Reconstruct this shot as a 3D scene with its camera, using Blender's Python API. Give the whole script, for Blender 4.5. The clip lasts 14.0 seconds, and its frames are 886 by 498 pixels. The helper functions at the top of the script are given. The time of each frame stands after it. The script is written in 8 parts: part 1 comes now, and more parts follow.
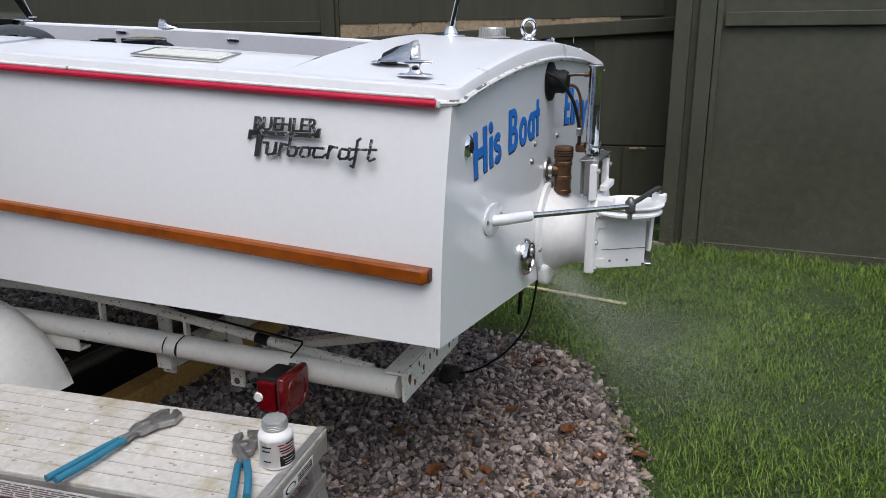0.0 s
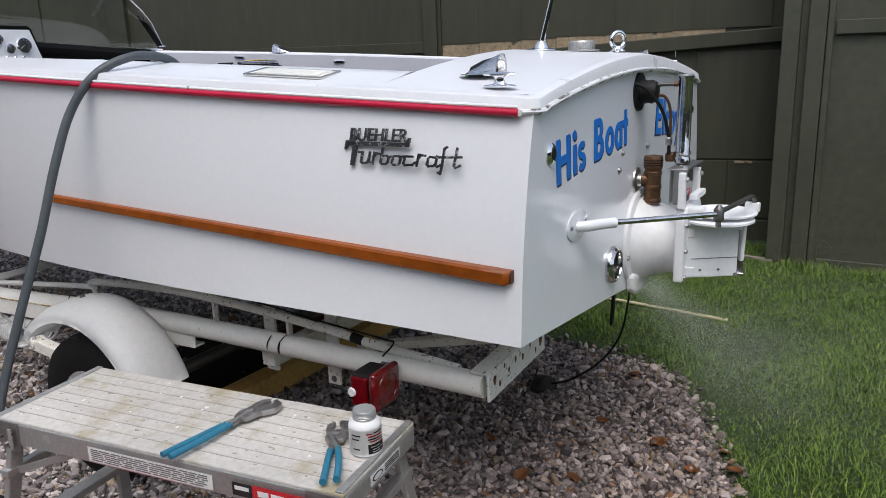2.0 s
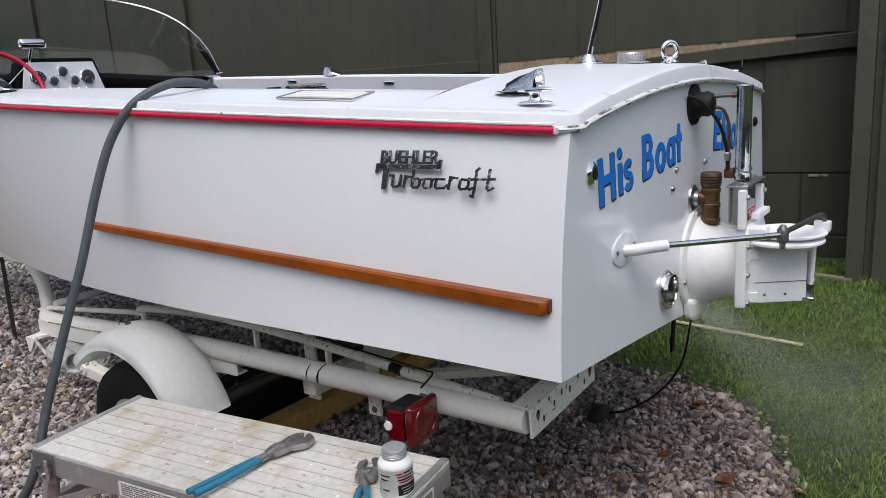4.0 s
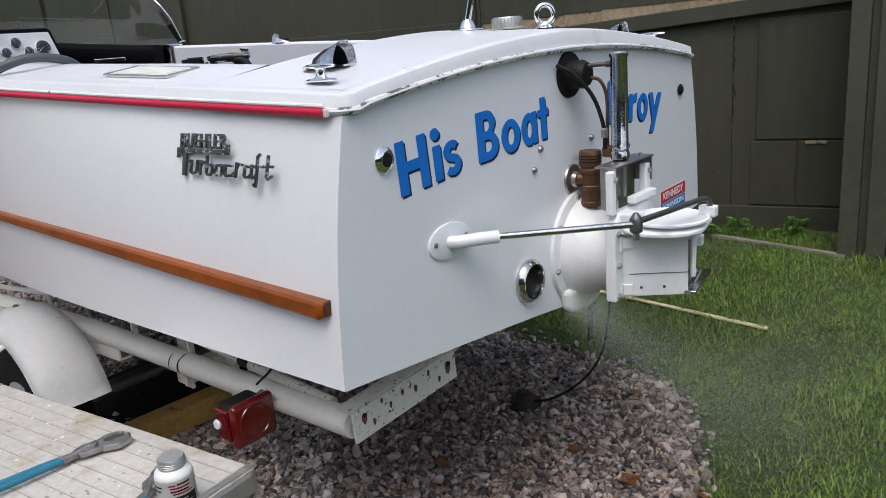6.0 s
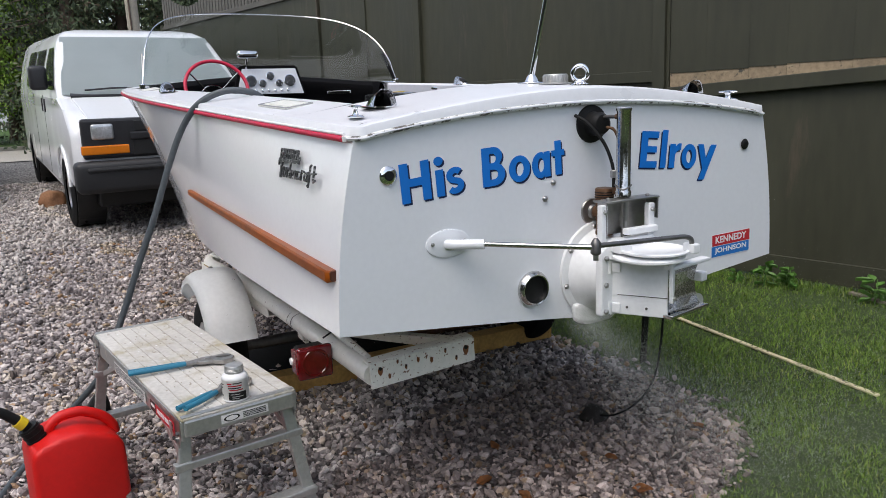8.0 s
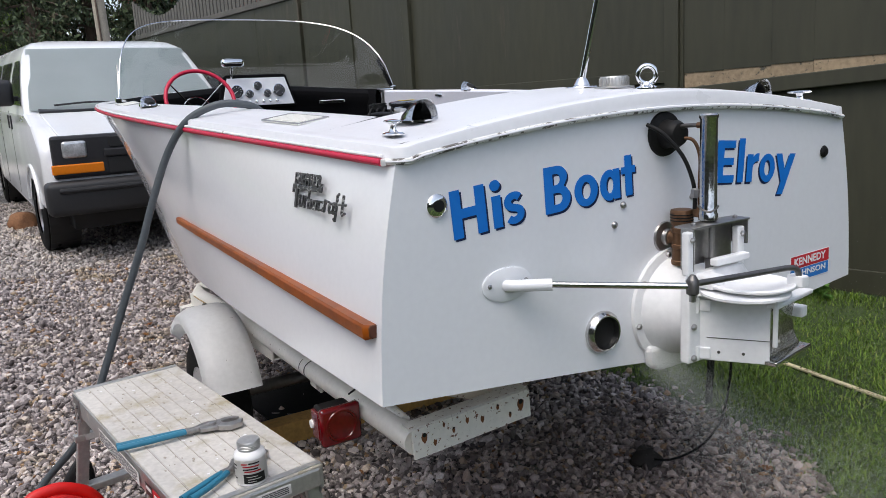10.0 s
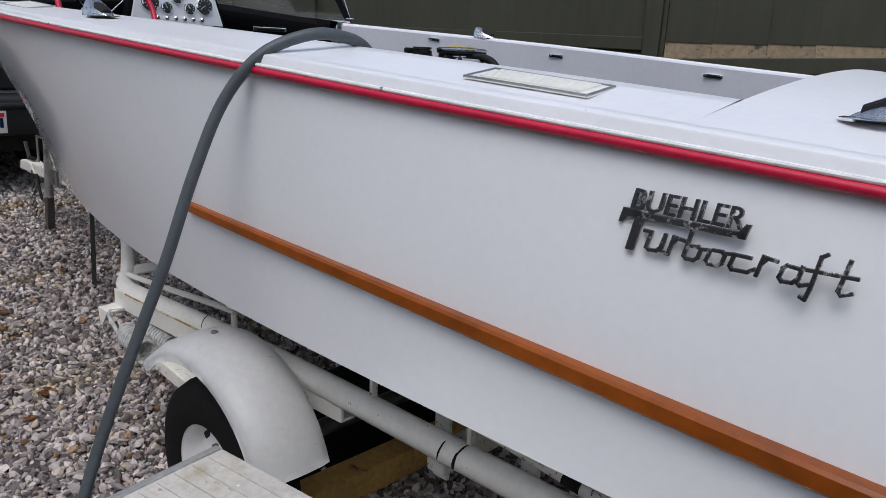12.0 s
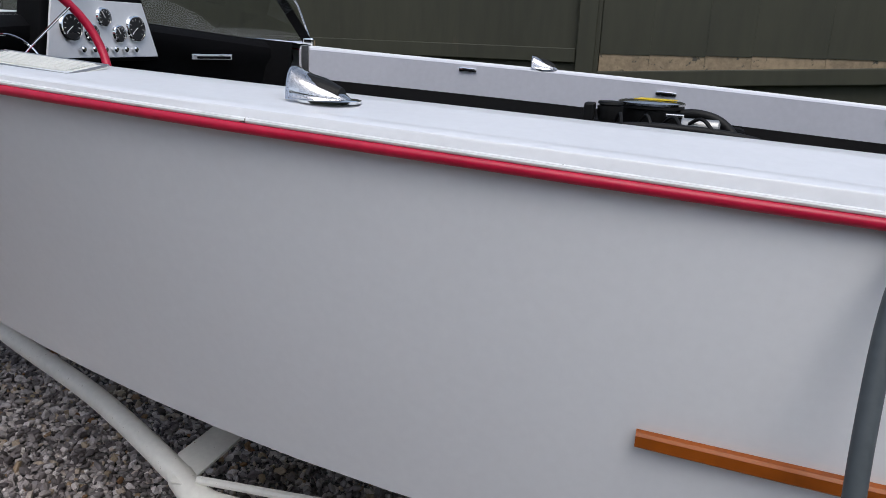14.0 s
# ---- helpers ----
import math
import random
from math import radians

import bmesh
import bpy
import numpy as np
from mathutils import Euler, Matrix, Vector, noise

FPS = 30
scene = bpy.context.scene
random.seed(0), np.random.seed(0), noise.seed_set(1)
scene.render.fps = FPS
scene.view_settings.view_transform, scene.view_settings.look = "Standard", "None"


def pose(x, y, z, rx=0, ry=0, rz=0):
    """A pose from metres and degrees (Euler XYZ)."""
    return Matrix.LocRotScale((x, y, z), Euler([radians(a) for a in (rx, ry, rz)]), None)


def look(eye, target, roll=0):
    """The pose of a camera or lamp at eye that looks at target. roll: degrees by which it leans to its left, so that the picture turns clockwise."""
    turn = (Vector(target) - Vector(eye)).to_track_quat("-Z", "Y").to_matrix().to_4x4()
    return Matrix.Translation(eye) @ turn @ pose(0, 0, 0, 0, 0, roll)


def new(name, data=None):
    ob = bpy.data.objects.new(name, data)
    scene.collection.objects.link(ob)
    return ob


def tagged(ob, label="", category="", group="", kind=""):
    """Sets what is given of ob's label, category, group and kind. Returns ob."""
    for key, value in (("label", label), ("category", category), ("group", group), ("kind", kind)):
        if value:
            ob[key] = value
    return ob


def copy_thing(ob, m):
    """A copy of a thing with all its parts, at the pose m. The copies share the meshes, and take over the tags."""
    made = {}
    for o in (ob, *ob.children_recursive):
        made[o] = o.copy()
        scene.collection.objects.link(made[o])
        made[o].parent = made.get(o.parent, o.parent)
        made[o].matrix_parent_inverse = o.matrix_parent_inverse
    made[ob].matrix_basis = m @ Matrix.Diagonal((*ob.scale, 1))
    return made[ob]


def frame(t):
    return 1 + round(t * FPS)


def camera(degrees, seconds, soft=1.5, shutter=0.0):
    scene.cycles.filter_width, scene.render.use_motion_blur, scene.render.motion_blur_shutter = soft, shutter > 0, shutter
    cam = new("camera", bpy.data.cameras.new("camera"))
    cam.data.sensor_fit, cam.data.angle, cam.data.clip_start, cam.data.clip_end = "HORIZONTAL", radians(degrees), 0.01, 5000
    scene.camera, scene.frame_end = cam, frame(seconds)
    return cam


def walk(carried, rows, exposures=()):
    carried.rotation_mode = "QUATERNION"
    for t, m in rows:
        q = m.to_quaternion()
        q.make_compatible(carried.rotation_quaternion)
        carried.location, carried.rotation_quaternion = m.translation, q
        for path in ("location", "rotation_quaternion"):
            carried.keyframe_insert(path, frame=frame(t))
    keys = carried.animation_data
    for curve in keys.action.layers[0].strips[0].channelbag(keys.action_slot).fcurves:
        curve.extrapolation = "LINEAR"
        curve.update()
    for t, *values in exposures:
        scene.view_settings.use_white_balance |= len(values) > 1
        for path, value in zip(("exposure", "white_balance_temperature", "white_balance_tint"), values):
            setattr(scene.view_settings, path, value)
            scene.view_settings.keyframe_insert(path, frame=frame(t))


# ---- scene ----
cam = camera(61.1, 14.0, 0.35)
PATH = [
    (0, (0.567, -2.16, 1.35), (-0.172, -0.385, 0.801), -0.3),
    (0.5, (0.604, -2.164, 1.338), (-0.163, -0.388, 0.831), -0.4),
    (1, (0.629, -2.183, 1.351), (-0.192, -0.437, 0.824), -1.1),
    (1.5, (0.643, -2.182, 1.351), (-0.274, -0.485, 0.823), -2.4),
    (2, (0.644, -2.212, 1.334), (-0.351, -0.548, 0.84), -1.9),
    (2.5, (0.633, -2.171, 1.344), (-0.309, -0.519, 0.726), -2.4),
    (3, (0.638, -2.183, 1.347), (-0.402, -0.553, 0.836), -3.1),
    (3.2, (0.644, -2.167, 1.329), (-0.443, -0.551, 0.872), -2.4),
    (5.5, (0.693, -1.812, 1.324), (-0.527, -0.295, 0.863), -5.4),
    (6, (0.976, -1.643, 1.316), (-0.288, -0.185, 0.791), -4.7),
    (6.2, (1.086, -1.596, 1.324), (-0.197, -0.143, 0.831), -4.6),
    (6.5, (1.159, -1.511, 1.327), (-0.211, -0.135, 0.847), -0.6),
    (7, (1.35, -1.447, 1.33), (-0.012, -0.079, 0.807), 0.1),
    (7.2, (1.437, -1.444, 1.324), (-0.074, -0.216, 0.865), -1.8),
    (7.5, (1.6, -1.481, 1.32), (-0.04, -0.424, 0.879), -0.5),
    (8, (1.739, -1.478, 1.308), (0.024, -0.526, 0.915), -2.1),
    (8.2, (1.751, -1.485, 1.317), (0.0, -0.584, 0.967), -2.4),
    (8.5, (1.766, -1.5, 1.306), (0.009, -0.612, 0.954), -2.1),
    (8.7, (1.764, -1.5, 1.305), (0.013, -0.6, 0.953), -2.8),
    (11, (0.773, -1.411, 1.345), (-0.786, -0.241, 0.893), 2.0),
    (11.2, (0.665, -1.446, 1.342), (-0.853, -0.236, 0.859), 3.9),
    (11.5, (0.452, -1.565, 1.359), (-0.969, -0.256, 0.842), 2.3),
    (12, (0.064, -1.742, 1.367), (-1.237, -0.32, 0.832), 2.9),
    (12.5, (-0.388, -1.793, 1.402), (-1.645, -0.357, 0.802), 2.3),
    (12.8, (-0.636, -1.819, 1.408), (-1.724, -0.225, 0.884), 3.3),
    (13, (-0.774, -1.859, 1.454), (-1.707, -0.182, 0.89), 2.7),
    (13.5, (-1.138, -1.891, 1.469), (-1.929, -0.142, 0.904), 1.5),
    (14, (-1.54, -1.844, 1.485), (-2.154, -0.021, 0.938), 2.4),
]
EXPOSURES = [(0.0, 0.24, 6500, 10), (6.5, 0.26, 6520, 10), (8.7, 0.38, 6560, 10), (11.0, 0.26, 6480, 11), (11.5, 0.07, 6350, 11), (12.0, -0.06, 6320, 10), (12.5, -0.09, 6320, 10), (13.0, -0.08, 6320, 9.5), (14.0, -0.01, 6350, 9)]
walk(cam, [(t, look(eye, target, roll)) for t, eye, target, roll in PATH], EXPOSURES)

# ---------------------------------------------------------------- light
world = bpy.data.worlds.new("sky")
scene.world = world
world.use_nodes = True
wn = world.node_tree.nodes
sky = wn.new("ShaderNodeTexSky")
sky.sky_type = "NISHITA"
sky.sun_disc = False
sky.sun_elevation, sky.sun_rotation = radians(60.5), radians(153)
sky.dust_density, sky.air_density = 2.5, 1.0
wbg = wn["Background"]
veil = wn.new("ShaderNodeHueSaturation")          # thin overcast takes the blue out of the sky
veil.inputs["Saturation"].default_value = 0.68
world.node_tree.links.new(sky.outputs[0], veil.inputs["Color"])
world.node_tree.links.new(veil.outputs[0], wbg.inputs[0])
wbg.inputs[1].default_value = 0.185
sun_data = bpy.data.lights.new("sun", "SUN")
sun_data.energy, sun_data.angle, sun_data.color = 1.1, radians(40), (1.0, 0.965, 0.92)
sun = new("sun", sun_data)
sun.matrix_world = look((3.2, -6.2, 12.4), (0, 0, 0))


# ---------------------------------------------------------------- materials
def material(name, colour, rough=0.5, metal=0.0, vary=0.12, scale=3.0, fine=60.0, bump=0.0, bump_scale=80.0, coat=0.0, second=None, amount=0.0, spots=8.0, edge=0.06, gloss=0.08):
    """A principled surface with broad and fine variation of tone, an optional second colour in worn spots, and fine relief."""
    m = bpy.data.materials.new(name)
    m.use_nodes = True
    nt = m.node_tree
    n, l = nt.nodes, nt.links
    bsdf = n["Principled BSDF"]
    tc = n.new("ShaderNodeTexCoord")
    big = n.new("ShaderNodeTexNoise")
    big.inputs["Scale"].default_value = scale
    big.inputs["Detail"].default_value = 5
    small = n.new("ShaderNodeTexNoise")
    small.inputs["Scale"].default_value = fine
    small.inputs["Detail"].default_value = 4
    l.new(tc.outputs["Object"], big.inputs["Vector"])
    l.new(tc.outputs["Object"], small.inputs["Vector"])
    add = n.new("ShaderNodeMath")
    add.operation = "ADD"
    l.new(big.outputs["Fac"], add.inputs[0])
    l.new(small.outputs["Fac"], add.inputs[1])
    mr = n.new("ShaderNodeMapRange")
    mr.inputs["From Min"].default_value, mr.inputs["From Max"].default_value = 0.7, 1.3
    mr.inputs["To Min"].default_value, mr.inputs["To Max"].default_value = 1 - vary, 1 + vary
    l.new(add.outputs[0], mr.inputs["Value"])
    mul = n.new("ShaderNodeVectorMath")
    mul.operation = "MULTIPLY"
    mul.inputs[0].default_value = colour
    l.new(mr.outputs[0], mul.inputs[1])
    out = mul.outputs[0]
    if second:
        sp = n.new("ShaderNodeTexNoise")
        sp.inputs["Scale"].default_value = spots
        sp.inputs["Detail"].default_value = 8
        sp.inputs["Roughness"].default_value = 0.65
        l.new(tc.outputs["Object"], sp.inputs["Vector"])
        th = n.new("ShaderNodeMapRange")
        th.inputs["From Min"].default_value, th.inputs["From Max"].default_value = 0.72 - amount, 0.72 - amount + edge
        l.new(sp.outputs["Fac"], th.inputs["Value"])
        mix = n.new("ShaderNodeMix")
        mix.data_type = "RGBA"
        l.new(th.outputs[0], mix.inputs["Factor"])
        l.new(out, mix.inputs["A"])
        mix.inputs["B"].default_value = (*second, 1)
        out = mix.outputs["Result"]
    l.new(out, bsdf.inputs["Base Color"])
    rr = n.new("ShaderNodeMapRange")
    rr.inputs["To Min"].default_value, rr.inputs["To Max"].default_value = max(0.02, rough - gloss), min(1, rough + gloss)
    rr.inputs["From Min"].default_value, rr.inputs["From Max"].default_value = 0.3, 0.7
    l.new(big.outputs["Fac"], rr.inputs["Value"])
    l.new(rr.outputs[0], bsdf.inputs["Roughness"])
    bsdf.inputs["Metallic"].default_value = metal
    bsdf.inputs["Coat Weight"].default_value = coat
    bsdf.inputs["Coat Roughness"].default_value = 0.08
    if bump:
        bn = n.new("ShaderNodeTexNoise")
        bn.inputs["Scale"].default_value = bump_scale
        bn.inputs["Detail"].default_value = 6
        l.new(tc.outputs["Object"], bn.inputs["Vector"])
        b = n.new("ShaderNodeBump")
        b.inputs["Strength"].default_value = bump
        b.inputs["Distance"].default_value = 0.01
        l.new(bn.outputs["Fac"], b.inputs["Height"])
        l.new(b.outputs["Normal"], bsdf.inputs["Normal"])
    return m


def island_ramp(m, stops):
    """Colours each piece of a joined mesh from a ramp by chance."""
    nt = m.node_tree
    bsdf = nt.nodes["Principled BSDF"]
    src = bsdf.inputs["Base Color"].links[0].from_socket
    rnd = nt.nodes.new("ShaderNodeNewGeometry").outputs["Random Per Island"]
    ramp = nt.nodes.new("ShaderNodeValToRGB")
    cr = ramp.color_ramp
    while len(cr.elements) < len(stops):
        cr.elements.new(0.5)
    for e, (p, c) in zip(cr.elements, stops):
        e.position, e.color = p, (*c, 1)
    nt.links.new(rnd, ramp.inputs[0])
    mul = nt.nodes.new("ShaderNodeVectorMath")
    mul.operation = "MULTIPLY"
    nt.links.new(src, mul.inputs[0])
    nt.links.new(ramp.outputs[0], mul.inputs[1])
    nt.links.new(mul.outputs[0], bsdf.inputs["Base Color"])
    return m


GELCOAT = material("white_gelcoat", (0.808, 0.825, 0.853), 0.20, vary=0.02, scale=1.5, bump=0.10, bump_scale=3.2, coat=0.8, gloss=0.02)
DECK_WHITE = material("deck_paint", (0.760, 0.772, 0.800), 0.3, vary=0.03, scale=4, bump=0.02, bump_scale=30, gloss=0.03)
WORN_TRIM = material("chipped_trim", (0.74, 0.74, 0.72), 0.5, vary=0.1, bump=0.3, bump_scale=60, second=(0.12, 0.11, 0.10), amount=0.20, spots=34, edge=0.03)
TRACK_WHITE = material("track_paint", (0.78, 0.79, 0.80), 0.4, vary=0.06, scale=20, bump=0.2, bump_scale=60, second=(0.16, 0.15, 0.14), amount=0.05, spots=40, edge=0.03)
LINER = material("coaming_paint", (0.60, 0.605, 0.66), 0.4, vary=0.04, bump=0.02)
RED_VINYL = material("red_vinyl", (0.50, 0.006, 0.042), 0.40, vary=0.14, scale=5)
ORANGE_WOOD = material("varnished_wood", (0.255, 0.060, 0.003), 0.40, vary=0.28, scale=2.5, fine=25, coat=0.08, bump=0.03)
ORANGE_WOOD.node_tree.nodes["Principled BSDF"].inputs["Specular IOR Level"].default_value = 0.25
CHROME = material("chrome", (0.86, 0.86, 0.86), 0.04, 1.0, vary=0.03, gloss=0.02)
STEEL = material("worn_steel", (0.42, 0.41, 0.40), 0.35, 1.0, vary=0.15, bump=0.05)
BRIGHT_STEEL = material("bright_steel", (0.72, 0.71, 0.69), 0.2, 1.0, vary=0.12, bump=0.03)
END_GRAIN = material("rail_end_grain", (0.075, 0.020, 0.006), 0.6, vary=0.3, scale=40)
CYLINDER_STEEL = material("scuffed_chrome", (0.58, 0.575, 0.56), 0.14, 1.0, vary=0.22, scale=25, fine=140, bump=0.05, bump_scale=90)
SCOOP_STEEL = material("dull_bright_metal", (0.66, 0.65, 0.62), 0.16, 1.0, vary=0.2, scale=18, fine=90, bump=0.06)
TOOL_STEEL = material("tool_steel", (0.34, 0.33, 0.32), 0.38, 0.85, vary=0.25, bump=0.08)
SPRING_GREY = material("grey_spring_paint", (0.43, 0.43, 0.42), 0.6, vary=0.3, scale=30, bump=0.1, second=(0.20, 0.17, 0.14), amount=0.10, spots=70)
GALVANISED = material("galvanised_steel", (0.50, 0.49, 0.48), 0.32, 0.9, vary=0.28, scale=9, fine=70, bump=0.06)
DARK_STEEL = material("dark_steel", (0.16, 0.155, 0.15), 0.42, 0.9, vary=0.2, bump=0.08)
EMBLEM_GREY = material("emblem_metal", (0.10, 0.10, 0.106), 0.30, 0.75, vary=0.25, fine=120, second=(0.6, 0.6, 0.6), amount=0.16, spots=80)
JET_WHITE = material("jet_paint", (0.80, 0.81, 0.82), 0.35, vary=0.05, bump=0.04, bump_scale=40, second=(0.5, 0.5, 0.5), amount=0.02, spots=30)
BRASS = material("aged_brass", (0.15, 0.082, 0.045), 0.45, 0.7, vary=0.25, fine=40, bump=0.1)
BLACK_RUBBER = material("black_rubber", (0.009, 0.009, 0.009), 0.55, vary=0.2, bump=0.05)
BLACK_RUBBER.node_tree.nodes["Principled BSDF"].inputs["Specular IOR Level"].default_value = 0.25
BLACK_VINYL = material("black_vinyl", (0.004, 0.004, 0.0045), 0.7, vary=0.2, bump=0.06, bump_scale=150)
BLACK_VINYL.node_tree.nodes["Principled BSDF"].inputs["Specular IOR Level"].default_value = 0.08
BLUE_VINYL = material("blue_lettering", (0.0, 0.165, 0.60), 0.5, vary=0.05)
NAVY = material("navy_edging", (0.005, 0.012, 0.06), 0.4, vary=0.05)
TRAILER_WHITE = material("trailer_paint", (0.78, 0.76, 0.69), 0.45, vary=0.07, scale=5, bump=0.08, bump_scale=40, second=(0.15, 0.065, 0.03), amount=0.118, spots=85, edge=0.03)
TRAILER_CLEAN = material("sound_trailer_paint", (0.80, 0.78, 0.72), 0.42, vary=0.07, scale=5, bump=0.06, bump_scale=40, second=(0.15, 0.08, 0.04), amount=0.06, spots=60, edge=0.03)
SEAM_RUST = material("seam_rust", (0.62, 0.56, 0.40), 0.7, vary=0.2, scale=20, bump=0.1, second=(0.34, 0.21, 0.05), amount=0.30, spots=26, edge=0.10)
FENDER_WHITE = material("fender_paint", (0.835, 0.84, 0.835), 0.35, vary=0.05, bump=0.05, bump_scale=20, second=(0.10, 0.06, 0.04), amount=0.035, spots=30, edge=0.02)
RUST = material("rust_stain", (0.17, 0.065, 0.022), 0.85, vary=0.4, scale=30, fine=150, bump=0.2)
TYRE = material("tyre_rubber", (0.009, 0.009, 0.009), 0.8, vary=0.25, bump=0.15)
MATT_BLACK = material("matt_black", (0.006, 0.006, 0.006), 0.9, vary=0.3, bump=0.1)
for dull in (TYRE, MATT_BLACK):
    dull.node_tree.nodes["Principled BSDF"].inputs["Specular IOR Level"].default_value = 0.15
FENCE_PAINT = material("olive_fence_paint", (0.0372, 0.0372, 0.0217), 0.6, vary=0.2, scale=2.2, fine=18, bump=0.14, bump_scale=26, second=(0.085, 0.066, 0.044), amount=0.11, spots=3.5, edge=0.12)
for node in [q for q in FENCE_PAINT.node_tree.nodes if q.bl_idname == "ShaderNodeTexNoise"]:
    run = FENCE_PAINT.node_tree.nodes.new("ShaderNodeMapping")          # weather runs down the boards
    run.inputs["Scale"].default_value = (1, 1, 0.18)
    FENCE_PAINT.node_tree.links.new(node.inputs["Vector"].links[0].from_socket, run.inputs["Vector"])
    FENCE_PAINT.node_tree.links.new(run.outputs[0], node.inputs["Vector"])
BARE_WOOD = material("bare_wood", (0.27, 0.205, 0.13), 0.8, vary=0.3, scale=6, fine=40, bump=0.2, second=(0.07, 0.066, 0.05), amount=0.14, spots=14)
LUMBER = material("yellow_lumber", (0.52, 0.31, 0.09), 0.65, vary=0.25, scale=5, bump=0.1, second=(0.16, 0.07, 0.03), amount=0.1, spots=7)
ALU_WORN = material("worn_aluminium", (0.50, 0.50, 0.49), 0.45, 0.75, vary=0.12, fine=90, bump=0.08, second=(0.62, 0.60, 0.55), amount=0.12, spots=18)
STOOL_TOP = material("paint_spotted_platform", (0.53, 0.51, 0.475), 0.6, 0.0, vary=0.16, scale=5, fine=70, bump=0.08, second=(0.36, 0.315, 0.21), amount=0.19, spots=7, edge=0.14)
RED_PLASTIC = material("red_plastic", (0.62, 0.006, 0.004), 0.5, vary=0.06, bump=0.05, bump_scale=60)
RED_LENS = material("red_lens", (0.115, 0.0015, 0.004), 0.15, vary=0.25, scale=40, coat=0.6)
BLUE_GRIP = material("blue_grip", (0.02, 0.17, 0.27), 0.45, vary=0.12)
PAPER = material("label_paper", (0.75, 0.74, 0.72), 0.55, vary=0.06)
PRINT_RED = material("print_red", (0.55, 0.02, 0.03), 0.5, vary=0.05)
PRINT_BLACK = material("print_black", (0.015, 0.015, 0.015), 0.5, vary=0.05)
PRINT_BLUE = material("print_blue", (0.02, 0.18, 0.55), 0.5, vary=0.05)
PRINT_WHITE = material("print_white", (0.8, 0.8, 0.8), 0.5, vary=0.03)
HOSE_GREY = material("grey_hose", (0.066, 0.078, 0.087), 0.5, vary=0.15, bump=0.05)
VAN_WHITE = material("van_paint", (0.76, 0.77, 0.78), 0.22, vary=0.04, scale=1, coat=0.5)
VAN_BLACK = material("black_trim_plastic", (0.018, 0.018, 0.02), 0.5, vary=0.15, bump=0.04)
YELLOW_PLASTIC = material("yellow_plastic", (0.75, 0.55, 0.02), 0.45, vary=0.05)
CREAM_PAINT = material("cream_vent_paint", (0.74, 0.74, 0.69), 0.45, vary=0.06)
AMBER = material("amber_lens", (0.8, 0.22, 0.01), 0.25, vary=0.05)


def thin_pane(name, tint, gloss):
    """A thin clear sheet: it lets straight light through and mirrors a little."""
    m = bpy.data.materials.new(name)
    m.use_nodes = True
    n, l = m.node_tree.nodes, m.node_tree.links
    n.remove(n["Principled BSDF"])
    clear, shine, mix = n.new("ShaderNodeBsdfTransparent"), n.new("ShaderNodeBsdfGlossy"), n.new("ShaderNodeMixShader")
    clear.inputs["Color"].default_value = (*tint, 1)
    shine.inputs["Roughness"].default_value = 0.03
    mix.inputs[0].default_value = gloss
    l.new(clear.outputs[0], mix.inputs[1])
    l.new(shine.outputs[0], mix.inputs[2])
    l.new(mix.outputs[0], n["Material Output"].inputs[0])
    return m


SCREEN_GLASS = thin_pane("windscreen_glass", (0.90, 0.925, 0.915), 0.06)
WINDOW_DARK = material("dark_window", (0.10, 0.115, 0.12), 0.06, 0.0, vary=0.1, coat=0.6)


# ---------------------------------------------------------------- building helpers
PLAN = 0.90      # metres to one unit of the plan: all places and sizes below are in plan units


def part(name, bm, mat, parent=None, label="", smooth=False, angle=40):
    """Links a bmesh as one mesh object, under a thing or a part."""
    me = bpy.data.meshes.new(name)
    bmesh.ops.scale(bm, vec=(PLAN, PLAN, PLAN), verts=bm.verts)
    bmesh.ops.recalc_face_normals(bm, faces=bm.faces)
    if smooth:
        for f in bm.faces:
            f.smooth = True
        for e in bm.edges:
            if len(e.link_faces) == 2 and e.calc_face_angle(0) > radians(angle):
                e.smooth = False
    bm.to_mesh(me)
    bm.free()
    for one in mat if isinstance(mat, (list, tuple)) else [mat]:
        me.materials.append(one)
    ob = new(name, me)
    if parent:
        ob.parent = parent
    if label:
        ob["label"] = label
    return ob


def thing(name, label, category, m=None, group="", kind=""):
    ob = new(name)
    ob.empty_display_size = 0.1
    if m is not None:
        ob.matrix_world = Matrix.Translation(m.translation * PLAN) @ m.to_3x3().to_4x4()
    return tagged(ob, label, category, group, kind)


def box(sx, sy, sz, m=None, bevel=0.0, bm=None, seg=2):
    """A box of that size about the pose m, its edges rounded."""
    out = bm or bmesh.new()
    tmp = bmesh.new()
    bmesh.ops.create_cube(tmp, size=1, matrix=Matrix.Diagonal((sx, sy, sz, 1)))
    if bevel:
        bmesh.ops.bevel(tmp, geom=tmp.edges[:], offset=bevel, segments=seg, affect="EDGES", profile=0.5)
    if m is not None:
        bmesh.ops.transform(tmp, matrix=m, verts=tmp.verts)
    join(out, tmp)
    return out


def join(out, tmp):
    made = {v: out.verts.new(v.co) for v in tmp.verts}
    for f in tmp.faces:
        g = out.faces.new([made[v] for v in f.verts])
        g.material_index, g.smooth = f.material_index, f.smooth
    tmp.free()
    return out


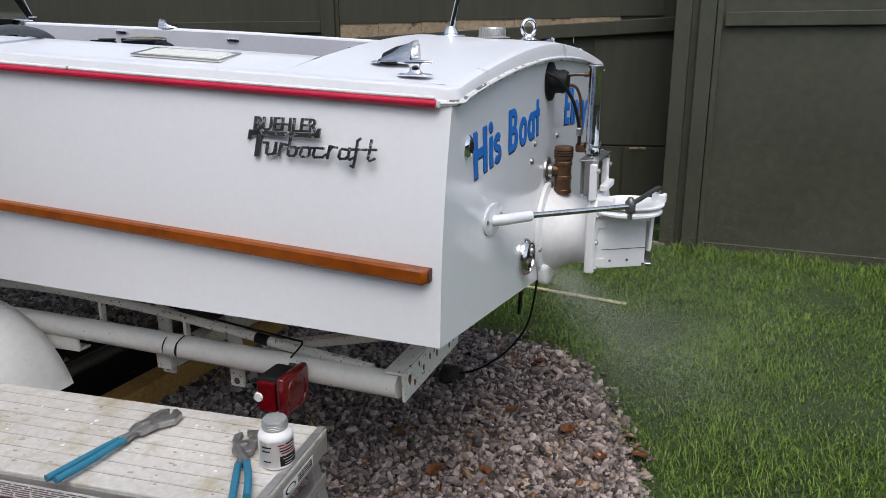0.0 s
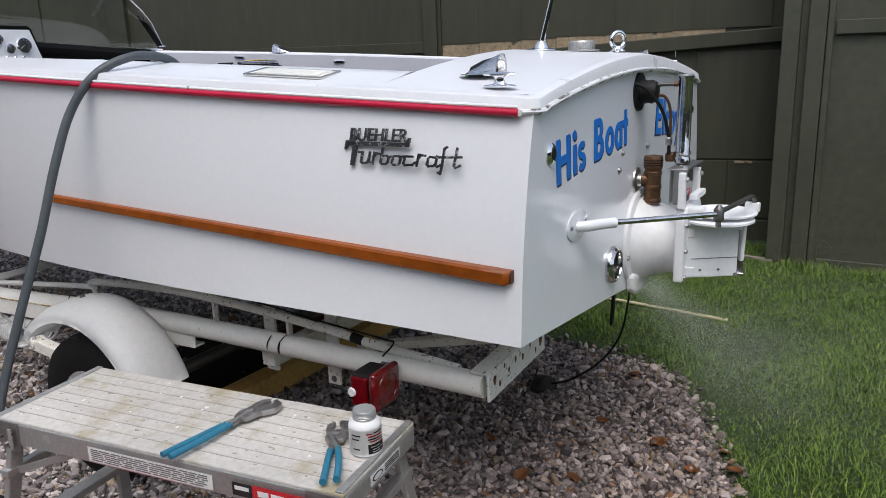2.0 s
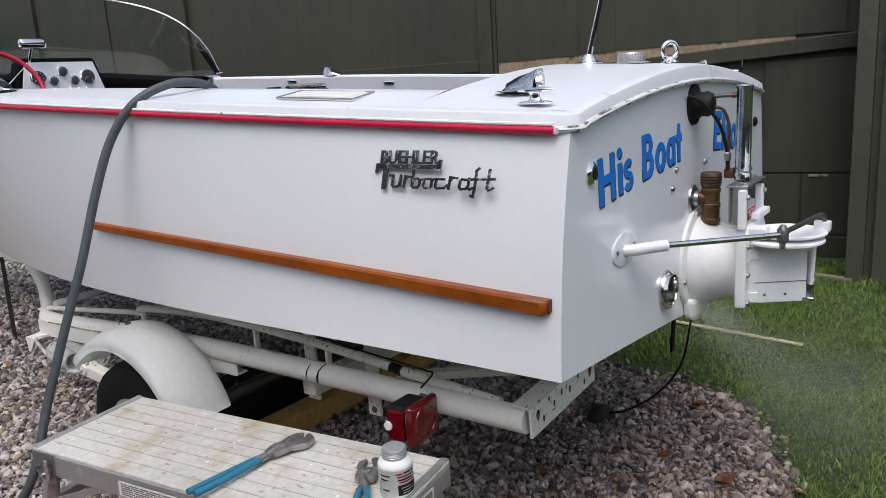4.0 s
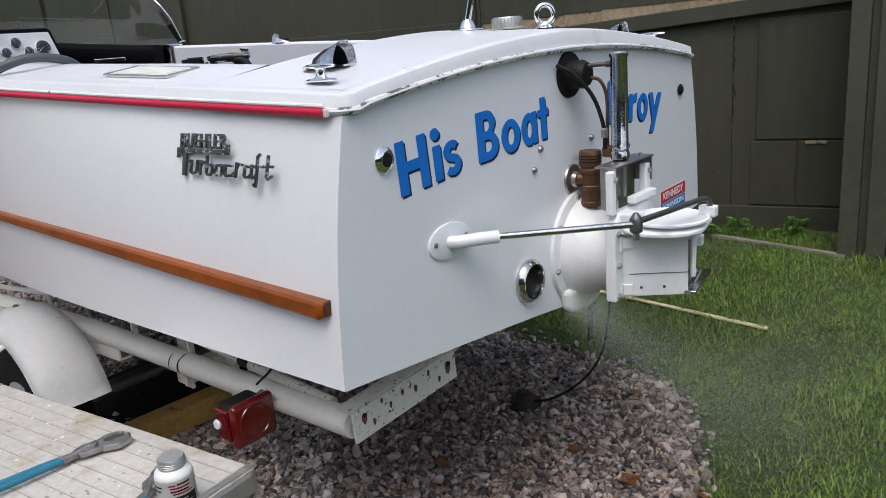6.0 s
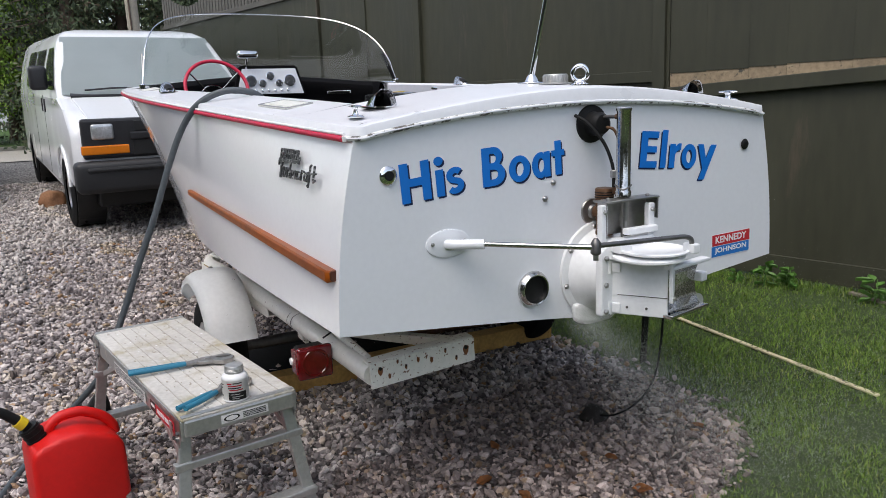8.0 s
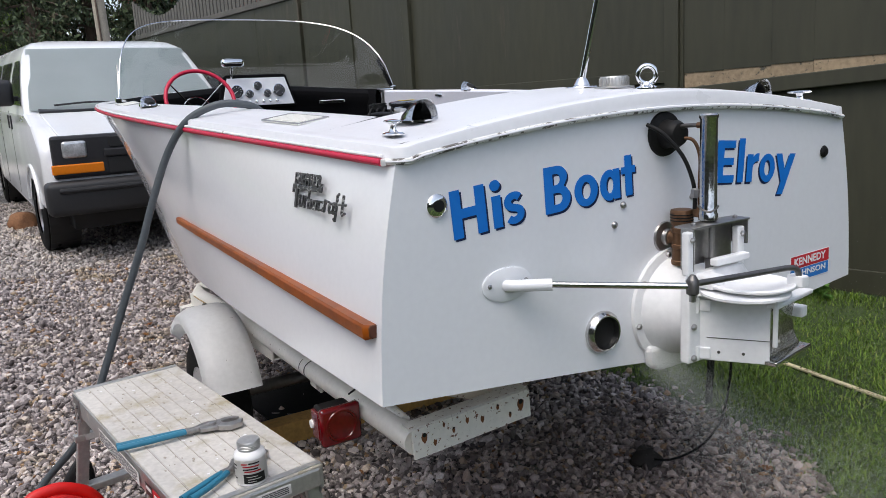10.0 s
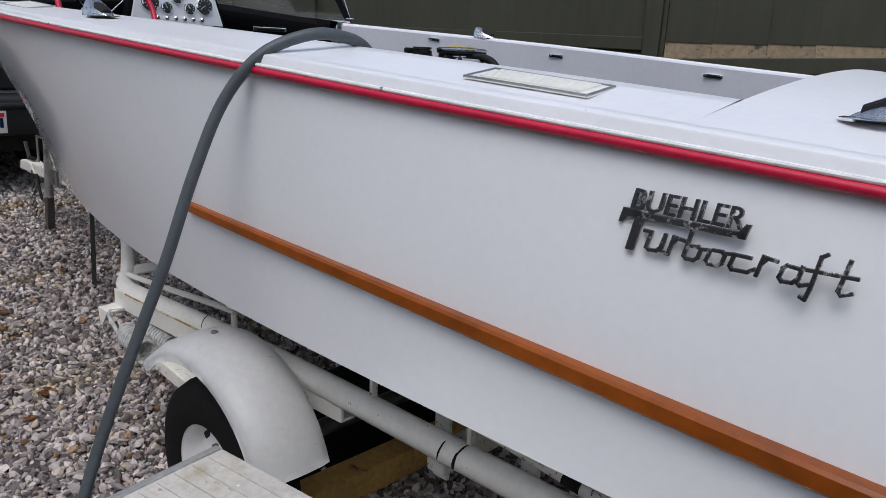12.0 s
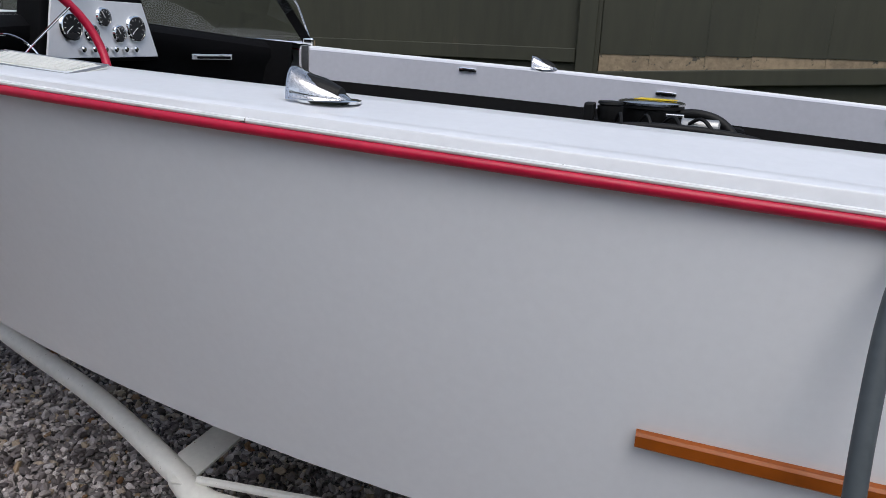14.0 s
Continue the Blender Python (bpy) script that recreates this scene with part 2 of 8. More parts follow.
def span(a, b, w, h, bevel=0.0, bm=None, up=(0, 0, 1)):
    """A bar from a to b, w wide and h high."""
    a, b = Vector(a), Vector(b)
    y = (b - a).normalized()
    x = y.cross(Vector(up)).normalized()
    z = x.cross(y)
    m = Matrix((x, y, z)).transposed().to_4x4()
    m.translation = (a + b) / 2
    return box(w, (b - a).length, h, m, bevel, bm)


def smooth_path(pts, per=6):
    p = [Vector(q) for q in pts]
    p = [2 * p[0] - p[1]] + p + [2 * p[-1] - p[-2]]
    out = []
    for i in range(1, len(p) - 2):
        for k in range(per):
            t = k / per
            out.append(0.5 * (2 * p[i] + (p[i + 1] - p[i - 1]) * t + (2 * p[i - 1] - 5 * p[i] + 4 * p[i + 1] - p[i + 2]) * t * t + (3 * p[i] - p[i - 1] - 3 * p[i + 1] + p[i + 2]) * t ** 3))
    return out + [p[-2]]


def tube(pts, r, seg=12, per=6, bm=None, closed=False):
    """A round bar along a smoothed line; r is a radius or one for each end."""
    bm = bm or bmesh.new()
    path = smooth_path(pts, per) if per > 1 else [Vector(q) for q in pts]
    n = len(path)
    rings, ref = [], None
    for i, p in enumerate(path):
        d = (path[min(i + 1, n - 1)] - path[max(i - 1, 0)]).normalized()
        if ref is None:
            ref = d.orthogonal().normalized()
        ref = (ref - d * ref.dot(d)).normalized()
        side = d.cross(ref)
        rad = r if isinstance(r, (int, float)) else r[0] + (r[1] - r[0]) * i / (n - 1)
        rings.append([bm.verts.new(p + rad * (math.cos(a) * ref + math.sin(a) * side)) for a in (2 * math.pi * k / seg for k in range(seg))])
    for a, b in zip(rings, rings[1:]):
        for k in range(seg):
            bm.faces.new((a[k], a[(k + 1) % seg], b[(k + 1) % seg], b[k]))
    bm.faces.new(rings[0][::-1])
    bm.faces.new(rings[-1])
    return bm


def lathe(profile, seg=24, m=None, bm=None, cap=True):
    """Turns (radius, height) pairs about z."""
    out = bm or bmesh.new()
    tmp = bmesh.new()
    rings = [[tmp.verts.new((r * math.cos(a), r * math.sin(a), z)) for a in (2 * math.pi * k / seg for k in range(seg))] for r, z in profile]
    for a, b in zip(rings, rings[1:]):
        for k in range(seg):
            tmp.faces.new((a[k], a[(k + 1) % seg], b[(k + 1) % seg], b[k]))
    if cap:
        tmp.faces.new(rings[0][::-1])
        tmp.faces.new(rings[-1])
    if m is not None:
        bmesh.ops.transform(tmp, matrix=m, verts=tmp.verts)
    return join(out, tmp)


def prism(outline, depth, m=None, bevel=0.0, bm=None):
    """A flat outline in x and y, given thickness along z."""
    out = bm or bmesh.new()
    tmp = bmesh.new()
    low = [tmp.verts.new((x, y, 0)) for x, y in outline]
    top = [tmp.verts.new((x, y, depth)) for x, y in outline]
    tmp.faces.new(low[::-1])
    tmp.faces.new(top)
    n = len(low)
    for i in range(n):
        tmp.faces.new((low[i], low[(i + 1) % n], top[(i + 1) % n], top[i]))
    if bevel:
        bmesh.ops.bevel(tmp, geom=[e for e in tmp.edges], offset=bevel, segments=2, affect="EDGES", profile=0.5)
    if m is not None:
        bmesh.ops.transform(tmp, matrix=m, verts=tmp.verts)
    return join(out, tmp)


def loft(rows, close=False, bm=None):
    """A sheet through rows of points."""
    bm = bm or bmesh.new()
    vs = [[bm.verts.new(p) for p in row] for row in rows]
    for a, b in zip(vs, vs[1:]):
        n = len(a)
        for k in range(n if close else n - 1):
            bm.faces.new((a[k], a[(k + 1) % n], b[(k + 1) % n], b[k]))
    return bm


def spline(xs, ys):
    """A natural cubic through the points, as a function."""
    x, y = np.array(xs, float), np.array(ys, float)
    n, h = len(x), np.diff(x)
    a, r = np.eye(n), np.zeros(n)
    for i in range(1, n - 1):
        a[i, i - 1], a[i, i], a[i, i + 1] = h[i - 1], 2 * (h[i - 1] + h[i]), h[i]
        r[i] = 3 * ((y[i + 1] - y[i]) / h[i] - (y[i] - y[i - 1]) / h[i - 1])
    c = np.linalg.solve(a, r)

    def at(q):
        j = int(np.clip(np.searchsorted(x, q) - 1, 0, n - 2))
        d = q - x[j]
        b = (y[j + 1] - y[j]) / h[j] - h[j] * (2 * c[j] + c[j + 1]) / 3
        return float(y[j] + b * d + c[j] * d ** 2 + (c[j + 1] - c[j]) / (3 * h[j]) * d ** 3)
    return at


def lettering(name, text, width, height, m, mat, parent, depth=0.003, shear=0.0, label="", bold=0.0, loops=None):
    """Letters of Blender's own font, or of outlines with their holes, as a mesh fitted to that width and height from the lower left corner of the pose m."""
    if loops:
        cu = bpy.data.curves.new(name, "CURVE")
        cu.dimensions, cu.fill_mode = "2D", "BOTH"
        for ring in loops:
            line = cu.splines.new("POLY")
            line.points.add(len(ring) - 1)
            for p, (x, y) in zip(line.points, ring):
                p.co = (x + shear * y, y, 0, 1)
            line.use_cyclic_u = True
    else:
        cu = bpy.data.curves.new(name, "FONT")
        cu.body, cu.size, cu.shear, cu.offset, cu.resolution_u = text, 1.0, shear, bold, 3
    cu.extrude = 0.5
    tmp = new("letters", cu)
    bpy.context.view_layer.update()
    me = bpy.data.meshes.new_from_object(tmp.evaluated_get(bpy.context.evaluated_depsgraph_get()))
    bpy.data.objects.remove(tmp)
    bpy.data.curves.remove(cu)
    co = np.array([v.co for v in me.vertices])
    low, high = co.min(0), co.max(0)
    bm = bmesh.new()
    bm.from_mesh(me)
    bpy.data.meshes.remove(me)
    for v in bm.verts:
        v.co = Vector(((v.co.x - low[0]) / (high[0] - low[0]) * width, (v.co.y - low[1]) / (high[1] - low[1]) * height, (v.co.z - low[2]) / (high[2] - low[2]) * depth))
    for f in bm.faces:
        f.material_index = 0
    bmesh.ops.transform(bm, matrix=m, verts=bm.verts)
    return part(name, bm, mat, parent, label)


def bars(name, width, height, rows, m, mat, parent, seed=1, depth=0.0006):
    """Lines of small print too fine to read, as plain bars."""
    rnd = random.Random(seed)
    bm = bmesh.new()
    step = height / rows
    for r in range(rows):
        x = 0.0
        while x < width * 0.96:
            w = min(width - x, width * rnd.uniform(0.05, 0.16))
            box(w * 0.86, step * 0.5, depth, m @ Matrix.Translation((x + w * 0.43, height - (r + 0.5) * step, depth / 2)), 0, bm)
            x += w
    return part(name, bm, mat, parent)


# ---------------------------------------------------------------- ground
def ground_z(x, y):
    """Height of the ground: level gravel that rises gently past the bow, a low bank of grass towards the fence."""
    rise = 0.045 * min(11.0, max(0.0, -x - 3.2))
    return rise + 0.045 * max(0.0, y - 1.3) + 0.006 * math.sin(1.7 * x + 0.6) * math.sin(1.3 * y)


def grass_edge(x):
    """The y at which gravel turns to grass."""
    if x > 0.47:
        return -30.0
    return 1.08 - 0.16 * math.sin(0.9 * x + 1.0) ** 2 - (1.1 * ((x + 0.25) / 0.7) ** 2 if x > -0.25 else 0.0)




def gravel_bed():
    """Packed small stones, each cell with a tone and a rounded top of its own."""
    m = material("gravel_bed", (1.0, 0.96, 0.93), 0.9, vary=0.25, scale=1.2, fine=45)
    n, l = m.node_tree.nodes, m.node_tree.links
    bsdf = n["Principled BSDF"]
    src = bsdf.inputs["Base Color"].links[0].from_socket
    tc = n.new("ShaderNodeTexCoord")
    cell = n.new("ShaderNodeTexVoronoi")
    cell.inputs["Scale"].default_value = 44
    l.new(tc.outputs["Object"], cell.inputs["Vector"])
    tone = n.new("ShaderNodeValToRGB")
    for e, (p, c) in zip(tone.color_ramp.elements, ((0.15, 0.030), (0.9, 0.33))):
        e.position, e.color = p, (c, c, c, 1)
    l.new(cell.outputs["Color"], tone.inputs[0])
    mul = n.new("ShaderNodeVectorMath")
    mul.operation = "MULTIPLY"
    l.new(src, mul.inputs[0])
    l.new(tone.outputs[0], mul.inputs[1])
    l.new(mul.outputs[0], bsdf.inputs["Base Color"])
    rise = n.new("ShaderNodeBump")
    rise.invert = True
    rise.inputs["Strength"].default_value, rise.inputs["Distance"].default_value = 1.0, 0.02
    l.new(cell.outputs["Distance"], rise.inputs["Height"])
    l.new(rise.outputs[0], bsdf.inputs["Normal"])
    return m


GROUND = gravel_bed()
LAWN = material("lawn_soil", (0.030, 0.050, 0.012), 0.95, vary=0.4, scale=3, fine=50, bump=0.6, bump_scale=60)
FAR_LAWN = material("far_lawn", (0.07, 0.13, 0.03), 0.95, vary=0.35, scale=0.8, fine=15, bump=0.4, bump_scale=20)
ROAD = material("road_asphalt", (0.34, 0.32, 0.28), 0.9, vary=0.15, scale=0.6, fine=30, bump=0.2)
STONE_TONES = [(0.0, (0.060, 0.052, 0.052)), (0.25, (0.170, 0.152, 0.152)), (0.6, (0.345, 0.320, 0.316)), (0.86, (0.60, 0.57, 0.56)), (0.92, (0.46, 0.40, 0.34)), (0.97, (0.33, 0.265, 0.18)), (1.0, (0.22, 0.11, 0.045))]
WET_STONES = island_ramp(material("wet_gravel_stone", (0.80, 0.70, 0.655), 0.42, vary=0.25, scale=30, fine=220, bump=0.25, bump_scale=160), STONE_TONES)
STONES = island_ramp(material("gravel_stone", (1.17, 1.12, 1.10), 0.72, vary=0.22, scale=30, fine=220, bump=0.25, bump_scale=160, second=(1.02, 0.86, 0.53), amount=0.16, spots=1.7, edge=0.14),
                     STONE_TONES)
FAR_STONES = island_ramp(material("driveway_stone", (1.10, 1.06, 1.03), 0.75, vary=0.2, scale=30, fine=220, bump=0.2, bump_scale=160, second=(1.02, 0.88, 0.62), amount=0.12, spots=1.2, edge=0.14),
                         [(0.0, (0.17, 0.155, 0.15)), (0.35, (0.34, 0.315, 0.305)), (0.75, (0.50, 0.475, 0.46)), (0.92, (0.62, 0.59, 0.57)), (1.0, (0.40, 0.33, 0.25))])
GRASS = island_ramp(material("grass_blade", (1.0, 1.0, 1.0), 0.55, vary=0.2, scale=2, fine=30),
                    [(0.0, (0.042, 0.090, 0.008)), (0.45, (0.096, 0.172, 0.014)), (0.88, (0.152, 0.248, 0.022)), (1.0, (0.24, 0.26, 0.06))])


def build_ground():
    xs = sorted(set([-400, -200, -100, -60, -40, -30, -22] + [round(-18 + 0.5 * i, 2) for i in range(50)] + [9, 14, 25, 60, 200, 400]))
    ys = sorted(set([-400, -200, -100, -50, -25, -15, -10] + [round(-7 + 0.25 * i, 2) for i in range(48)] + [6, 8, 12, 20, 40, 100, 400]))
    bm = loft([[(x, y, ground_z(x, min(y, 4.0)) if -20 < x < 10 and -10 < y < 6 else ground_z(min(x, 0), min(max(y, -10), 4.0)) ) for y in ys] for x in xs])
    return tagged(part("ground", bm, GROUND, smooth=True), "grey gravel yard round the trailer", "ground", kind="structure")


build_ground()


def build_lawn():
    """The strip of lawn between gravel and fence, a sheet a little above the gravel bed."""
    rows = []
    for i in range(61):
        x = -14 + i * 0.24 if i < 60 else 0.47
        e = grass_edge(x)
        rows.append([(x, e + (3.6 - e) * k / 14, ground_z(x, e + (3.6 - e) * k / 14) + 0.006) for k in range(15)])
    bm = loft(rows)
    part("lawn", bm, LAWN, smooth=True)
    ys = [-8.1 + 11.9 * k / 44 for k in range(45)]
    rows = [[(x + (1.3 * noise.noise(Vector((0.8, y * 0.7, 2.0))) + 0.1 if i == 0 and y < -1.2 else 0), y, ground_z(x, y) + 0.006) for y in ys] for i, x in enumerate([0.47, 1.1] + [1.5 + 0.4 * i for i in range(17)])]
    return rows


rows = build_lawn()
tagged(bpy.data.objects["lawn"], "short damp green lawn beside the gravel", "lawn", kind="structure")
tagged(part("lawn", loft(rows), LAWN, smooth=True), "short damp green lawn behind the transom", "lawn", kind="structure")


# ---------------------------------------------------------------- fence
FENCE_TURN = 11.14
FENCE = pose(-2.405, 2.817, 0, 0, 0, FENCE_TURN)      # its x runs along the fence, away from the camera is y


def fence_board(name, x0, x1, z0, z1, out, thick, parent, mat=None, bevel=0.004):
    """A board on the fence between x0 and x1, its face that far before the sheet."""
    return part(name, box(x1 - x0, thick, z1 - z0, Matrix.Translation(((x0 + x1) / 2, thick / 2 - out, (z0 + z1) / 2)), bevel), mat or FENCE_PAINT, parent)


def build_fence():
    f = thing("wall_fence", "tall olive-green painted wooden fence with peeling boards", "fence", FENCE, kind="structure")
    end = 2.64
    for x0, x1 in ((-10.2, -6.1), (-6.095, -5.105), (-5.1, -3.1), (-3.09, -0.11), (0.0, 1.78), (1.785, end)):
        fence_board("panel", x0, x1, 0.14, 2.85, 0.0, 0.04, f)
    for x in (-10.2, -5.1, -3.1, -0.12):
        fence_board("post", x, x + 0.11, 0.1, 2.88, 0.045, 0.045, f)
    fence_board("batten", -0.01, 0.02, 0.15, 2.86, 0.02, 0.02, f)
    fence_board("post", end - 0.14, end, 0.1, 2.88, 0.03, 0.03, f)
    part("rail", span((0.02, -0.03, 1.425), (end - 0.15, -0.03, 1.565), 0.055, 0.097, 0.006), FENCE_PAINT, f)
    fence_board("rail", -2.99, -0.125, 1.52, 1.605, 0.03, 0.03, f)
    # upright boards above the rail, their feet stripped bare
    rnd = random.Random(4)
    x = 0.025
    while x < end - 0.3:
        w = rnd.uniform(0.26, 0.44)
        top = 1.583 + 0.02 * x + rnd.uniform(-0.004, 0.004)
        fence_board("upright_board", x, min(x + w, end - 0.16) - 0.0008, top, 2.84, 0.016, 0.015, f, None, 0.0006)
        if x < 2.0:
            fence_board("bare_board", x, min(x + w, end - 0.16) - 0.002, 1.44 + 0.056 * x, top + 0.002, 0.011, 0.010, f, BARE_WOOD, 0.001)
        x += w
    fence_board("lower_panel", 1.93, end - 0.15, 0.71, 1.46, 0.018, 0.018, f)
    fence_board("skirting", -10, end - 0.15, 0.12, 0.27, 0.025, 0.025, f)
    for x0, x1 in ((1.9, 2.17), (2.18, end - 0.15)):
        fence_board("lower_board", x0, x1, 0.28, 0.70, 0.012, 0.012, f)
    part("scrap_board", box(0.12, 0.012, 0.018, Matrix.Translation((2.28, -0.019, 0.69)), 0.002), BARE_WOOD, f)
    # paint peeling along the seam between two sheets
    bm = bmesh.new()
    for k in range(26):
        w, h = rnd.uniform(0.002, 0.007), rnd.uniform(0.008, 0.030)
        ring = [(w * rnd.uniform(0.5, 1.5) * math.cos(a), h * rnd.uniform(0.5, 1.4) * math.sin(a)) for a in (0, 0.9, 1.8, 2.7, 3.6, 4.5, 5.4)]
        prism(ring, 0.0012, Matrix.Translation((1.783 + rnd.gauss(0, 0.006), -0.0004, rnd.uniform(0.75, 1.46))) @ pose(0, 0, 0, 90, 0, 0), 0, bm)
    tagged(part("peeling_paint", bm, PEELED, f), "dark strip where the paint has peeled", kind="stuff")
    # a gate leaf and pickets with a swept top, far along
    fence_board("gate_leaf", -4.95, -4.0, 0.3, 2.72, 0.02, 0.02, f)
    for i in range(46):
        x = -10.1 + 0.108 * i
        u = (x + 10.1) / 5.0
        top = 3.42 - 0.34 * math.sin(math.pi * min(1, u * 2.2)) if u < 0.45 else 3.42 + 0.1 * (u - 0.45)
        fence_board("picket", x, x + 0.075, 2.86, top, 0.01, 0.02, f, WEATHERED, 0.003)
    fence_board("picket_rail", -10.2, -5.1, 2.80, 2.87, 0.03, 0.05, f, WEATHERED)
    return f


PEELED = material("peeled_board", (0.018, 0.016, 0.012), 0.9, vary=0.4, scale=30)
WEATHERED = material("weathered_pickets", (0.095, 0.090, 0.078), 0.8, vary=0.25, scale=3, bump=0.1)
build_fence()


# lighter copy of FENCE_PAINT: the stronger light on this run is in the colour
LIT_FENCE_PAINT = material("lit_fence_paint", (0.0560, 0.0580, 0.0385), 0.6, vary=0.2, scale=2.2, fine=18, bump=0.14, bump_scale=26, second=(0.085, 0.072, 0.050), amount=0.09, spots=3.5, edge=0.12)


def build_corner():
    """The short return and the nearer run of fence beyond it."""
    f = thing("wall_fence", "olive-green painted plywood fence run with a rail and post", "fence", pose(0.22, 2.85, 0), kind="structure")
    part("return_panel", box(0.05, 0.5, 2.75, Matrix.Translation((-0.02, 0.27, 1.47)), 0.004), LIT_FENCE_PAINT, f)
    part("post", box(0.10, 0.05, 2.8, Matrix.Translation((-0.095, 0.025, 1.45)), 0.005), LIT_FENCE_PAINT, f)
    part("post", box(0.10, 0.06, 2.8, Matrix.Translation((0.055, 0.0, 1.45)), 0.005), LIT_FENCE_PAINT, f)
    part("post", box(0.035, 0.05, 2.8, Matrix.Translation((0.128, 0.0, 1.45)), 0.004), LIT_FENCE_PAINT, f)
    part("panel", box(2.46, 0.04, 2.72, Matrix.Translation((1.33, 0.03, 1.46)), 0.003), LIT_FENCE_PAINT, f)
    part("panel", box(2.4, 0.04, 2.72, Matrix.Translation((3.765, 0.03, 1.46)), 0.003), LIT_FENCE_PAINT, f)
    part("rail", box(4.8, 0.03, 0.085, Matrix.Translation((2.56, -0.006, 1.585)), 0.004), LIT_FENCE_PAINT, f)
    part("skirting", box(4.8, 0.02, 0.06, Matrix.Translation((2.56, 0.0, 0.10)), 0.004), LIT_FENCE_PAINT, f)
    return f


build_corner()


# ---------------------------------------------------------------- the boat's lines (x aft, y to starboard, transom at x = 0)
SHEER_Y = spline([-5.6, -5.35, -4.8, -4.0, -3.0, -2.0, -1.0, 0.0], [0.0, 0.19, 0.50, 0.87, 1.025, 1.005, 0.91, 0.840])
SHEER_Z = spline([-5.6, -4.8, -4.0, -3.0, -2.0, -1.0, 0.0], [1.59, 1.595, 1.588, 1.535, 1.473, 1.406, 1.350])
CHINE_Y = spline([-5.6, -5.3, -4.9, -4.2, -3.5, -2.5, -1.5, -0.7, 0.0], [0.0, 0.04, 0.20, 0.46, 0.67, 0.855, 0.92, 0.93, 0.917])
CHINE_Z = spline([-5.6, -5.3, -4.9, -4.2, -3.5, -2.5, -1.5, -0.7, 0.0], [1.58, 1.20, 1.10, 0.99, 0.905, 0.82, 0.798, 0.803, 0.80])
KEEL_Z = spline([-5.6, -5.5, -5.3, -5.0, -4.6, -4.2, -3.0, -1.5, 0.0], [1.575, 1.30, 0.98, 0.70, 0.51, 0.47, 0.52, 0.61, 0.70])
BULGE = spline([-5.6, -4.5, -3.0, -1.5, 0.0], [0.0, -0.06, -0.01, 0.012, 0.016])
STATIONS = [-5.6, -5.57, -5.53, -5.45, -5.35, -5.2, -5.0, -4.8] + [round(-4.6 + 0.2 * i, 2) for i in range(23)] + [0.0]


def section(x):
    """Half of the hull's outline at x, from the keel out to the chine and up to the sheer, port side."""
    ys, zs, k = max(0.0, SHEER_Y(x)), SHEER_Z(x), KEEL_Z(x)
    yc, zc = max(0.0, CHINE_Y(x) if x > -4.5 else min(CHINE_Y(x), ys)), CHINE_Z(x)
    k = min(k, zs - 0.005)
    zc = min(max(zc, k + 0.002), zs - 0.002)
    pts = []
    for i in range(6):
        t = i / 5
        pts.append((-yc * t, k + (zc - k) * (t ** 0.9)))
    for i in range(1, 13):
        t = i / 12
        pts.append((-(yc + (ys - yc) * t + BULGE(x) * math.sin(math.pi * t)), zc + (zs - zc) * t))
    return pts


def crown(x):
    return 0.086 if x > -1 else 0.06


def lift(x):
    """Rise of the deck's crease over the sheer, less towards the bow."""
    return float(np.interp(x, [-3.4, -1.6, -0.6, 0.0], [0.026, 0.042, 0.043, 0.041]))


def inner_lift(x):
    return lift(x) + float(np.interp(x, [-3.4, -1.6, -0.8], [0.002, 0.024, 0.034]))


EDGE = 0.030      # how far the sloping edge of the deck reaches inboard


COCKPIT_AFT, COCKPIT_FORE = -0.44, -3.36


def inner_y(x, side=1):
    """Half width of the cockpit opening."""
    return SHEER_Y(x) - (0.15 if side > 0 else 0.225)


def coaming_depth(x):
    """How far the painted coaming reaches below the sheer."""
    return float(np.interp(x, [-3.3, -2.2, -1.0], [0.105, 0.078, 0.05]))


def deck_z(x, y):
    ys = max(0.05, SHEER_Y(x))
    return SHEER_Z(x) + lift(x) + crown(x) * (1 - min(1, abs(y) / ys) ** 1.7)


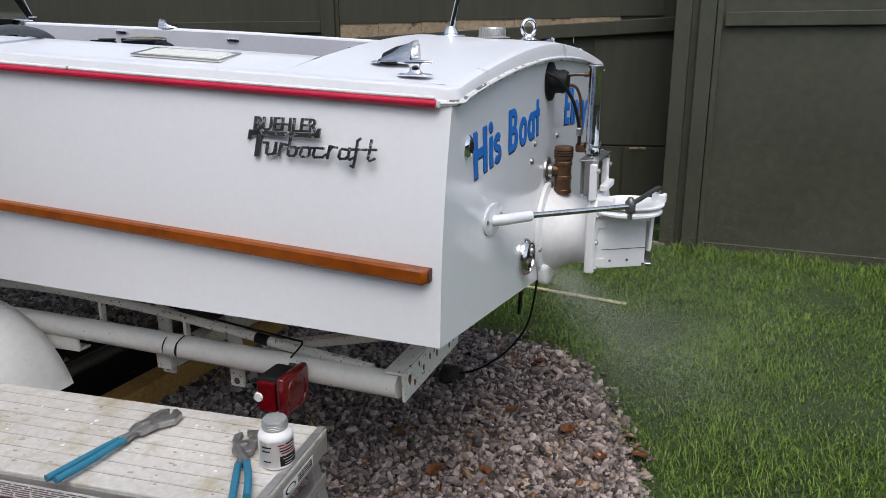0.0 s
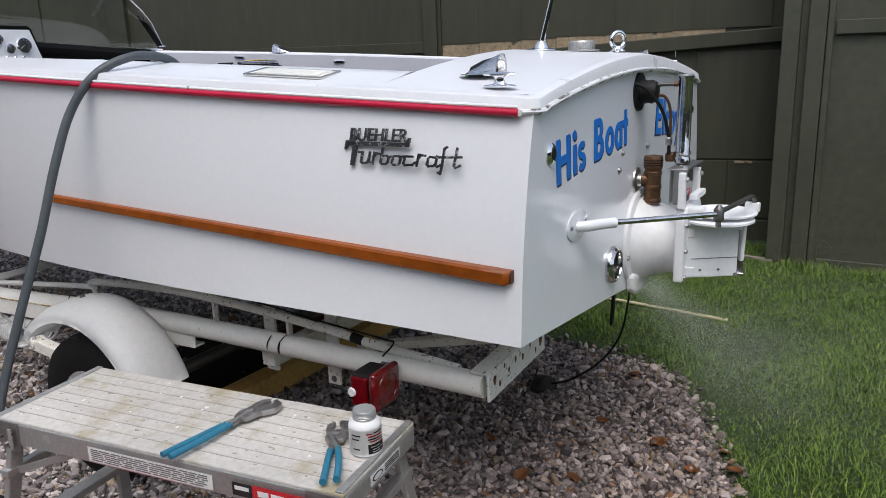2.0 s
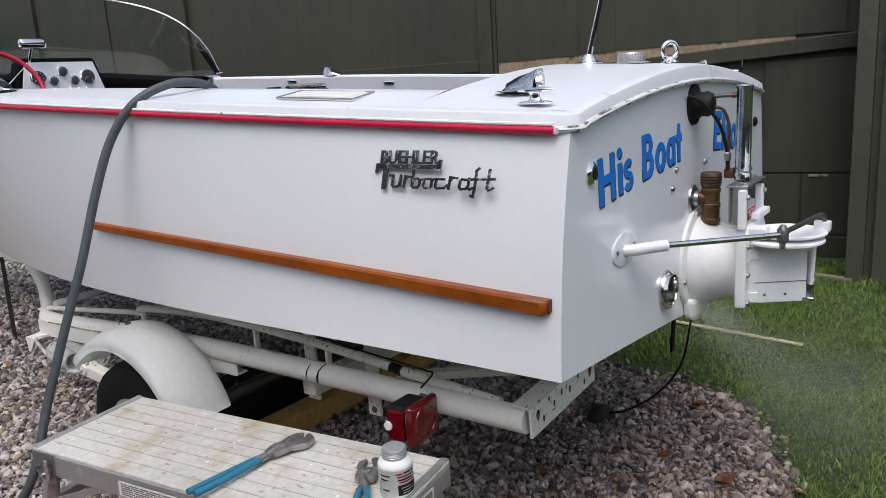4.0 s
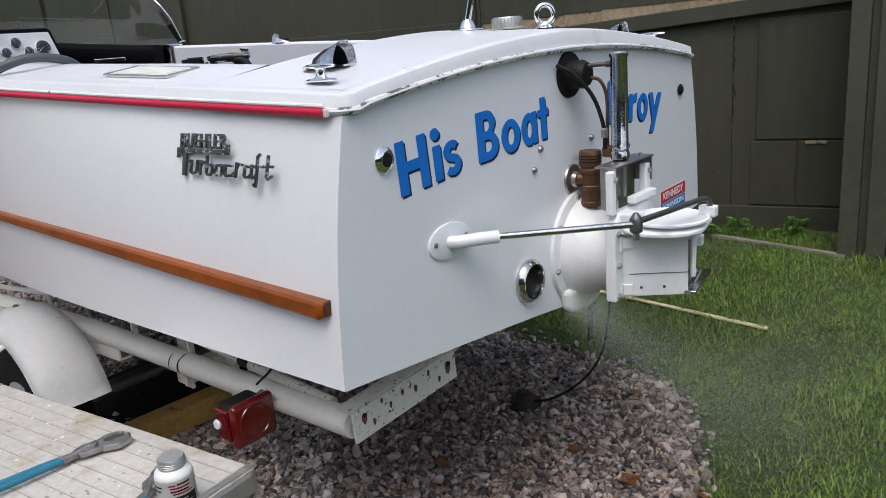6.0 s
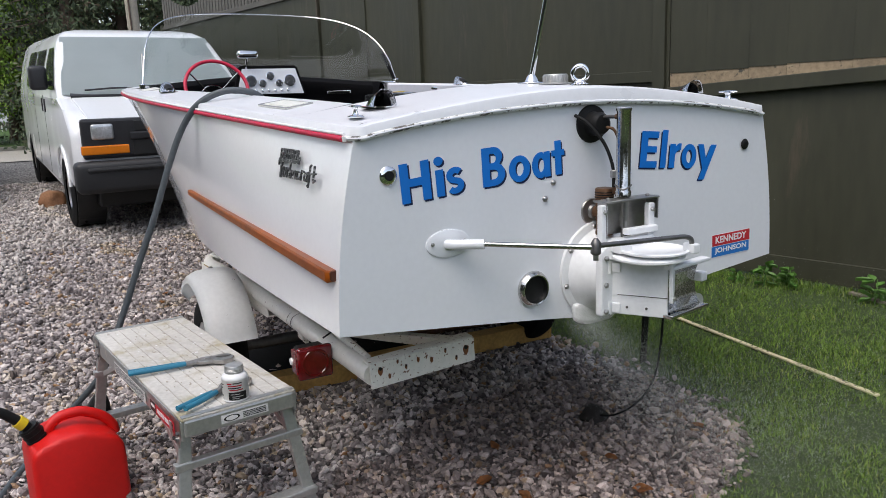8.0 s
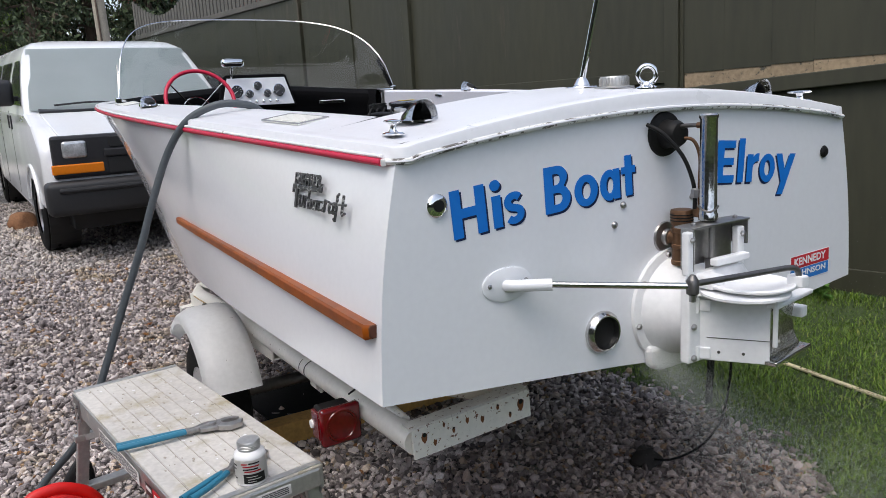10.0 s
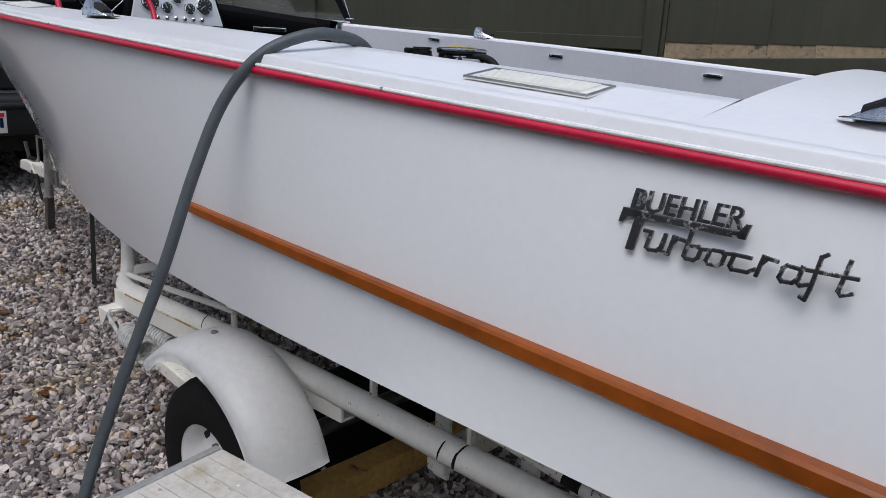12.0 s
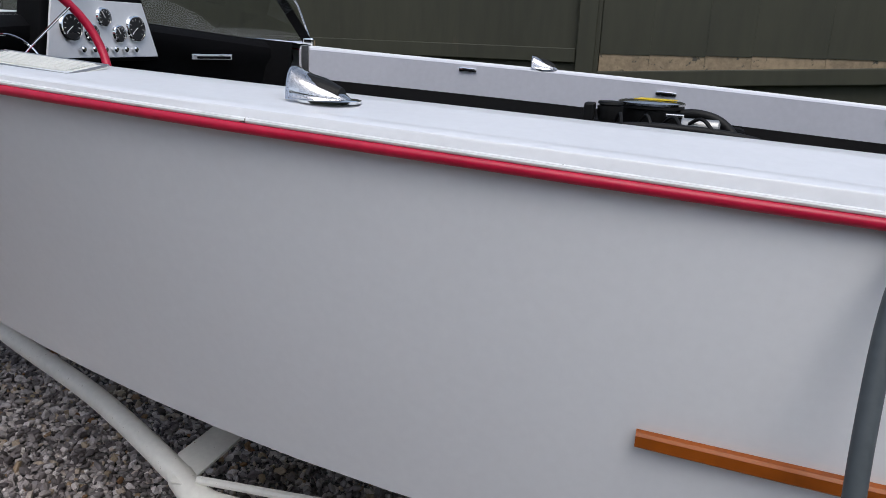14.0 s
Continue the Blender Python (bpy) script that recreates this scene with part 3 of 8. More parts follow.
def build_boat():
    boat = thing("jet_boat", "white painted vintage jet boat on a trailer", "boat", pose(0, 0, 0))
    rows = []
    for x in STATIONS:
        half = section(x)
        rows.append([(x, y, z) for y, z in half[::-1]] + [(x, -y, z) for y, z in half[1:]])
    bm = loft(rows)
    part("hull", bm, GELCOAT, boat, smooth=True, angle=28)
    # transom, a thick slab
    half = section(0.0)
    top = [(y, 1.353 + 0.086 * (1 - (y / 0.840) ** 2)) for y in np.linspace(-0.83, 0.83, 23)]
    edge = [(y, z) for y, z in half]            # keel to port sheer
    loop = edge + top[1:-1] + [(-y, z) for y, z in half[:0:-1]]
    m = Matrix(((0, 0, 1, -0.03), (1, 0, 0, 0), (0, 1, 0, 0), (0, 0, 0, 1)))
    part("transom", prism(loop, 0.034, m), GELCOAT, boat)
    # deck moulding: lip, round, side deck; aft deck; fore deck
    lip = [(-0.004, 0.0), (0.010, 0.04), (0.013, 0.10), (0.012, 0.17), (0.0045, 0.20), (0.0020, 0.80), (0.0, 0.87), (-0.0065, 0.915), (-EDGE, 1.0), (-EDGE - 0.008, 0.97)]
    def stern_z(y):
        return 1.349 + 0.071 * (1 - (y / 0.840) ** 2)
    way = []                              # one moulding from the bow down one side, round the stern and back
    for x in [s for s in STATIONS if -5.5 < s < -0.1] + [-0.06]:
        way.append((x, -SHEER_Y(x) + EDGE, 0, -1, SHEER_Z(x), lift(x)))
    for k in range(7):
        a = math.radians(90 * k / 6)
        way.append((0.012 - EDGE, EDGE - 0.84, math.sin(a), -math.cos(a), 1.350, 0.041))
    for y in np.linspace(-0.78, 0.78, 25):
        zb = stern_z(y)
        way.append((0.012 - EDGE, y, 1, 0, zb, deck_z(0.012 - EDGE, y * 0.84 / 0.81) - zb))
    way += [(x, -y, nx, -ny, z, r) for x, y, nx, ny, z, r in way[:-25][::-1]]
    rows = [[(x + nx * (EDGE + dy), y + ny * (EDGE + dy), z + dz * r) for dy, dz in lip] for x, y, nx, ny, z, r in way]
    part("deck_edge", loft(rows), DECK_WHITE, boat, smooth=True, angle=32)
    stern = [q for q in way if q[0] > -0.07]
    trim = [(x + nx * (EDGE + 0.004), y + ny * (EDGE + 0.004), z + 0.004) for x, y, nx, ny, z, r in stern]
    part("edge_trim", tube(trim, 0.0075, 8, 1), WORN_TRIM, boat, "chipped white edge trim round the stern", smooth=True)
    def deck_rows(xs, cols):
        return [[(x, c * max(0.0, SHEER_Y(min(x, 0)) - EDGE), deck_z(min(x, 0), c * SHEER_Y(min(x, 0))) - (0.0 if x < 0.01 else 0.003)) for c in cols] for x in xs]
    cols = np.linspace(-1, 1, 33)
    rows = deck_rows([COCKPIT_AFT, -0.3, -0.2, -0.1, 0.012 - EDGE], cols)
    part("aft_deck", loft(rows), DECK_WHITE, boat, smooth=True, angle=60)
    part("fore_deck", loft(deck_rows([-5.5, -5.35, -5.1, -4.8, -4.4, -4.0, -3.75], cols)), DECK_WHITE, boat, smooth=True)
    for side in (-1, 1):
        rows = []
        for x in [COCKPIT_FORE + (COCKPIT_AFT - COCKPIT_FORE) * i / 24 for i in range(25)]:
            o, i, z = SHEER_Y(x) - EDGE, inner_y(x, side), SHEER_Z(x) + lift(x)
            rows.append([(x, side * (o + (i - o) * t), z + (inner_lift(x) - lift(x)) * t - (0.008 if t == 1 else 0)) for t in (0, 0.25, 0.5, 0.75, 0.94, 1)])
        part("side_deck", loft(rows), DECK_WHITE, boat, smooth=True)
        rows = [[(x, side * inner_y(x, side), SHEER_Z(x) + inner_lift(x) - 0.008), (x, side * (inner_y(x, side) - 0.012), SHEER_Z(x) + inner_lift(x) - 0.014), (x, side * (inner_y(x, side) - 0.014), SHEER_Z(x) - coaming_depth(x))] for x in [COCKPIT_FORE + (COCKPIT_AFT - COCKPIT_FORE) * i / 24 for i in range(25)]]
        part("coaming", loft(rows), LINER, boat, smooth=True)
    # red rub rail along the sheer, wooden spray rail on the topside
    for side in (-1, 1):
        bm = tube([(x, side * (max(0, SHEER_Y(x)) + 0.013), SHEER_Z(x) + 0.001) for x in STATIONS if -5.58 < x < -0.1] + [(-0.026, side * 0.858, 1.353)], 0.0088, 10, 1)
        part("rub_rail", bm, RED_VINYL, boat, "faded red vinyl rub rail", smooth=True)
        strip = [(x, side * (max(0, SHEER_Y(x)) + 0.012), SHEER_Z(x) + 0.0135) for x in STATIONS if -5.4 < x < -0.1] + [(-0.03, side * 0.854, 1.366)]
        part("rail_track", tube(strip, 0.0046, 8, 1), TRACK_WHITE, boat, "thin chipped white track above the rub rail", smooth=True)
        part("rail_end", box(0.008, 0.012, 0.016, Matrix.Translation((-0.023, side * 0.856, 1.353)), 0.002), WORN_TRIM, boat)
        rows = []
        def topside(x, z):
            p = section(x)
            q = p[5:]
            return np.interp(z, [a[1] for a in q], [-a[0] for a in q])
        n = 24
        for i in range(n + 1):
            x = -1.750 + 1.715 * min(i, n - 1) / (n - 1) + (0.012 if i == n else 0)
            z = RAIL_Z(x)
            y = topside(x, z)
            w = (0.018 + 0.010 * i / n) if i < n else 0.018
            k = 0.82 + 0.36 * i / n
            up = 0.006 if i == n else 0.0
            rows.append([(x, side * (y - 0.004), z + 0.016 * k), (x, side * (y + w - 0.005), z + 0.016 * k), (x, side * (y + w), z + 0.011 * k), (x, side * (y + w), z - 0.011 * k + up), (x, side * (y + w - 0.006), z - 0.016 * k + up), (x, side * (y - 0.004), z - 0.016 * k + up)])
        bm = loft(rows, close=True)
        bm.faces.new([bm.verts[i] for i in range(6)] if bm.verts.ensure_lookup_table() is None else [])
        bm.faces.new([bm.verts[len(bm.verts) - 6 + i] for i in range(6)])
        sr = part("spray_rail", bm, ORANGE_WOOD, boat, "orange varnished wooden spray rail", smooth=True, angle=35)
        cap = [Vector(q) for q in rows[-1]]
        mid = sum(cap, Vector()) / 6
        bm = loft([[mid + (q - mid) * g + Vector((d, 0, 0)) for q in cap] for g, d in ((1.0, 0.0002), (0.98, 0.003), (0.85, 0.0045))], close=True)
        bm.verts.ensure_lookup_table()
        bm.faces.new([bm.verts[12 + i] for i in range(6)])
        part("end_grain", bm, END_GRAIN, sr, "dark end grain", smooth=True, angle=35)
    return boat


RAIL_Z = spline([-1.76, -0.9, 0.0], [1.061, 1.018, 0.970])
boat = build_boat()


# ---------------------------------------------------------------- fittings of the boat
AFT = Matrix(((0, 0, 1, 0), (1, 0, 0, 0), (0, 1, 0, 0), (0, 0, 0, 1)))      # local x to starboard, y up, z aft


def on_transom(y, z, x=0.004, turn=0):
    return Matrix.Translation((x, y, z)) @ AFT @ pose(0, 0, 0, 0, 0, turn)


# lettering: a navy edge under blue letters, each word on its own slope
GLYPHS = {        # letter, start, width, foot and top in cap heights
    "His": [("H", 0.0, 0.100, 0.0, 1.0), ("i", 0.116, 0.031, 0.0, 1.02), ("s", 0.153, 0.058, -0.01, 0.68)],
    "Boat": [("B", 0.0, 0.084, 0.0, 1.0), ("o", 0.098, 0.080, -0.02, 0.68), ("a", 0.186, 0.072, -0.02, 0.68), ("t", 0.264, 0.052, 0.0, 0.92)],
    "Elroy": [("E", 0.0, 0.082, 0.0, 1.0), ("l", 0.096, 0.029, 0.0, 1.05), ("r", 0.138, 0.056, 0.0, 0.69), ("o", 0.199, 0.074, -0.02, 0.68), ("y", 0.278, 0.096, -0.34, 0.68)],
}


def arc(cx, cy, rx, ry, a0, a1, n=12):
    """Points on an ellipse from one angle to another, in degrees."""
    return [(cx + rx * math.cos(math.radians(a0 + (a1 - a0) * k / n)), cy + ry * math.sin(math.radians(a0 + (a1 - a0) * k / n))) for k in range(n + 1)]


def ribbon(path, w):
    """The outline of a stroke of that width along a smoothed path, with square ends."""
    p = [q.xy for q in smooth_path([Vector((x, y, 0)) for x, y in path], 6)]
    left, right = [], []
    for k, q in enumerate(p):
        d = (p[min(k + 1, len(p) - 1)] - p[max(k - 1, 0)]).normalized() * w / 2
        left.append((q.x - d.y, q.y + d.x))
        right.append((q.x + d.y, q.y - d.x))
    return left + right[::-1]


T = 0.225        # stem width in cap heights
LETTERS = {
    "H": [[(0, 0), (T, 0), (T, 0.40), (0.56, 0.40), (0.56, 0), (0.56 + T, 0), (0.56 + T, 1), (0.56, 1), (0.56, 0.60), (T, 0.60), (T, 1), (0, 1)]],
    "E": [[(0, 0), (0.60, 0), (0.60, 0.18), (T, 0.18), (T, 0.42), (0.56, 0.42), (0.56, 0.59), (T, 0.59), (T, 0.82), (0.60, 0.82), (0.60, 1), (0, 1)]],
    "B": [[(0, 0), (0.36, 0)] + arc(0.36, 0.29, 0.32, 0.29, -90, 62) + arc(0.34, 0.76, 0.27, 0.24, -38, 90) + [(0, 1)],
          [(T, 0.17), (0.34, 0.17)] + arc(0.34, 0.295, 0.125, 0.125, -90, 90, 8) + [(T, 0.42)], [(T, 0.59), (0.32, 0.59)] + arc(0.32, 0.71, 0.10, 0.12, -90, 90, 8) + [(T, 0.83)]],
    "i": [[(0, 0), (T, 0), (T, 0.68), (0, 0.68)], arc(T / 2, 0.90, 0.13, 0.115, 0, 345, 15)],
    "l": [[(0, 0), (T, 0), (T, 1.05), (0, 1.05)]],
    "o": [arc(0.32, 0.33, 0.32, 0.35, 0, 350, 27), arc(0.32, 0.33, 0.125, 0.19, 0, 345, 19)],
    "a": [[(0.60, 0.67), (0.60, 0.0), (0.40, 0.0), (0.40, 0.05)] + arc(0.29, 0.33, 0.29, 0.345, -78, -282, 20) + [(0.40, 0.62), (0.40, 0.67)], arc(0.295, 0.33, 0.105, 0.185, 0, 345, 19)],
    "t": [[(0.12, 0), (0.12 + T, 0), (0.12 + T, 0.51), (0.46, 0.51), (0.46, 0.67), (0.12 + T, 0.67), (0.12 + T, 0.92), (0.12, 0.92), (0.12, 0.67), (0, 0.67), (0, 0.51), (0.12, 0.51)]],
    "r": [[(0, 0), (T, 0), (T, 0.36)] + arc(0.42, 0.34, 0.195, 0.16, 180, 78, 7) + [(0.46, 0.69), (0.36, 0.69), (0.28, 0.65), (T, 0.57), (T, 0.67), (0, 0.67)]],
    "s": [ribbon(arc(0.19, 0.205, 0.150, 0.132, -145, 50, 7) + arc(0.21, 0.470, 0.145, 0.130, 230, 35, 7), 0.155)],
    "y": [[(0, 0.68), (0.22, 0.68), (0.36, 0.27), (0.52, 0.68), (0.74, 0.68), (0.34, -0.34), (0.12, -0.34), (0.25, -0.01)]],
}
for word, y, z, h, turn, away in (("His", -0.700, 1.158, 0.115, 5.5, 1), ("Boat", -0.425, 1.183, 0.118, 3.5, 1), ("Elroy", 0.212, 1.196, 0.125, -4.5, -1)):
    for letter, x, w, low, top in GLYPHS[word]:
        m = on_transom(y, z, 0.0045, turn) @ Matrix.Translation((x, low * h, 0))
        lettering("lettering_edge", letter, w, (top - low) * h, m @ Matrix.Translation((away * 0.0052, -0.0060, 0)), NAVY, boat, 0.0006, 0.02, "navy shadow of the lettering", loops=LETTERS[letter])
        lettering("lettering", letter, w, (top - low) * h, m @ Matrix.Translation((0, 0, 0.0007)), BLUE_VINYL, boat, 0.0008, 0.02, "blue hull lettering", loops=LETTERS[letter])
# sticker with two bands
st = part("sticker", box(0.212, 0.088, 0.001, on_transom(0.688, 0.872, 0.0048, 1.5)), PRINT_WHITE, boat, "red and blue rectangular sticker")
part("band", box(0.206, 0.042, 0.001, on_transom(0.689, 0.893, 0.0054, 1.5)), PRINT_RED, st)
part("band", box(0.206, 0.040, 0.001, on_transom(0.687, 0.850, 0.0054, 1.5)), PRINT_BLUE, st)
lettering("words", "KENNEDY", 0.17, 0.026, on_transom(0.603, 0.879, 0.0062, 1.5), PRINT_WHITE, st, 0.0005, bold=0.025)
lettering("words", "JOHNSON", 0.175, 0.026, on_transom(0.600, 0.836, 0.0062, 1.5), PRINT_WHITE, st, 0.0005, bold=0.025)

# drains
for y, r in ((-0.742, 0.0235), (0.74, 0.016)):
    d = part("drain", lathe([(r, 0), (r + 0.004, 0.004), (r - 0.002, 0.010), (r * 0.62, 0.011), (r * 0.55, 0.002)], 24, on_transom(y, 1.245, 0.0042), cap=True), CHROME if y < 0 else BLACK_RUBBER, boat, "chrome drain fitting" if y < 0 else "dark drain hole", smooth=True)
    part("hole", lathe([(r * 0.55, 0.0), (r * 0.55, 0.0118)], 18, on_transom(y, 1.245, 0.0044)), BLACK_RUBBER, d)
# exhaust outlet
ex = part("exhaust_outlet", lathe([(0.058, 0.0), (0.0595, 0.008), (0.057, 0.015), (0.049, 0.024), (0.0455, 0.023), (0.044, 0.018), (0.043, 0.002)], 36, on_transom(-0.245, 0.838, 0.003), cap=False), CYLINDER_STEEL, boat, "polished exhaust outlet ring", smooth=True)
part("bore", lathe([(0.0435, 0.001), (0.0435, 0.003)], 24, on_transom(-0.245, 0.838, 0.004)), BLACK_RUBBER, ex)
# steering rod with its oval plate
plate = part("rod_plate", lathe([(0.05, 0), (0.05, 0.004), (0.046, 0.006)], 32, on_transom(-0.555, 1.027, 0.0042) @ Matrix.Diagonal((1.5, 0.86, 1, 1))), GELCOAT, boat, smooth=True)
for dy in (-0.055, 0.055):
    part("screw", lathe([(0.006, 0), (0.006, 0.003), (0.003, 0.005)], 10, on_transom(-0.555 + dy, 1.030, 0.010)), STEEL, plate)
part("rod_sleeve", tube([(0.004, -0.560, 1.024), (0.03, -0.545, 1.025), (0.055, -0.515, 1.026), (0.088, -0.478, 1.027)], 0.0155, 14), GELCOAT, boat, smooth=True)
part("steering_rod", tube([(0.08, -0.486, 1.027), (0.316, -0.255, 1.024)], 0.0080, 12, 1), CYLINDER_STEEL, boat, "bright steel steering rod", smooth=True)
joint = part("rod_joint", lathe([(0.010, -0.020), (0.015, -0.016), (0.015, 0.014), (0.011, 0.020), (0.006, 0.028)], 14, Matrix.Translation((0.318, -0.250, 1.022))), DARK_STEEL, boat, smooth=True)
part("joint_pin", lathe([(0.008, -0.036), (0.008, -0.018)], 10, Matrix.Translation((0.318, -0.250, 1.022))), STEEL, joint)
part("tiller_rod", tube([(0.318, -0.245, 1.028), (0.334, -0.13, 1.026), (0.350, 0.0, 1.024), (0.358, 0.060, 1.022), (0.364, 0.080, 1.012), (0.366, 0.082, 0.985)], 0.0075, 12), DARK_STEEL, boat, smooth=True)

# jet pump: flange, body, gate housing, bucket, deflector
C = (0.0, 0.035, 0.865)


def pump(y=0.0, z=0.0, x=0.0):
    return Matrix.Translation((x, C[1] + y, C[2] + z)) @ AFT


fl = part("jet_flange", lathe([(0.168, 0.0), (0.172, 0.004), (0.170, 0.014), (0.150, 0.020)], 40, pump(0, 0, 0.003)), JET_WHITE, boat, "white painted jet pump flange", smooth=True)
for k in range(8):
    a = 2 * math.pi * (k + 0.3) / 8
    part("bolt", lathe([(0.010, 0), (0.010, 0.006), (0.006, 0.010), (0.003, 0.011)], 6, pump(0.157 * math.cos(a), 0.157 * math.sin(a), 0.016)), STEEL, fl)
part("jet_body", lathe([(0.150, 0.016), (0.146, 0.03), (0.135, 0.05), (0.122, 0.075), (0.112, 0.11), (0.108, 0.14), (0.108, 0.19)], 36, pump()), JET_WHITE, boat, smooth=True)
part("intake_foot", prism([(-0.09, -0.165), (-0.05, -0.180), (0.05, -0.180), (0.09, -0.160), (0.09, -0.10), (-0.10, -0.10)], 0.035, pump(-0.03, 0.0, 0.004), 0.014), JET_WHITE, boat)
hous = part("gate_housing", prism([(-0.125, -0.105), (0.115, -0.105), (0.115, 0.105), (0.09, 0.135), (-0.09, 0.135), (-0.125, 0.10)], 0.030, pump(-0.03, 0.005, 0.165), 0.006), JET_WHITE, boat)
for y, z in ((-0.108, 0.085), (-0.108, 0.0), (-0.108, -0.085), (0.10, 0.085), (0.10, -0.085)):
    part("bolt", lathe([(0.0085, 0), (0.0085, 0.007), (0.004, 0.010)], 6, pump(y - 0.03, z, 0.195)), STEEL, hous)
# upright guides and stainless bridge that carry the cylinder
for y, h in ((-0.140, 0.115), (0.055, 0.105)):
    g = part("gate_guide", box(0.022, 0.026, h, Matrix.Translation((0.180, C[1] + y, 1.0 + h / 2)), 0.004), JET_WHITE, boat)
    part("bolt", lathe([(0.008, 0), (0.008, 0.006), (0.004, 0.009)], 6, Matrix.Translation((0.192, C[1] + y, 1.0 + h * 0.82)) @ AFT), STEEL, g)
br = part("cylinder_bridge", box(0.062, 0.225, 0.006, Matrix.Translation((0.162, 0.010, 1.122)), 0.002), STEEL, boat, "brushed stainless bracket")
part("bracket_back", box(0.006, 0.19, 0.110, Matrix.Translation((0.134, 0.022, 1.065)), 0.002), STEEL, br)
part("bracket_cheek", box(0.042, 0.005, 0.110, Matrix.Translation((0.171, -0.098, 1.065)), 0.002), STEEL, br)
part("bracket_cheek", box(0.055, 0.005, 0.07, Matrix.Translation((0.160, 0.120, 1.088)), 0.002), STEEL, br)
for y in (-0.07, 0.095):
    part("bracket_bolt", lathe([(0.007, 0), (0.007, 0.005), (0.003, 0.008)], 6, Matrix.Translation((0.165, y, 1.125))), STEEL, br)
cyl = part("hydraulic_cylinder", lathe([(0.020, 1.126), (0.025, 1.130), (0.025, 1.146), (0.0225, 1.150), (0.0225, 1.394), (0.025, 1.398), (0.025, 1.404), (0.021, 1.408)], 28, Matrix.Translation((0.150, 0.006, 0))), CYLINDER_STEEL, boat, "scuffed chrome lift cylinder", smooth=True)
part("clamp_wire", tube([(0.150 + 0.025 * math.cos(a), 0.006 + 0.025 * math.sin(a), 1.16 + 0.006 * math.sin(2 * a)) for a in np.linspace(0, 6.2, 14)], 0.0025, 6, 2), DARK_STEEL, cyl)
part("piston_rod", lathe([(0.008, 0.98), (0.008, 1.125)], 14, Matrix.Translation((0.157, 0.012, 0))), STEEL, cyl)
part("clevis", box(0.026, 0.022, 0.05, Matrix.Translation((0.157, 0.012, 1.0)), 0.003), DARK_STEEL, boat)
# reversing bucket, swung to starboard: port plate, core, bright scoop, lid
BUCKET = Matrix.Translation((0.192, -0.078, 0.860)) @ pose(0, 0, 0, 0, 0, 33.5)


def bucket_box(u0, u1, v0, v1, z0, z1, bevel=0.003):
    return box(u1 - u0, v1 - v0, z1 - z0, BUCKET @ Matrix.Translation(((u0 + u1) / 2, (v0 + v1) / 2, (z0 + z1) / 2)), bevel)


bk = part("bucket", bucket_box(0.0, 0.172, 0.0, 0.014, -0.090, 0.085), JET_WHITE, boat, "white reversing bucket")
part("core", bucket_box(0.004, 0.085, 0.013, 0.150, -0.085, 0.083), JET_WHITE, bk)
part("top_flange", bucket_box(-0.01, 0.180, -0.012, 0.12, 0.084, 0.090, 0.002), JET_WHITE, bk)
part("seam", bucket_box(0.02, 0.172, -0.0012, 0.001, -0.028, -0.026, 0), DARK_STEEL, bk)
for z in (0.060, -0.070):
    hg = part("hinge", lathe([(0.009, -0.020), (0.009, 0.020)], 12, BUCKET @ Matrix.Translation((-0.006, -0.006, z))), JET_WHITE, bk, smooth=True)
    part("hinge_leaf", bucket_box(0.0, 0.030, -0.006, 0.002, z - 0.016, z + 0.016), JET_WHITE, hg)
part("hinge_pin", lathe([(0.004, -0.095), (0.004, 0.080)], 10, BUCKET @ Matrix.Translation((-0.006, -0.006, 0))), STEEL, bk)
for u in (0.05, 0.11):
    part("rivet", lathe([(0.004, 0), (0.004, 0.003)], 8, BUCKET @ Matrix.Translation((u, 0.0, -0.065)) @ pose(0, 0, 0, 90, 0, 0)), DARK_STEEL, bk)
# scoop: a bright trough open aft
SCOOP = Matrix.Translation((0.335, 0.012, 0.852)) @ pose(0, 0, 0, 0, 0, 10)
rows = []
for k in range(13):
    a = math.radians(94 + 172 * k / 12)
    rows.append([SCOOP @ Vector((0.030 * math.cos(a), v, 0.074 * math.sin(a))) for v in (0.0, 0.200)])
bm = loft(rows)
bmesh.ops.solidify(bm, geom=bm.faces[:], thickness=0.003)
dfl = part("deflector", bm, SCOOP_STEEL, boat, "bright metal thrust deflector", smooth=True, angle=60)
for z, h in ((0.076, 0.012), (-0.076, 0.012)):
    part("deflector_edge", box(0.034, 0.202, h, SCOOP @ Matrix.Translation((0.006, 0.101, z)), 0.003, None, 2), JET_WHITE if z > 0 else SCOOP_STEEL, dfl, smooth=True, angle=50)
part("stop_tab", box(0.035, 0.032, 0.030, SCOOP @ Matrix.Translation((-0.02, 0.214, 0.012)), 0.004), JET_WHITE, dfl)
lid = part("bucket_lid", lathe([(0.0, 0.0), (0.104, 0.0), (0.110, 0.003), (0.110, 0.009), (0.104, 0.012), (0.0, 0.0125)], 36, Matrix.Translation((0.272, 0.000, 0.950)), cap=False), JET_WHITE, boat, smooth=True)
part("lid_rim", lathe([(0.0, 0.0), (0.100, 0.0), (0.104, 0.003), (0.104, 0.007), (0.098, 0.010), (0.090, 0.004), (0.0, 0.004)], 36, Matrix.Translation((0.282, 0.012, 0.972)), cap=False), JET_WHITE, lid, smooth=True)
part("pivot_block", box(0.06, 0.05, 0.036, Matrix.Translation((0.212, -0.062, 0.985)), 0.006), JET_WHITE, boat)
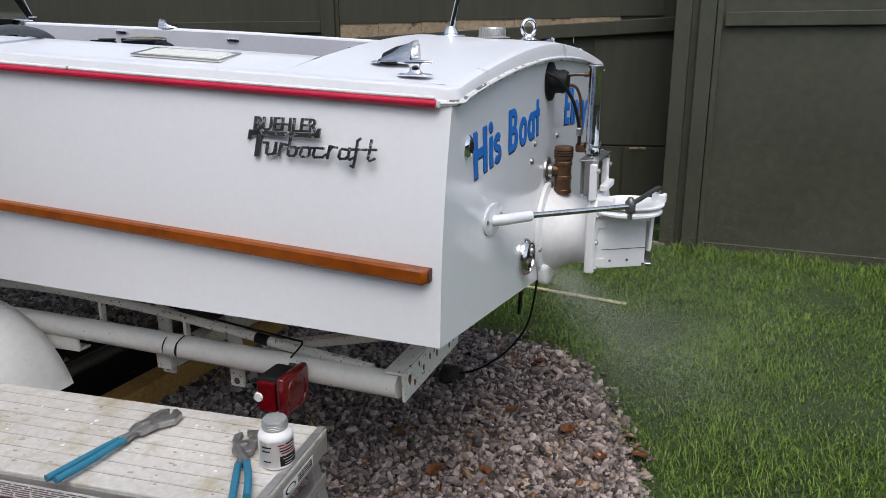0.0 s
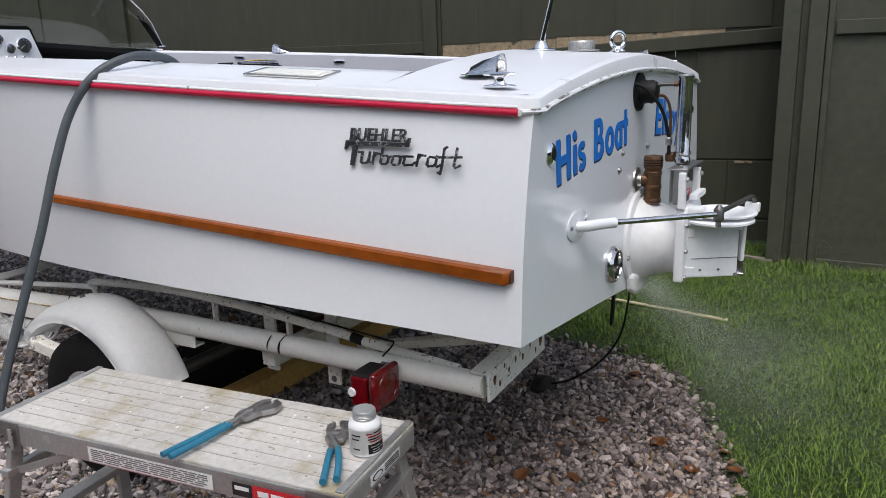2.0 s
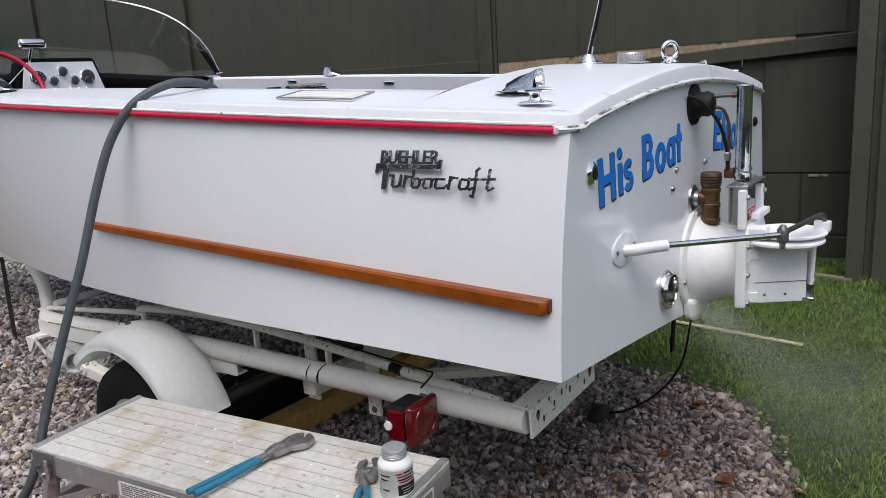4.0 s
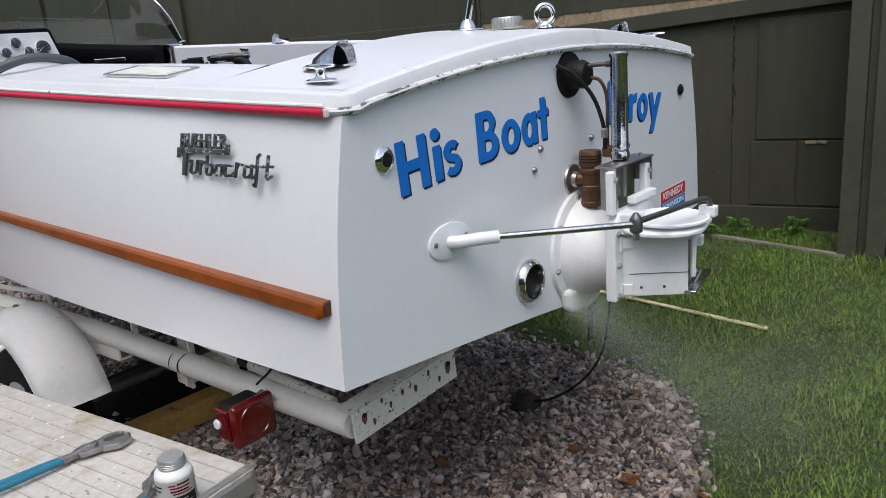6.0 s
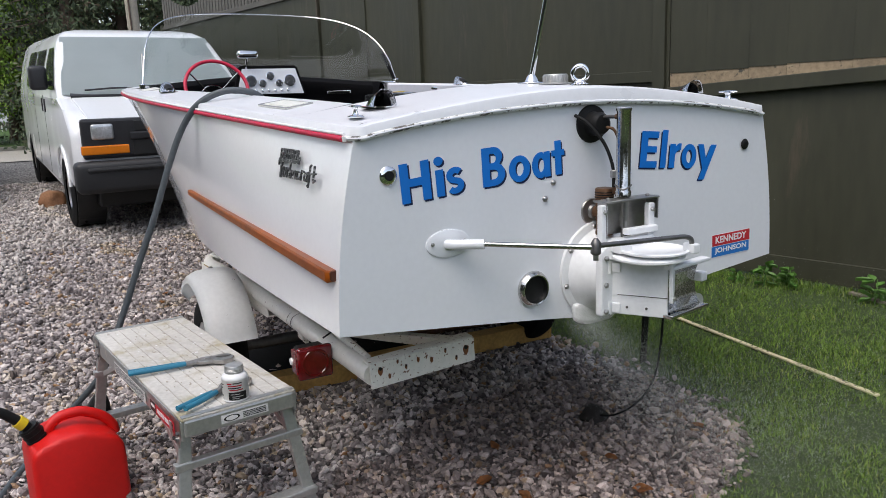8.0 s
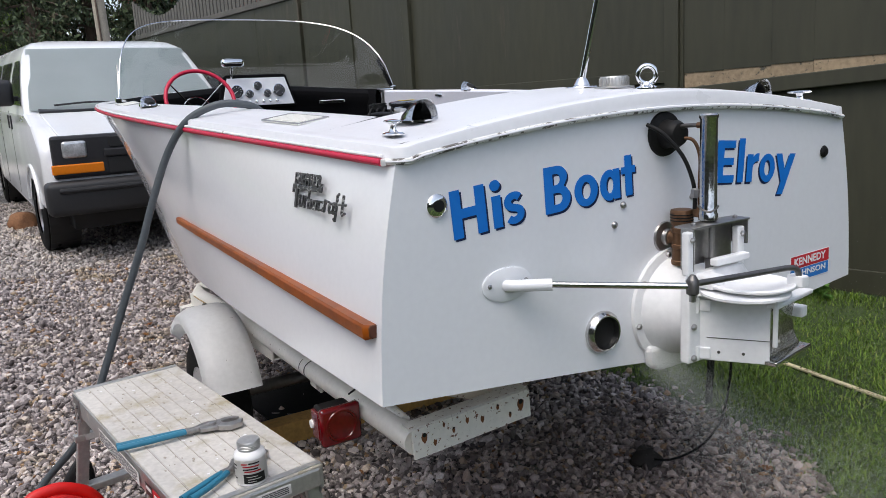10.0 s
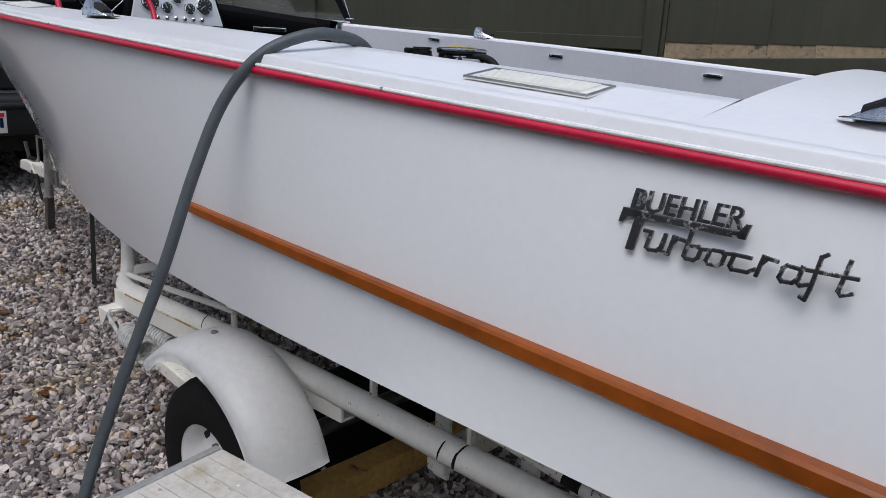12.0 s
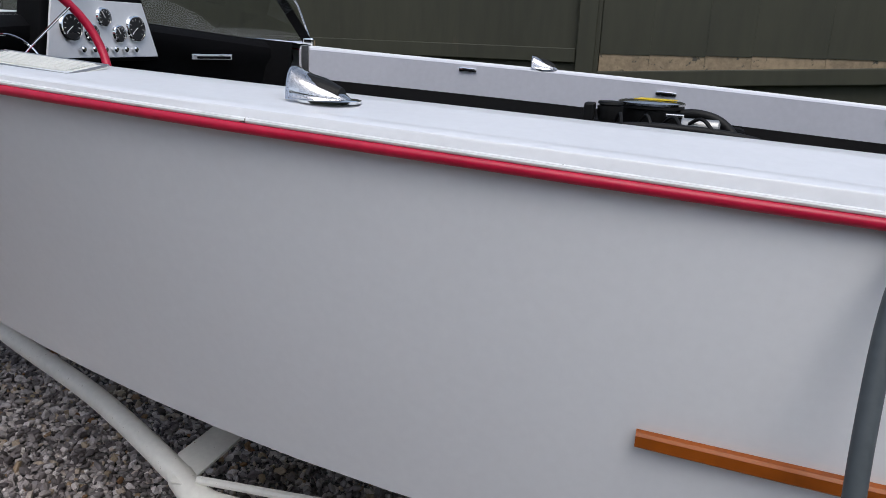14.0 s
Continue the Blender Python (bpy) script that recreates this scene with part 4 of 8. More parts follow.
part("pivot_bridge", box(0.025, 0.13, 0.020, Matrix.Translation((0.198, 0.035, 1.026)), 0.004), JET_WHITE, boat)
part("arm", prism([(-0.022, 0.09), (0.022, 0.09), (0.010, -0.045), (-0.010, -0.045)], 0.012, BUCKET @ Matrix.Translation((0.178, 0.004, 0.004)) @ AFT, 0.003), JET_WHITE, boat)
part("arm_bolt", lathe([(0.007, 0), (0.007, 0.004), (0.003, 0.006)], 8, BUCKET @ Matrix.Translation((0.190, 0.004, -0.026)) @ AFT), STEEL, boat)
part("handle_tab", box(0.045, 0.028, 0.030, Matrix.Translation((0.360, 0.086, 0.985)), 0.004), JET_WHITE, boat)
# brass tee, its flange and elbow
tee = part("brass_tee", lathe([(0.024, 0.995), (0.0265, 0.998), (0.0265, 1.104), (0.030, 1.107), (0.031, 1.112), (0.031, 1.142), (0.029, 1.148), (0.018, 1.150)], 20, Matrix.Translation((0.056, 0.012, 0))), BRASS, boat, "brown aged brass pipe tee", smooth=True, angle=30)
for zc, rc in ((1.000, 0.0295), (1.046, 0.0290), (1.092, 0.0295)):
    part("tee_collar", lathe([(rc - 0.002, -0.007), (rc, -0.005), (rc, 0.005), (rc - 0.002, 0.007)], 20, Matrix.Translation((0.056, 0.012, zc))), BRASS, tee, smooth=True, angle=30)
for q in (1.119, 1.127, 1.135):
    part("cap_groove", lathe([(0.0318, -0.0015), (0.0318, 0.0015)], 20, Matrix.Translation((0.056, 0.012, q))), BLACK_RUBBER, tee)
part("tee_branch", tube([(0.012, 0.000, 1.068), (0.056, 0.010, 1.070)], 0.020, 16, 1), BRASS, tee, smooth=True)
part("pipe_flange", lathe([(0.044, 0), (0.042, 0.006), (0.024, 0.010), (0.022, 0.022), (0.018, 0.024)], 24, on_transom(0.0, 1.067, 0.004)), STEEL, boat, smooth=True)
# rubber boot with its cables
part("cable_boot", lathe([(0.062, 0), (0.060, 0.008), (0.040, 0.012), (0.036, 0.03), (0.038, 0.045), (0.030, 0.06), (0.018, 0.062)], 28, on_transom(-0.002, 1.355, 0.004)), BLACK_RUBBER, boat, "black rubber cable boot", smooth=True)
part("top_pipe", tube([(0.06, 0.000, 1.375), (0.09, 0.002, 1.378), (0.135, 0.008, 1.378)], 0.006, 10), DARK_STEEL, boat, smooth=True)
part("top_nut", lathe([(0.009, -0.010), (0.009, 0.010)], 6, Matrix.Translation((0.125, 0.006, 1.378)) @ AFT), BRASS, boat)
part("cable", tube([(0.012, -0.075, 1.385), (0.05, -0.055, 1.36), (0.085, -0.020, 1.30), (0.10, 0.002, 1.235), (0.105, 0.006, 1.19), (0.105, 0.006, 1.155)], 0.0055, 10), BLACK_RUBBER, boat, smooth=True)
part("return_pipe", tube([(0.06, 0.010, 1.345), (0.085, 0.025, 1.335), (0.10, 0.032, 1.29), (0.102, 0.028, 1.21), (0.105, 0.025, 1.155), (0.12, 0.020, 1.142), (0.14, 0.015, 1.14)], 0.0048, 10), BRASS, boat, smooth=True)
part("pipe_elbow", box(0.03, 0.03, 0.03, Matrix.Translation((0.108, 0.023, 1.145)), 0.006), BRASS, boat)
part("coupling", lathe([(0.010, 0), (0.011, 0.004), (0.011, 0.022), (0.008, 0.026)], 6, Matrix.Translation((0.105, 0.006, 1.185))), STEEL, boat)
# loose bolts on the transom
for y, z in ((-0.192, 1.126), (-0.159, 1.176), (0.112, 1.169)):
    part("bolt", lathe([(0.010, 0), (0.010, 0.003), (0.006, 0.008), (0.002, 0.009)], 12, on_transom(y, z, 0.0042)), STEEL, boat, smooth=True)


# emblem on both topsides
def side_pose(x, z, side=-1, out=0.003):
    """A pose on the topside: local x runs aft (port) or forward (starboard), y up the planking, z outward."""
    half = section(x)[5:]
    y = float(np.interp(z, [a[1] for a in half], [-a[0] for a in half]))
    y2 = float(np.interp(z + 0.05, [a[1] for a in half], [-a[0] for a in half]))
    up = Vector((0, side * (y2 - y), 0.05)).normalized()
    ax = Vector((-side * 1.0, 0, 0.055 * side)).normalized()
    ax = (ax - up * ax.dot(up)).normalized()
    nrm = ax.cross(up)
    m = Matrix((ax, up, nrm)).transposed().to_4x4()
    m.translation = Vector((x, side * y, z)) + nrm * out
    return m


em = side_pose(-0.510, 1.234)
emblem = part("emblem", box(0.190, 0.011, 0.006, em @ Matrix.Translation((0.108, 0.041, 0.003)), 0.0015), EMBLEM_GREY, boat, "weathered cast metal maker's script")
lettering("block_letters", "BUEHLER", 0.176, 0.033, em @ Matrix.Translation((0.020, 0.047, 0)), EMBLEM_GREY, emblem, 0.006, 0.12, bold=0.012)
# the script, letter by letter, as flat strokes: place along the word and height over its foot, in half-millimetre steps
SCRIPT = {
    "u": [[(128, 46), (148, 46), (140, 5), (150, 0), (172, 2), (182, 12), (190, 46)], [(190, 46), (184, 5), (198, 2)]],
    "r": [[(206, 0), (215, 46)], [(212, 28), (226, 44), (246, 42)]],
    "b": [[(262, 72), (251, 6), (259, 0), (280, 0), (290, 8), (295, 28), (286, 35), (262, 32)]],
    "o": [[(294, 30), (320, 34), (314, 8), (322, 0), (346, 0), (356, 8), (360, 28), (352, 36), (322, 35)]],
    "c": [[(358, 33), (384, 36), (426, 36)], [(384, 34), (377, 8), (385, 0), (424, 2), (440, 12)]],
    "r ": [[(447, 0), (457, 46)], [(454, 28), (468, 44), (490, 42)]],
    "a": [[(548, 36), (516, 38), (507, 30), (502, 8), (510, 0), (534, 2), (547, 14)], [(552, 42), (545, 6), (554, 0), (570, 6)]],
    "f": [[(600, 80), (588, 72), (578, 0), (571, -28), (560, -24)], [(560, 38), (608, 40)]],
    "t": [[(652, 76), (639, 8), (647, 0), (668, 8)], [(618, 40), (674, 42)]],
}
for letter, strokes in SCRIPT.items():
    bm = bmesh.new()
    for line in strokes:
        pts = [em @ Vector(((x - 35) * 0.00055, -0.009 + h * 0.00060, 0.003)) for x, h in line]
        for a, b in zip(pts, pts[1:]):
            d = (b - a).normalized() * 0.0028
            span(a - d, b + d, 0.0060, 0.006, 0.0012, bm, em.to_3x3() @ Vector((0, 0, 1)))
    part("script_letter", bm, EMBLEM_GREY, emblem)
part("tall_letter", prism([(0.024, -0.016), (0.038, -0.016), (0.047, 0.046), (0.032, 0.046)], 0.006, em @ Matrix.Translation((0.0, 0, 0)), 0.001), EMBLEM_GREY, emblem)
part("tall_letter", prism([(0.004, 0.024), (0.010, 0.024), (0.015, 0.036), (0.06, 0.036), (0.06, 0.048), (0.008, 0.048)], 0.006, em, 0.001), EMBLEM_GREY, emblem)
part("underline_tail", prism([(0.186, 0.036), (0.202, 0.036), (0.207, 0.058), (0.200, 0.058)], 0.006, em), EMBLEM_GREY, emblem)


# deck fittings
def deck_point(x, y):
    ys = SHEER_Y(x)
    if COCKPIT_FORE < x < COCKPIT_AFT:
        t = max(0, (ys - EDGE - abs(y)) / 0.19)
        return SHEER_Z(x) + lift(x) + (inner_lift(x) - lift(x)) * min(1, t)
    return deck_z(x, y)


def cleat(x, y):
    c = part("cleat", lathe([(0.040, 0), (0.042, 0.003), (0.036, 0.007), (0.018, 0.009), (0.013, 0.014), (0.011, 0.026), (0.016, 0.034)], 24, Matrix.Translation((x, y, deck_point(x, y))) @ pose(0, 0, 0, 0, 0, -4) @ Matrix.Diagonal((1.12, 0.5, 0.8, 1))), CHROME, boat, "chrome mooring cleat", smooth=True)
    part("horn", lathe([(0.002, -0.050), (0.007, -0.044), (0.010, -0.02), (0.011, 0.0), (0.010, 0.02), (0.007, 0.044), (0.002, 0.050)], 14, Matrix.Translation((x, y, deck_point(x, y) + 0.031)) @ pose(0, 0, 0, 0, 90, -4) @ Matrix.Diagonal((0.5, 0.9, 0.95, 1))), CHROME, c, smooth=True)


def cowl(x, y, length=0.135, turn=0, flip=1):
    """A chrome clam-shell vent, open at one end."""
    z = deck_point(x, y)
    m = Matrix.Translation((x, y, z)) @ pose(0, 0, 0, 0, 0, turn)
    base = part("deck_vent", lathe([(0.05, 0), (0.05, 0.004), (0.044, 0.006)], 28, m @ Matrix.Translation((-flip * length * 0.06, 0, 0)) @ Matrix.Diagonal((length / 0.088, 0.94, 1, 1))), CHROME, boat, "chrome clam-shell deck vent", smooth=True)
    rows = []
    n = 14
    for i in range(n + 1):
        u = i / n
        wide, tall = math.sin(math.pi / 2 * min(1, u * 1.05)) ** 0.62, u ** 0.86
        row = []
        for k in range(17):
            a = math.pi * k / 16
            c = math.copysign(abs(math.cos(a)) ** 0.62, math.cos(a))
            row.append(m @ Vector((flip * (-length * 0.50 + length * u * (0.98 + 0.04 * math.sin(a))), 0.041 * wide * c * (1 - 0.18 * math.sin(a) * tall), 0.004 + 0.052 * tall * math.sin(a) ** 0.9)))
        rows.append(row)
    bm = loft(rows)
    bmesh.ops.solidify(bm, geom=bm.faces[:], thickness=0.003)
    part("shell", bm, CHROME, base, smooth=True, angle=70)
    rows = [[m @ Vector((flip * (-length * 0.50 + length * u * 0.9), 0.038 * w * c, 0.005 + 0.043 * w * s2)) for c, s2 in ((math.cos(a), math.sin(a)) for a in (math.pi * k / 10 for k in range(11)))] for u, w in ((0.2, 0.45), (0.55, 0.8), (0.85, 0.95))]
    bm = loft(rows)
    bm.verts.ensure_lookup_table()
    bm.faces.new([bm.verts[i] for i in range(11)])
    part("throat", bm, BLACK_RUBBER, base)


for s in (-1, 1):
    cleat(-0.112, s * 0.780)
    cowl(-0.216, s * 0.664, 0.104, -s * 6)
    cowl(-2.316, s * 0.908, 0.104, 0, -1)


def grille(x, y, lx=0.27, ly=0.115):
    """A flat louvred vent with a bright frame."""
    z = deck_point(x, y) + 0.001
    slope = math.degrees(math.atan2(SHEER_Z(x - 0.1) - SHEER_Z(x + 0.1), 0.2))
    yaw = math.degrees(math.atan2(SHEER_Y(x + 0.1) - SHEER_Y(x - 0.1), 0.2)) * (1 if y > 0 else -1)
    m = Matrix.Translation((x, y, z)) @ pose(0, 0, 0, 8 if y < 0 else -8, slope, yaw)
    f = part("deck_grille", box(lx, ly, 0.004, m @ Matrix.Translation((0, 0, 0.001)), 0.001), CREAM_PAINT, boat, "cream louvred deck vent in a chrome frame")
    for sx, sy, px, py in ((lx, 0.006, 0, ly / 2 - 0.003), (lx, 0.006, 0, -ly / 2 + 0.003), (0.006, ly - 0.013, lx / 2 - 0.003, 0), (0.006, ly - 0.013, -lx / 2 + 0.003, 0)):
        part("frame", box(sx, sy, 0.006, m @ Matrix.Translation((px, py, 0.003)), 0.002), STEEL, f)
    for k in range(8):
        part("louvre", box(lx - 0.05, 0.006, 0.004, m @ Matrix.Translation((0, -ly / 2 + 0.023 + k * 0.0098, 0.0045)), 0.001), CREAM_PAINT, f)


grille(-0.775, -0.775, 0.27, 0.105)
grille(-2.94, -0.905, 0.27, 0.105)
# fuel cap, antenna, lifting ring
cap = part("fuel_cap", lathe([(0.058, 0), (0.058, 0.004), (0.042, 0.006), (0.042, 0.030), (0.039, 0.034), (0.0, 0.035)], 32, Matrix.Translation((-0.195, 0.008, deck_z(-0.195, 0)))), ALU_WORN, boat, "grey ribbed fuel cap", smooth=True)
for k in range(28):
    a = 2 * math.pi * k / 28
    part("rib", box(0.003, 0.004, 0.024, Matrix.Translation((-0.195 + 0.0425 * math.cos(a), 0.008 + 0.0425 * math.sin(a), deck_z(-0.195, 0) + 0.018)) @ pose(0, 0, 0, 0, 0, math.degrees(a))), ALU_WORN, cap)
az = deck_z(-0.342, 0)
part("antenna_base", lathe([(0.052, 0), (0.050, 0.003), (0.026, 0.008), (0.020, 0.02), (0.013, 0.03)], 24, Matrix.Translation((-0.342, 0.014, az))), CHROME, boat, smooth=True)
part("light_pole", tube([(-0.342, 0.014, az + 0.02), (-0.280, 0.038, az + 0.30), (-0.165, 0.082, az + 0.85)], (0.0105, 0.008), 14, 4), CHROME, boat, "chrome stern light pole", smooth=True)
rz = deck_z(-0.075, 0)
ring = part("lifting_ring", lathe([(0.040, -0.004), (0.040, 0.002), (0.024, 0.006), (0.016, 0.012), (0.014, 0.018)], 24, Matrix.Translation((-0.075, 0.018, rz))), CHROME, boat, "chrome lifting ring", smooth=True)
part("eye", tube([(-0.075 + 0.0155 * math.cos(a), 0.018 + 0.0195 * math.cos(a), rz + 0.038 + 0.025 * math.sin(a)) for a in np.linspace(0, 2 * math.pi, 25)], 0.0072, 12, 1), CHROME, ring, smooth=True)
# bright fairleads on the coaming
for x, up in ((-2.62, 0.012), (-1.855, 0.016), (-1.115, 0.030)):
    for s in (-1, 1):
        y, z = s * (inner_y(x, s) - 0.016), SHEER_Z(x) + up
        h = part("rod_clip", box(0.075, 0.010, 0.018, Matrix.Translation((x, y, z)) @ pose(0, 0, 0, 0, 3.5, 0), 0.005), CHROME, boat, "small chrome clip", smooth=True)
        part("clip_slot", box(0.042, 0.012, 0.0075, Matrix.Translation((x, y - s * 0.001, z)) @ pose(0, 0, 0, 0, 3.5, 0), 0.002), BLACK_RUBBER, h)
        for d in (-0.031, 0.031):
            part("screw", lathe([(0.0035, 0), (0.0035, 0.002), (0.0015, 0.003)], 8, Matrix.Translation((x + d, y - s * 0.005, z - 0.061 * d)) @ pose(0, 0, 0, 90 * s, 0, 0)), DARK_STEEL, h)
part("coaming_end", box(0.034, 0.012, 0.135, Matrix.Translation((-3.332, inner_y(-3.332) - 0.012, SHEER_Z(-3.332) - 0.036)), 0.003), STEEL, boat, "grey metal strip closing the coaming")

# ---------------------------------------------------------------- cockpit
rows = []
for i in range(17):
    x = -3.72 + (3.72 - 0.46) * i / 16
    rows.append([(x, -inner_y(x, -1) + 0.02, SHEER_Z(x) - coaming_depth(x) + 0.004), (x, -0.55, 0.98), (x, 0.55, 0.98), (x, inner_y(x) - 0.016, SHEER_Z(x) - coaming_depth(x) + 0.004)])
part("cockpit_liner", loft(rows), BLACK_VINYL, boat, "black cockpit lining")
part("bulkhead", box(0.02, 1.5, 0.42, Matrix.Translation((-0.455, 0, 1.2)), 0.003), BLACK_VINYL, boat)
for s in (-1, 1):
    rows = [[(x, s * (inner_y(min(-3.3, x), s) + 0.05 - 0.02), SHEER_Z(x) + lift(x) + 0.004), (x, s * (inner_y(min(-3.3, x), s) - 0.035), SHEER_Z(x) + lift(x) + 0.012), (x, s * (inner_y(min(-3.3, x), s) - 0.05), SHEER_Z(x) + lift(x) - 0.03), (x, s * (inner_y(min(-3.3, x), s) - 0.05), SHEER_Z(x) - 0.25)] for x in (-3.375, -3.5, -3.62, -3.75)]
    part("side_pad", loft(rows), BLACK_VINYL, boat, "black padded side panel", smooth=True)
    # outboard strip of the side deck up to the windscreen
    rows = [[(x, s * (SHEER_Y(x) - EDGE), SHEER_Z(x) + lift(x)), (x, s * (SHEER_Y(x) - 0.09), SHEER_Z(x) + lift(x) + 0.006), (x, s * (SHEER_Y(x) - 0.16), SHEER_Z(x) + lift(x) + 0.008)] for x in (-3.36, -3.5, -3.65, -3.75)]
    part("side_deck", loft(rows), DECK_WHITE, boat, smooth=True)
# dash: padded roll right across, white gauge panel in its brow
rows = []
for i in range(15):
    y = -0.86 + 1.72 * i / 14
    back = 0.30 * (abs(y) / 0.86) ** 3
    low = 0.075 * (abs(y) / 0.86) ** 1.7
    rows.append([(x + back, y, z - low) for x, z in ((-3.90, 1.655), (-3.81, 1.672), (-3.745, 1.665), (-3.705, 1.635), (-3.70, 1.60), (-3.725, 1.56), (-3.76, 1.40))])
part("dash_roll", loft(rows), BLACK_VINYL, boat, "black padded dash", smooth=True)
pocket = part("dash_pocket", span((-3.632, 0.48, 1.530), (-3.560, 0.645, 1.530), 0.012, 0.024, 0.003), CHROME, boat, "chrome rim of a dash pocket")
part("pocket_slot", span((-3.618, 0.50, 1.528), (-3.556, 0.63, 1.528), 0.010, 0.010, 0.002), BLACK_VINYL, pocket)
part("dash_brow", prism([(-0.275, -0.02), (0.275, -0.02), (0.222, 0.185), (0.20, 0.200), (-0.20, 0.200), (-0.222, 0.185)], 0.10, Matrix.Translation((-3.752, 0.046, 1.532)) @ AFT @ pose(0, 0, 0, -5, 0, 0), 0.006), BLACK_VINYL, boat)
PANEL = Matrix.Translation((-3.645, 0.046, 1.532)) @ AFT @ pose(0, 0, 0, -5, 0, 0)
panel = part("gauge_panel", prism([(-0.252, 0.0), (0.252, 0.0), (0.200, 0.184), (-0.200, 0.184)], 0.008, PANEL, 0.002), DECK_WHITE, boat, "white gauge panel with round dials")
DIAL = material("dial_face", (0.02, 0.02, 0.022), 0.3, vary=0.2)
for x, y, r in ((-0.146, 0.096, 0.043), (0.146, 0.096, 0.043), (-0.062, 0.078, 0.028), (0.062, 0.078, 0.028), (0.0, 0.130, 0.030)):
    g = part("gauge", lathe([(r, 0), (r + 0.003, 0.006), (r, 0.012), (r - 0.004, 0.013), (r - 0.006, 0.008)], 28, PANEL @ Matrix.Translation((x, y, 0.008)), cap=True), CHROME, panel, "chrome ringed black gauge", smooth=True)
    part("dial", lathe([(r - 0.005, 0.010), (r - 0.005, 0.0112)], 24, PANEL @ Matrix.Translation((x, y, 0.008))), DIAL, g)
    for k in range(9):
        a = math.radians(-40 + 260 * k / 8)
        part("tick", box(r * 0.16, 0.002, 0.0006, PANEL @ Matrix.Translation((x + r * 0.68 * math.cos(a), y + r * 0.68 * math.sin(a), 0.0196)) @ pose(0, 0, 0, 0, 0, math.degrees(a))), PRINT_WHITE, g)
    part("needle", box(r * 0.75, 0.0025, 0.001, PANEL @ Matrix.Translation((x, y, 0.0205)) @ pose(0, 0, 0, 0, 0, 215 if r > 0.035 else 120) @ Matrix.Translation((r * 0.3, 0, 0))), PRINT_WHITE, g)
for k in range(6):
    part("knob", lathe([(0.006, 0), (0.010, 0.008), (0.010, 0.016), (0.006, 0.020)], 12, PANEL @ Matrix.Translation((-0.115 + 0.048 * k, 0.026, 0.008))), CHROME, panel, smooth=True)
# steering wheel
wh = Matrix.Translation((-3.46, -0.388, 1.580)) @ pose(0, 0, 0, 0, 62, 0)
wheel = part("steering_wheel", tube([wh @ Vector((0.212 * math.cos(a), 0.212 * math.sin(a), 0)) for a in np.linspace(0, 2 * math.pi, 41)], 0.0125, 12, 1), RED_VINYL, boat, "red steering wheel", smooth=True)
hub = part("hub", lathe([(0.02, -0.16), (0.030, -0.14), (0.034, -0.12), (0.014, -0.105)], 20, wh), CHROME, wheel, smooth=True)
part("horn_ring", tube([wh @ Vector((0.085 * math.cos(a), 0.085 * math.sin(a), -0.110)) for a in np.linspace(0, 2 * math.pi, 31)], 0.004, 8, 1), CHROME, hub, smooth=True)
for a in (0.0, 2.2, 4.08):
    part("spoke", span(wh @ Vector((0.03 * math.cos(a), 0.03 * math.sin(a), -0.125)), wh @ Vector((0.206 * math.cos(a), 0.206 * math.sin(a), 0)), 0.014, 0.005, 0.002), CHROME, wheel)
# black seat back near the wheel, seen over the port deck
part("seat_back", box(0.14, 0.5, 0.24, Matrix.Translation((-2.95, -0.42, 1.34)) @ pose(0, 0, 0, 0, -12, 0), 0.05, None, 4), BLACK_VINYL, boat, "black vinyl seat", smooth=True, angle=60)
part("seat_back", box(0.14, 0.5, 0.24, Matrix.Translation((-2.95, 0.36, 1.30)) @ pose(0, 0, 0, 0, -12, 0), 0.05, None, 4), BLACK_VINYL, boat, "black vinyl seat", smooth=True, angle=60)
# engine: block, air cleaner, hoses
eng = part("engine", box(0.66, 0.40, 0.28, Matrix.Translation((-1.80, 0.16, 1.22)), 0.03), DARK_STEEL, boat, "dark inboard engine")
for y in (0.03, 0.36):
    part("rocker_cover", box(0.46, 0.11, 0.07, Matrix.Translation((-1.82, y, 1.385)), 0.02), BLACK_VINYL, eng)
part("air_cleaner", lathe([(0.070, 1.42), (0.086, 1.44), (0.086, 1.472), (0.093, 1.475), (0.093, 1.483)], 28, Matrix.Translation((-1.862, 0.225, 0))), BLACK_RUBBER, eng, smooth=True)
part("cleaner_lid", lathe([(0.095, 1.484), (0.095, 1.490), (0.085, 1.494), (0.02, 1.498)], 28, Matrix.Translation((-1.862, 0.225, 0))), BRIGHT_STEEL, eng, "bright air cleaner lid", smooth=True)
part("lid_mark", prism([(-0.06, -0.03), (0.05, -0.04), (0.06, 0.0), (-0.04, 0.02)], 0.002, Matrix.Translation((-1.85, 0.225, 1.498))), YELLOW_PLASTIC, eng)
part("solenoid", box(0.03, 0.04, 0.05, Matrix.Translation((-2.02, 0.11, 1.462)), 0.006), BLACK_RUBBER, eng)
part("cleaner_clip", box(0.05, 0.02, 0.012, Matrix.Translation((-1.79, 0.135, 1.462)), 0.003), BRIGHT_STEEL, eng)
part("coil", lathe([(0.02, -0.05), (0.022, -0.045), (0.022, 0.045), (0.012, 0.05)], 14, Matrix.Translation((-1.72, 0.10, 1.44)) @ AFT), ALU_WORN, eng, smooth=True)
part("breather_cap", lathe([(0.03, 1.42), (0.036, 1.445), (0.036, 1.462), (0.030, 1.463), (0.030, 1.466), (0.036, 1.467), (0.034, 1.474)], 18, Matrix.Translation((-1.965, 0.12, 0.018))), BLACK_RUBBER, eng, smooth=True)
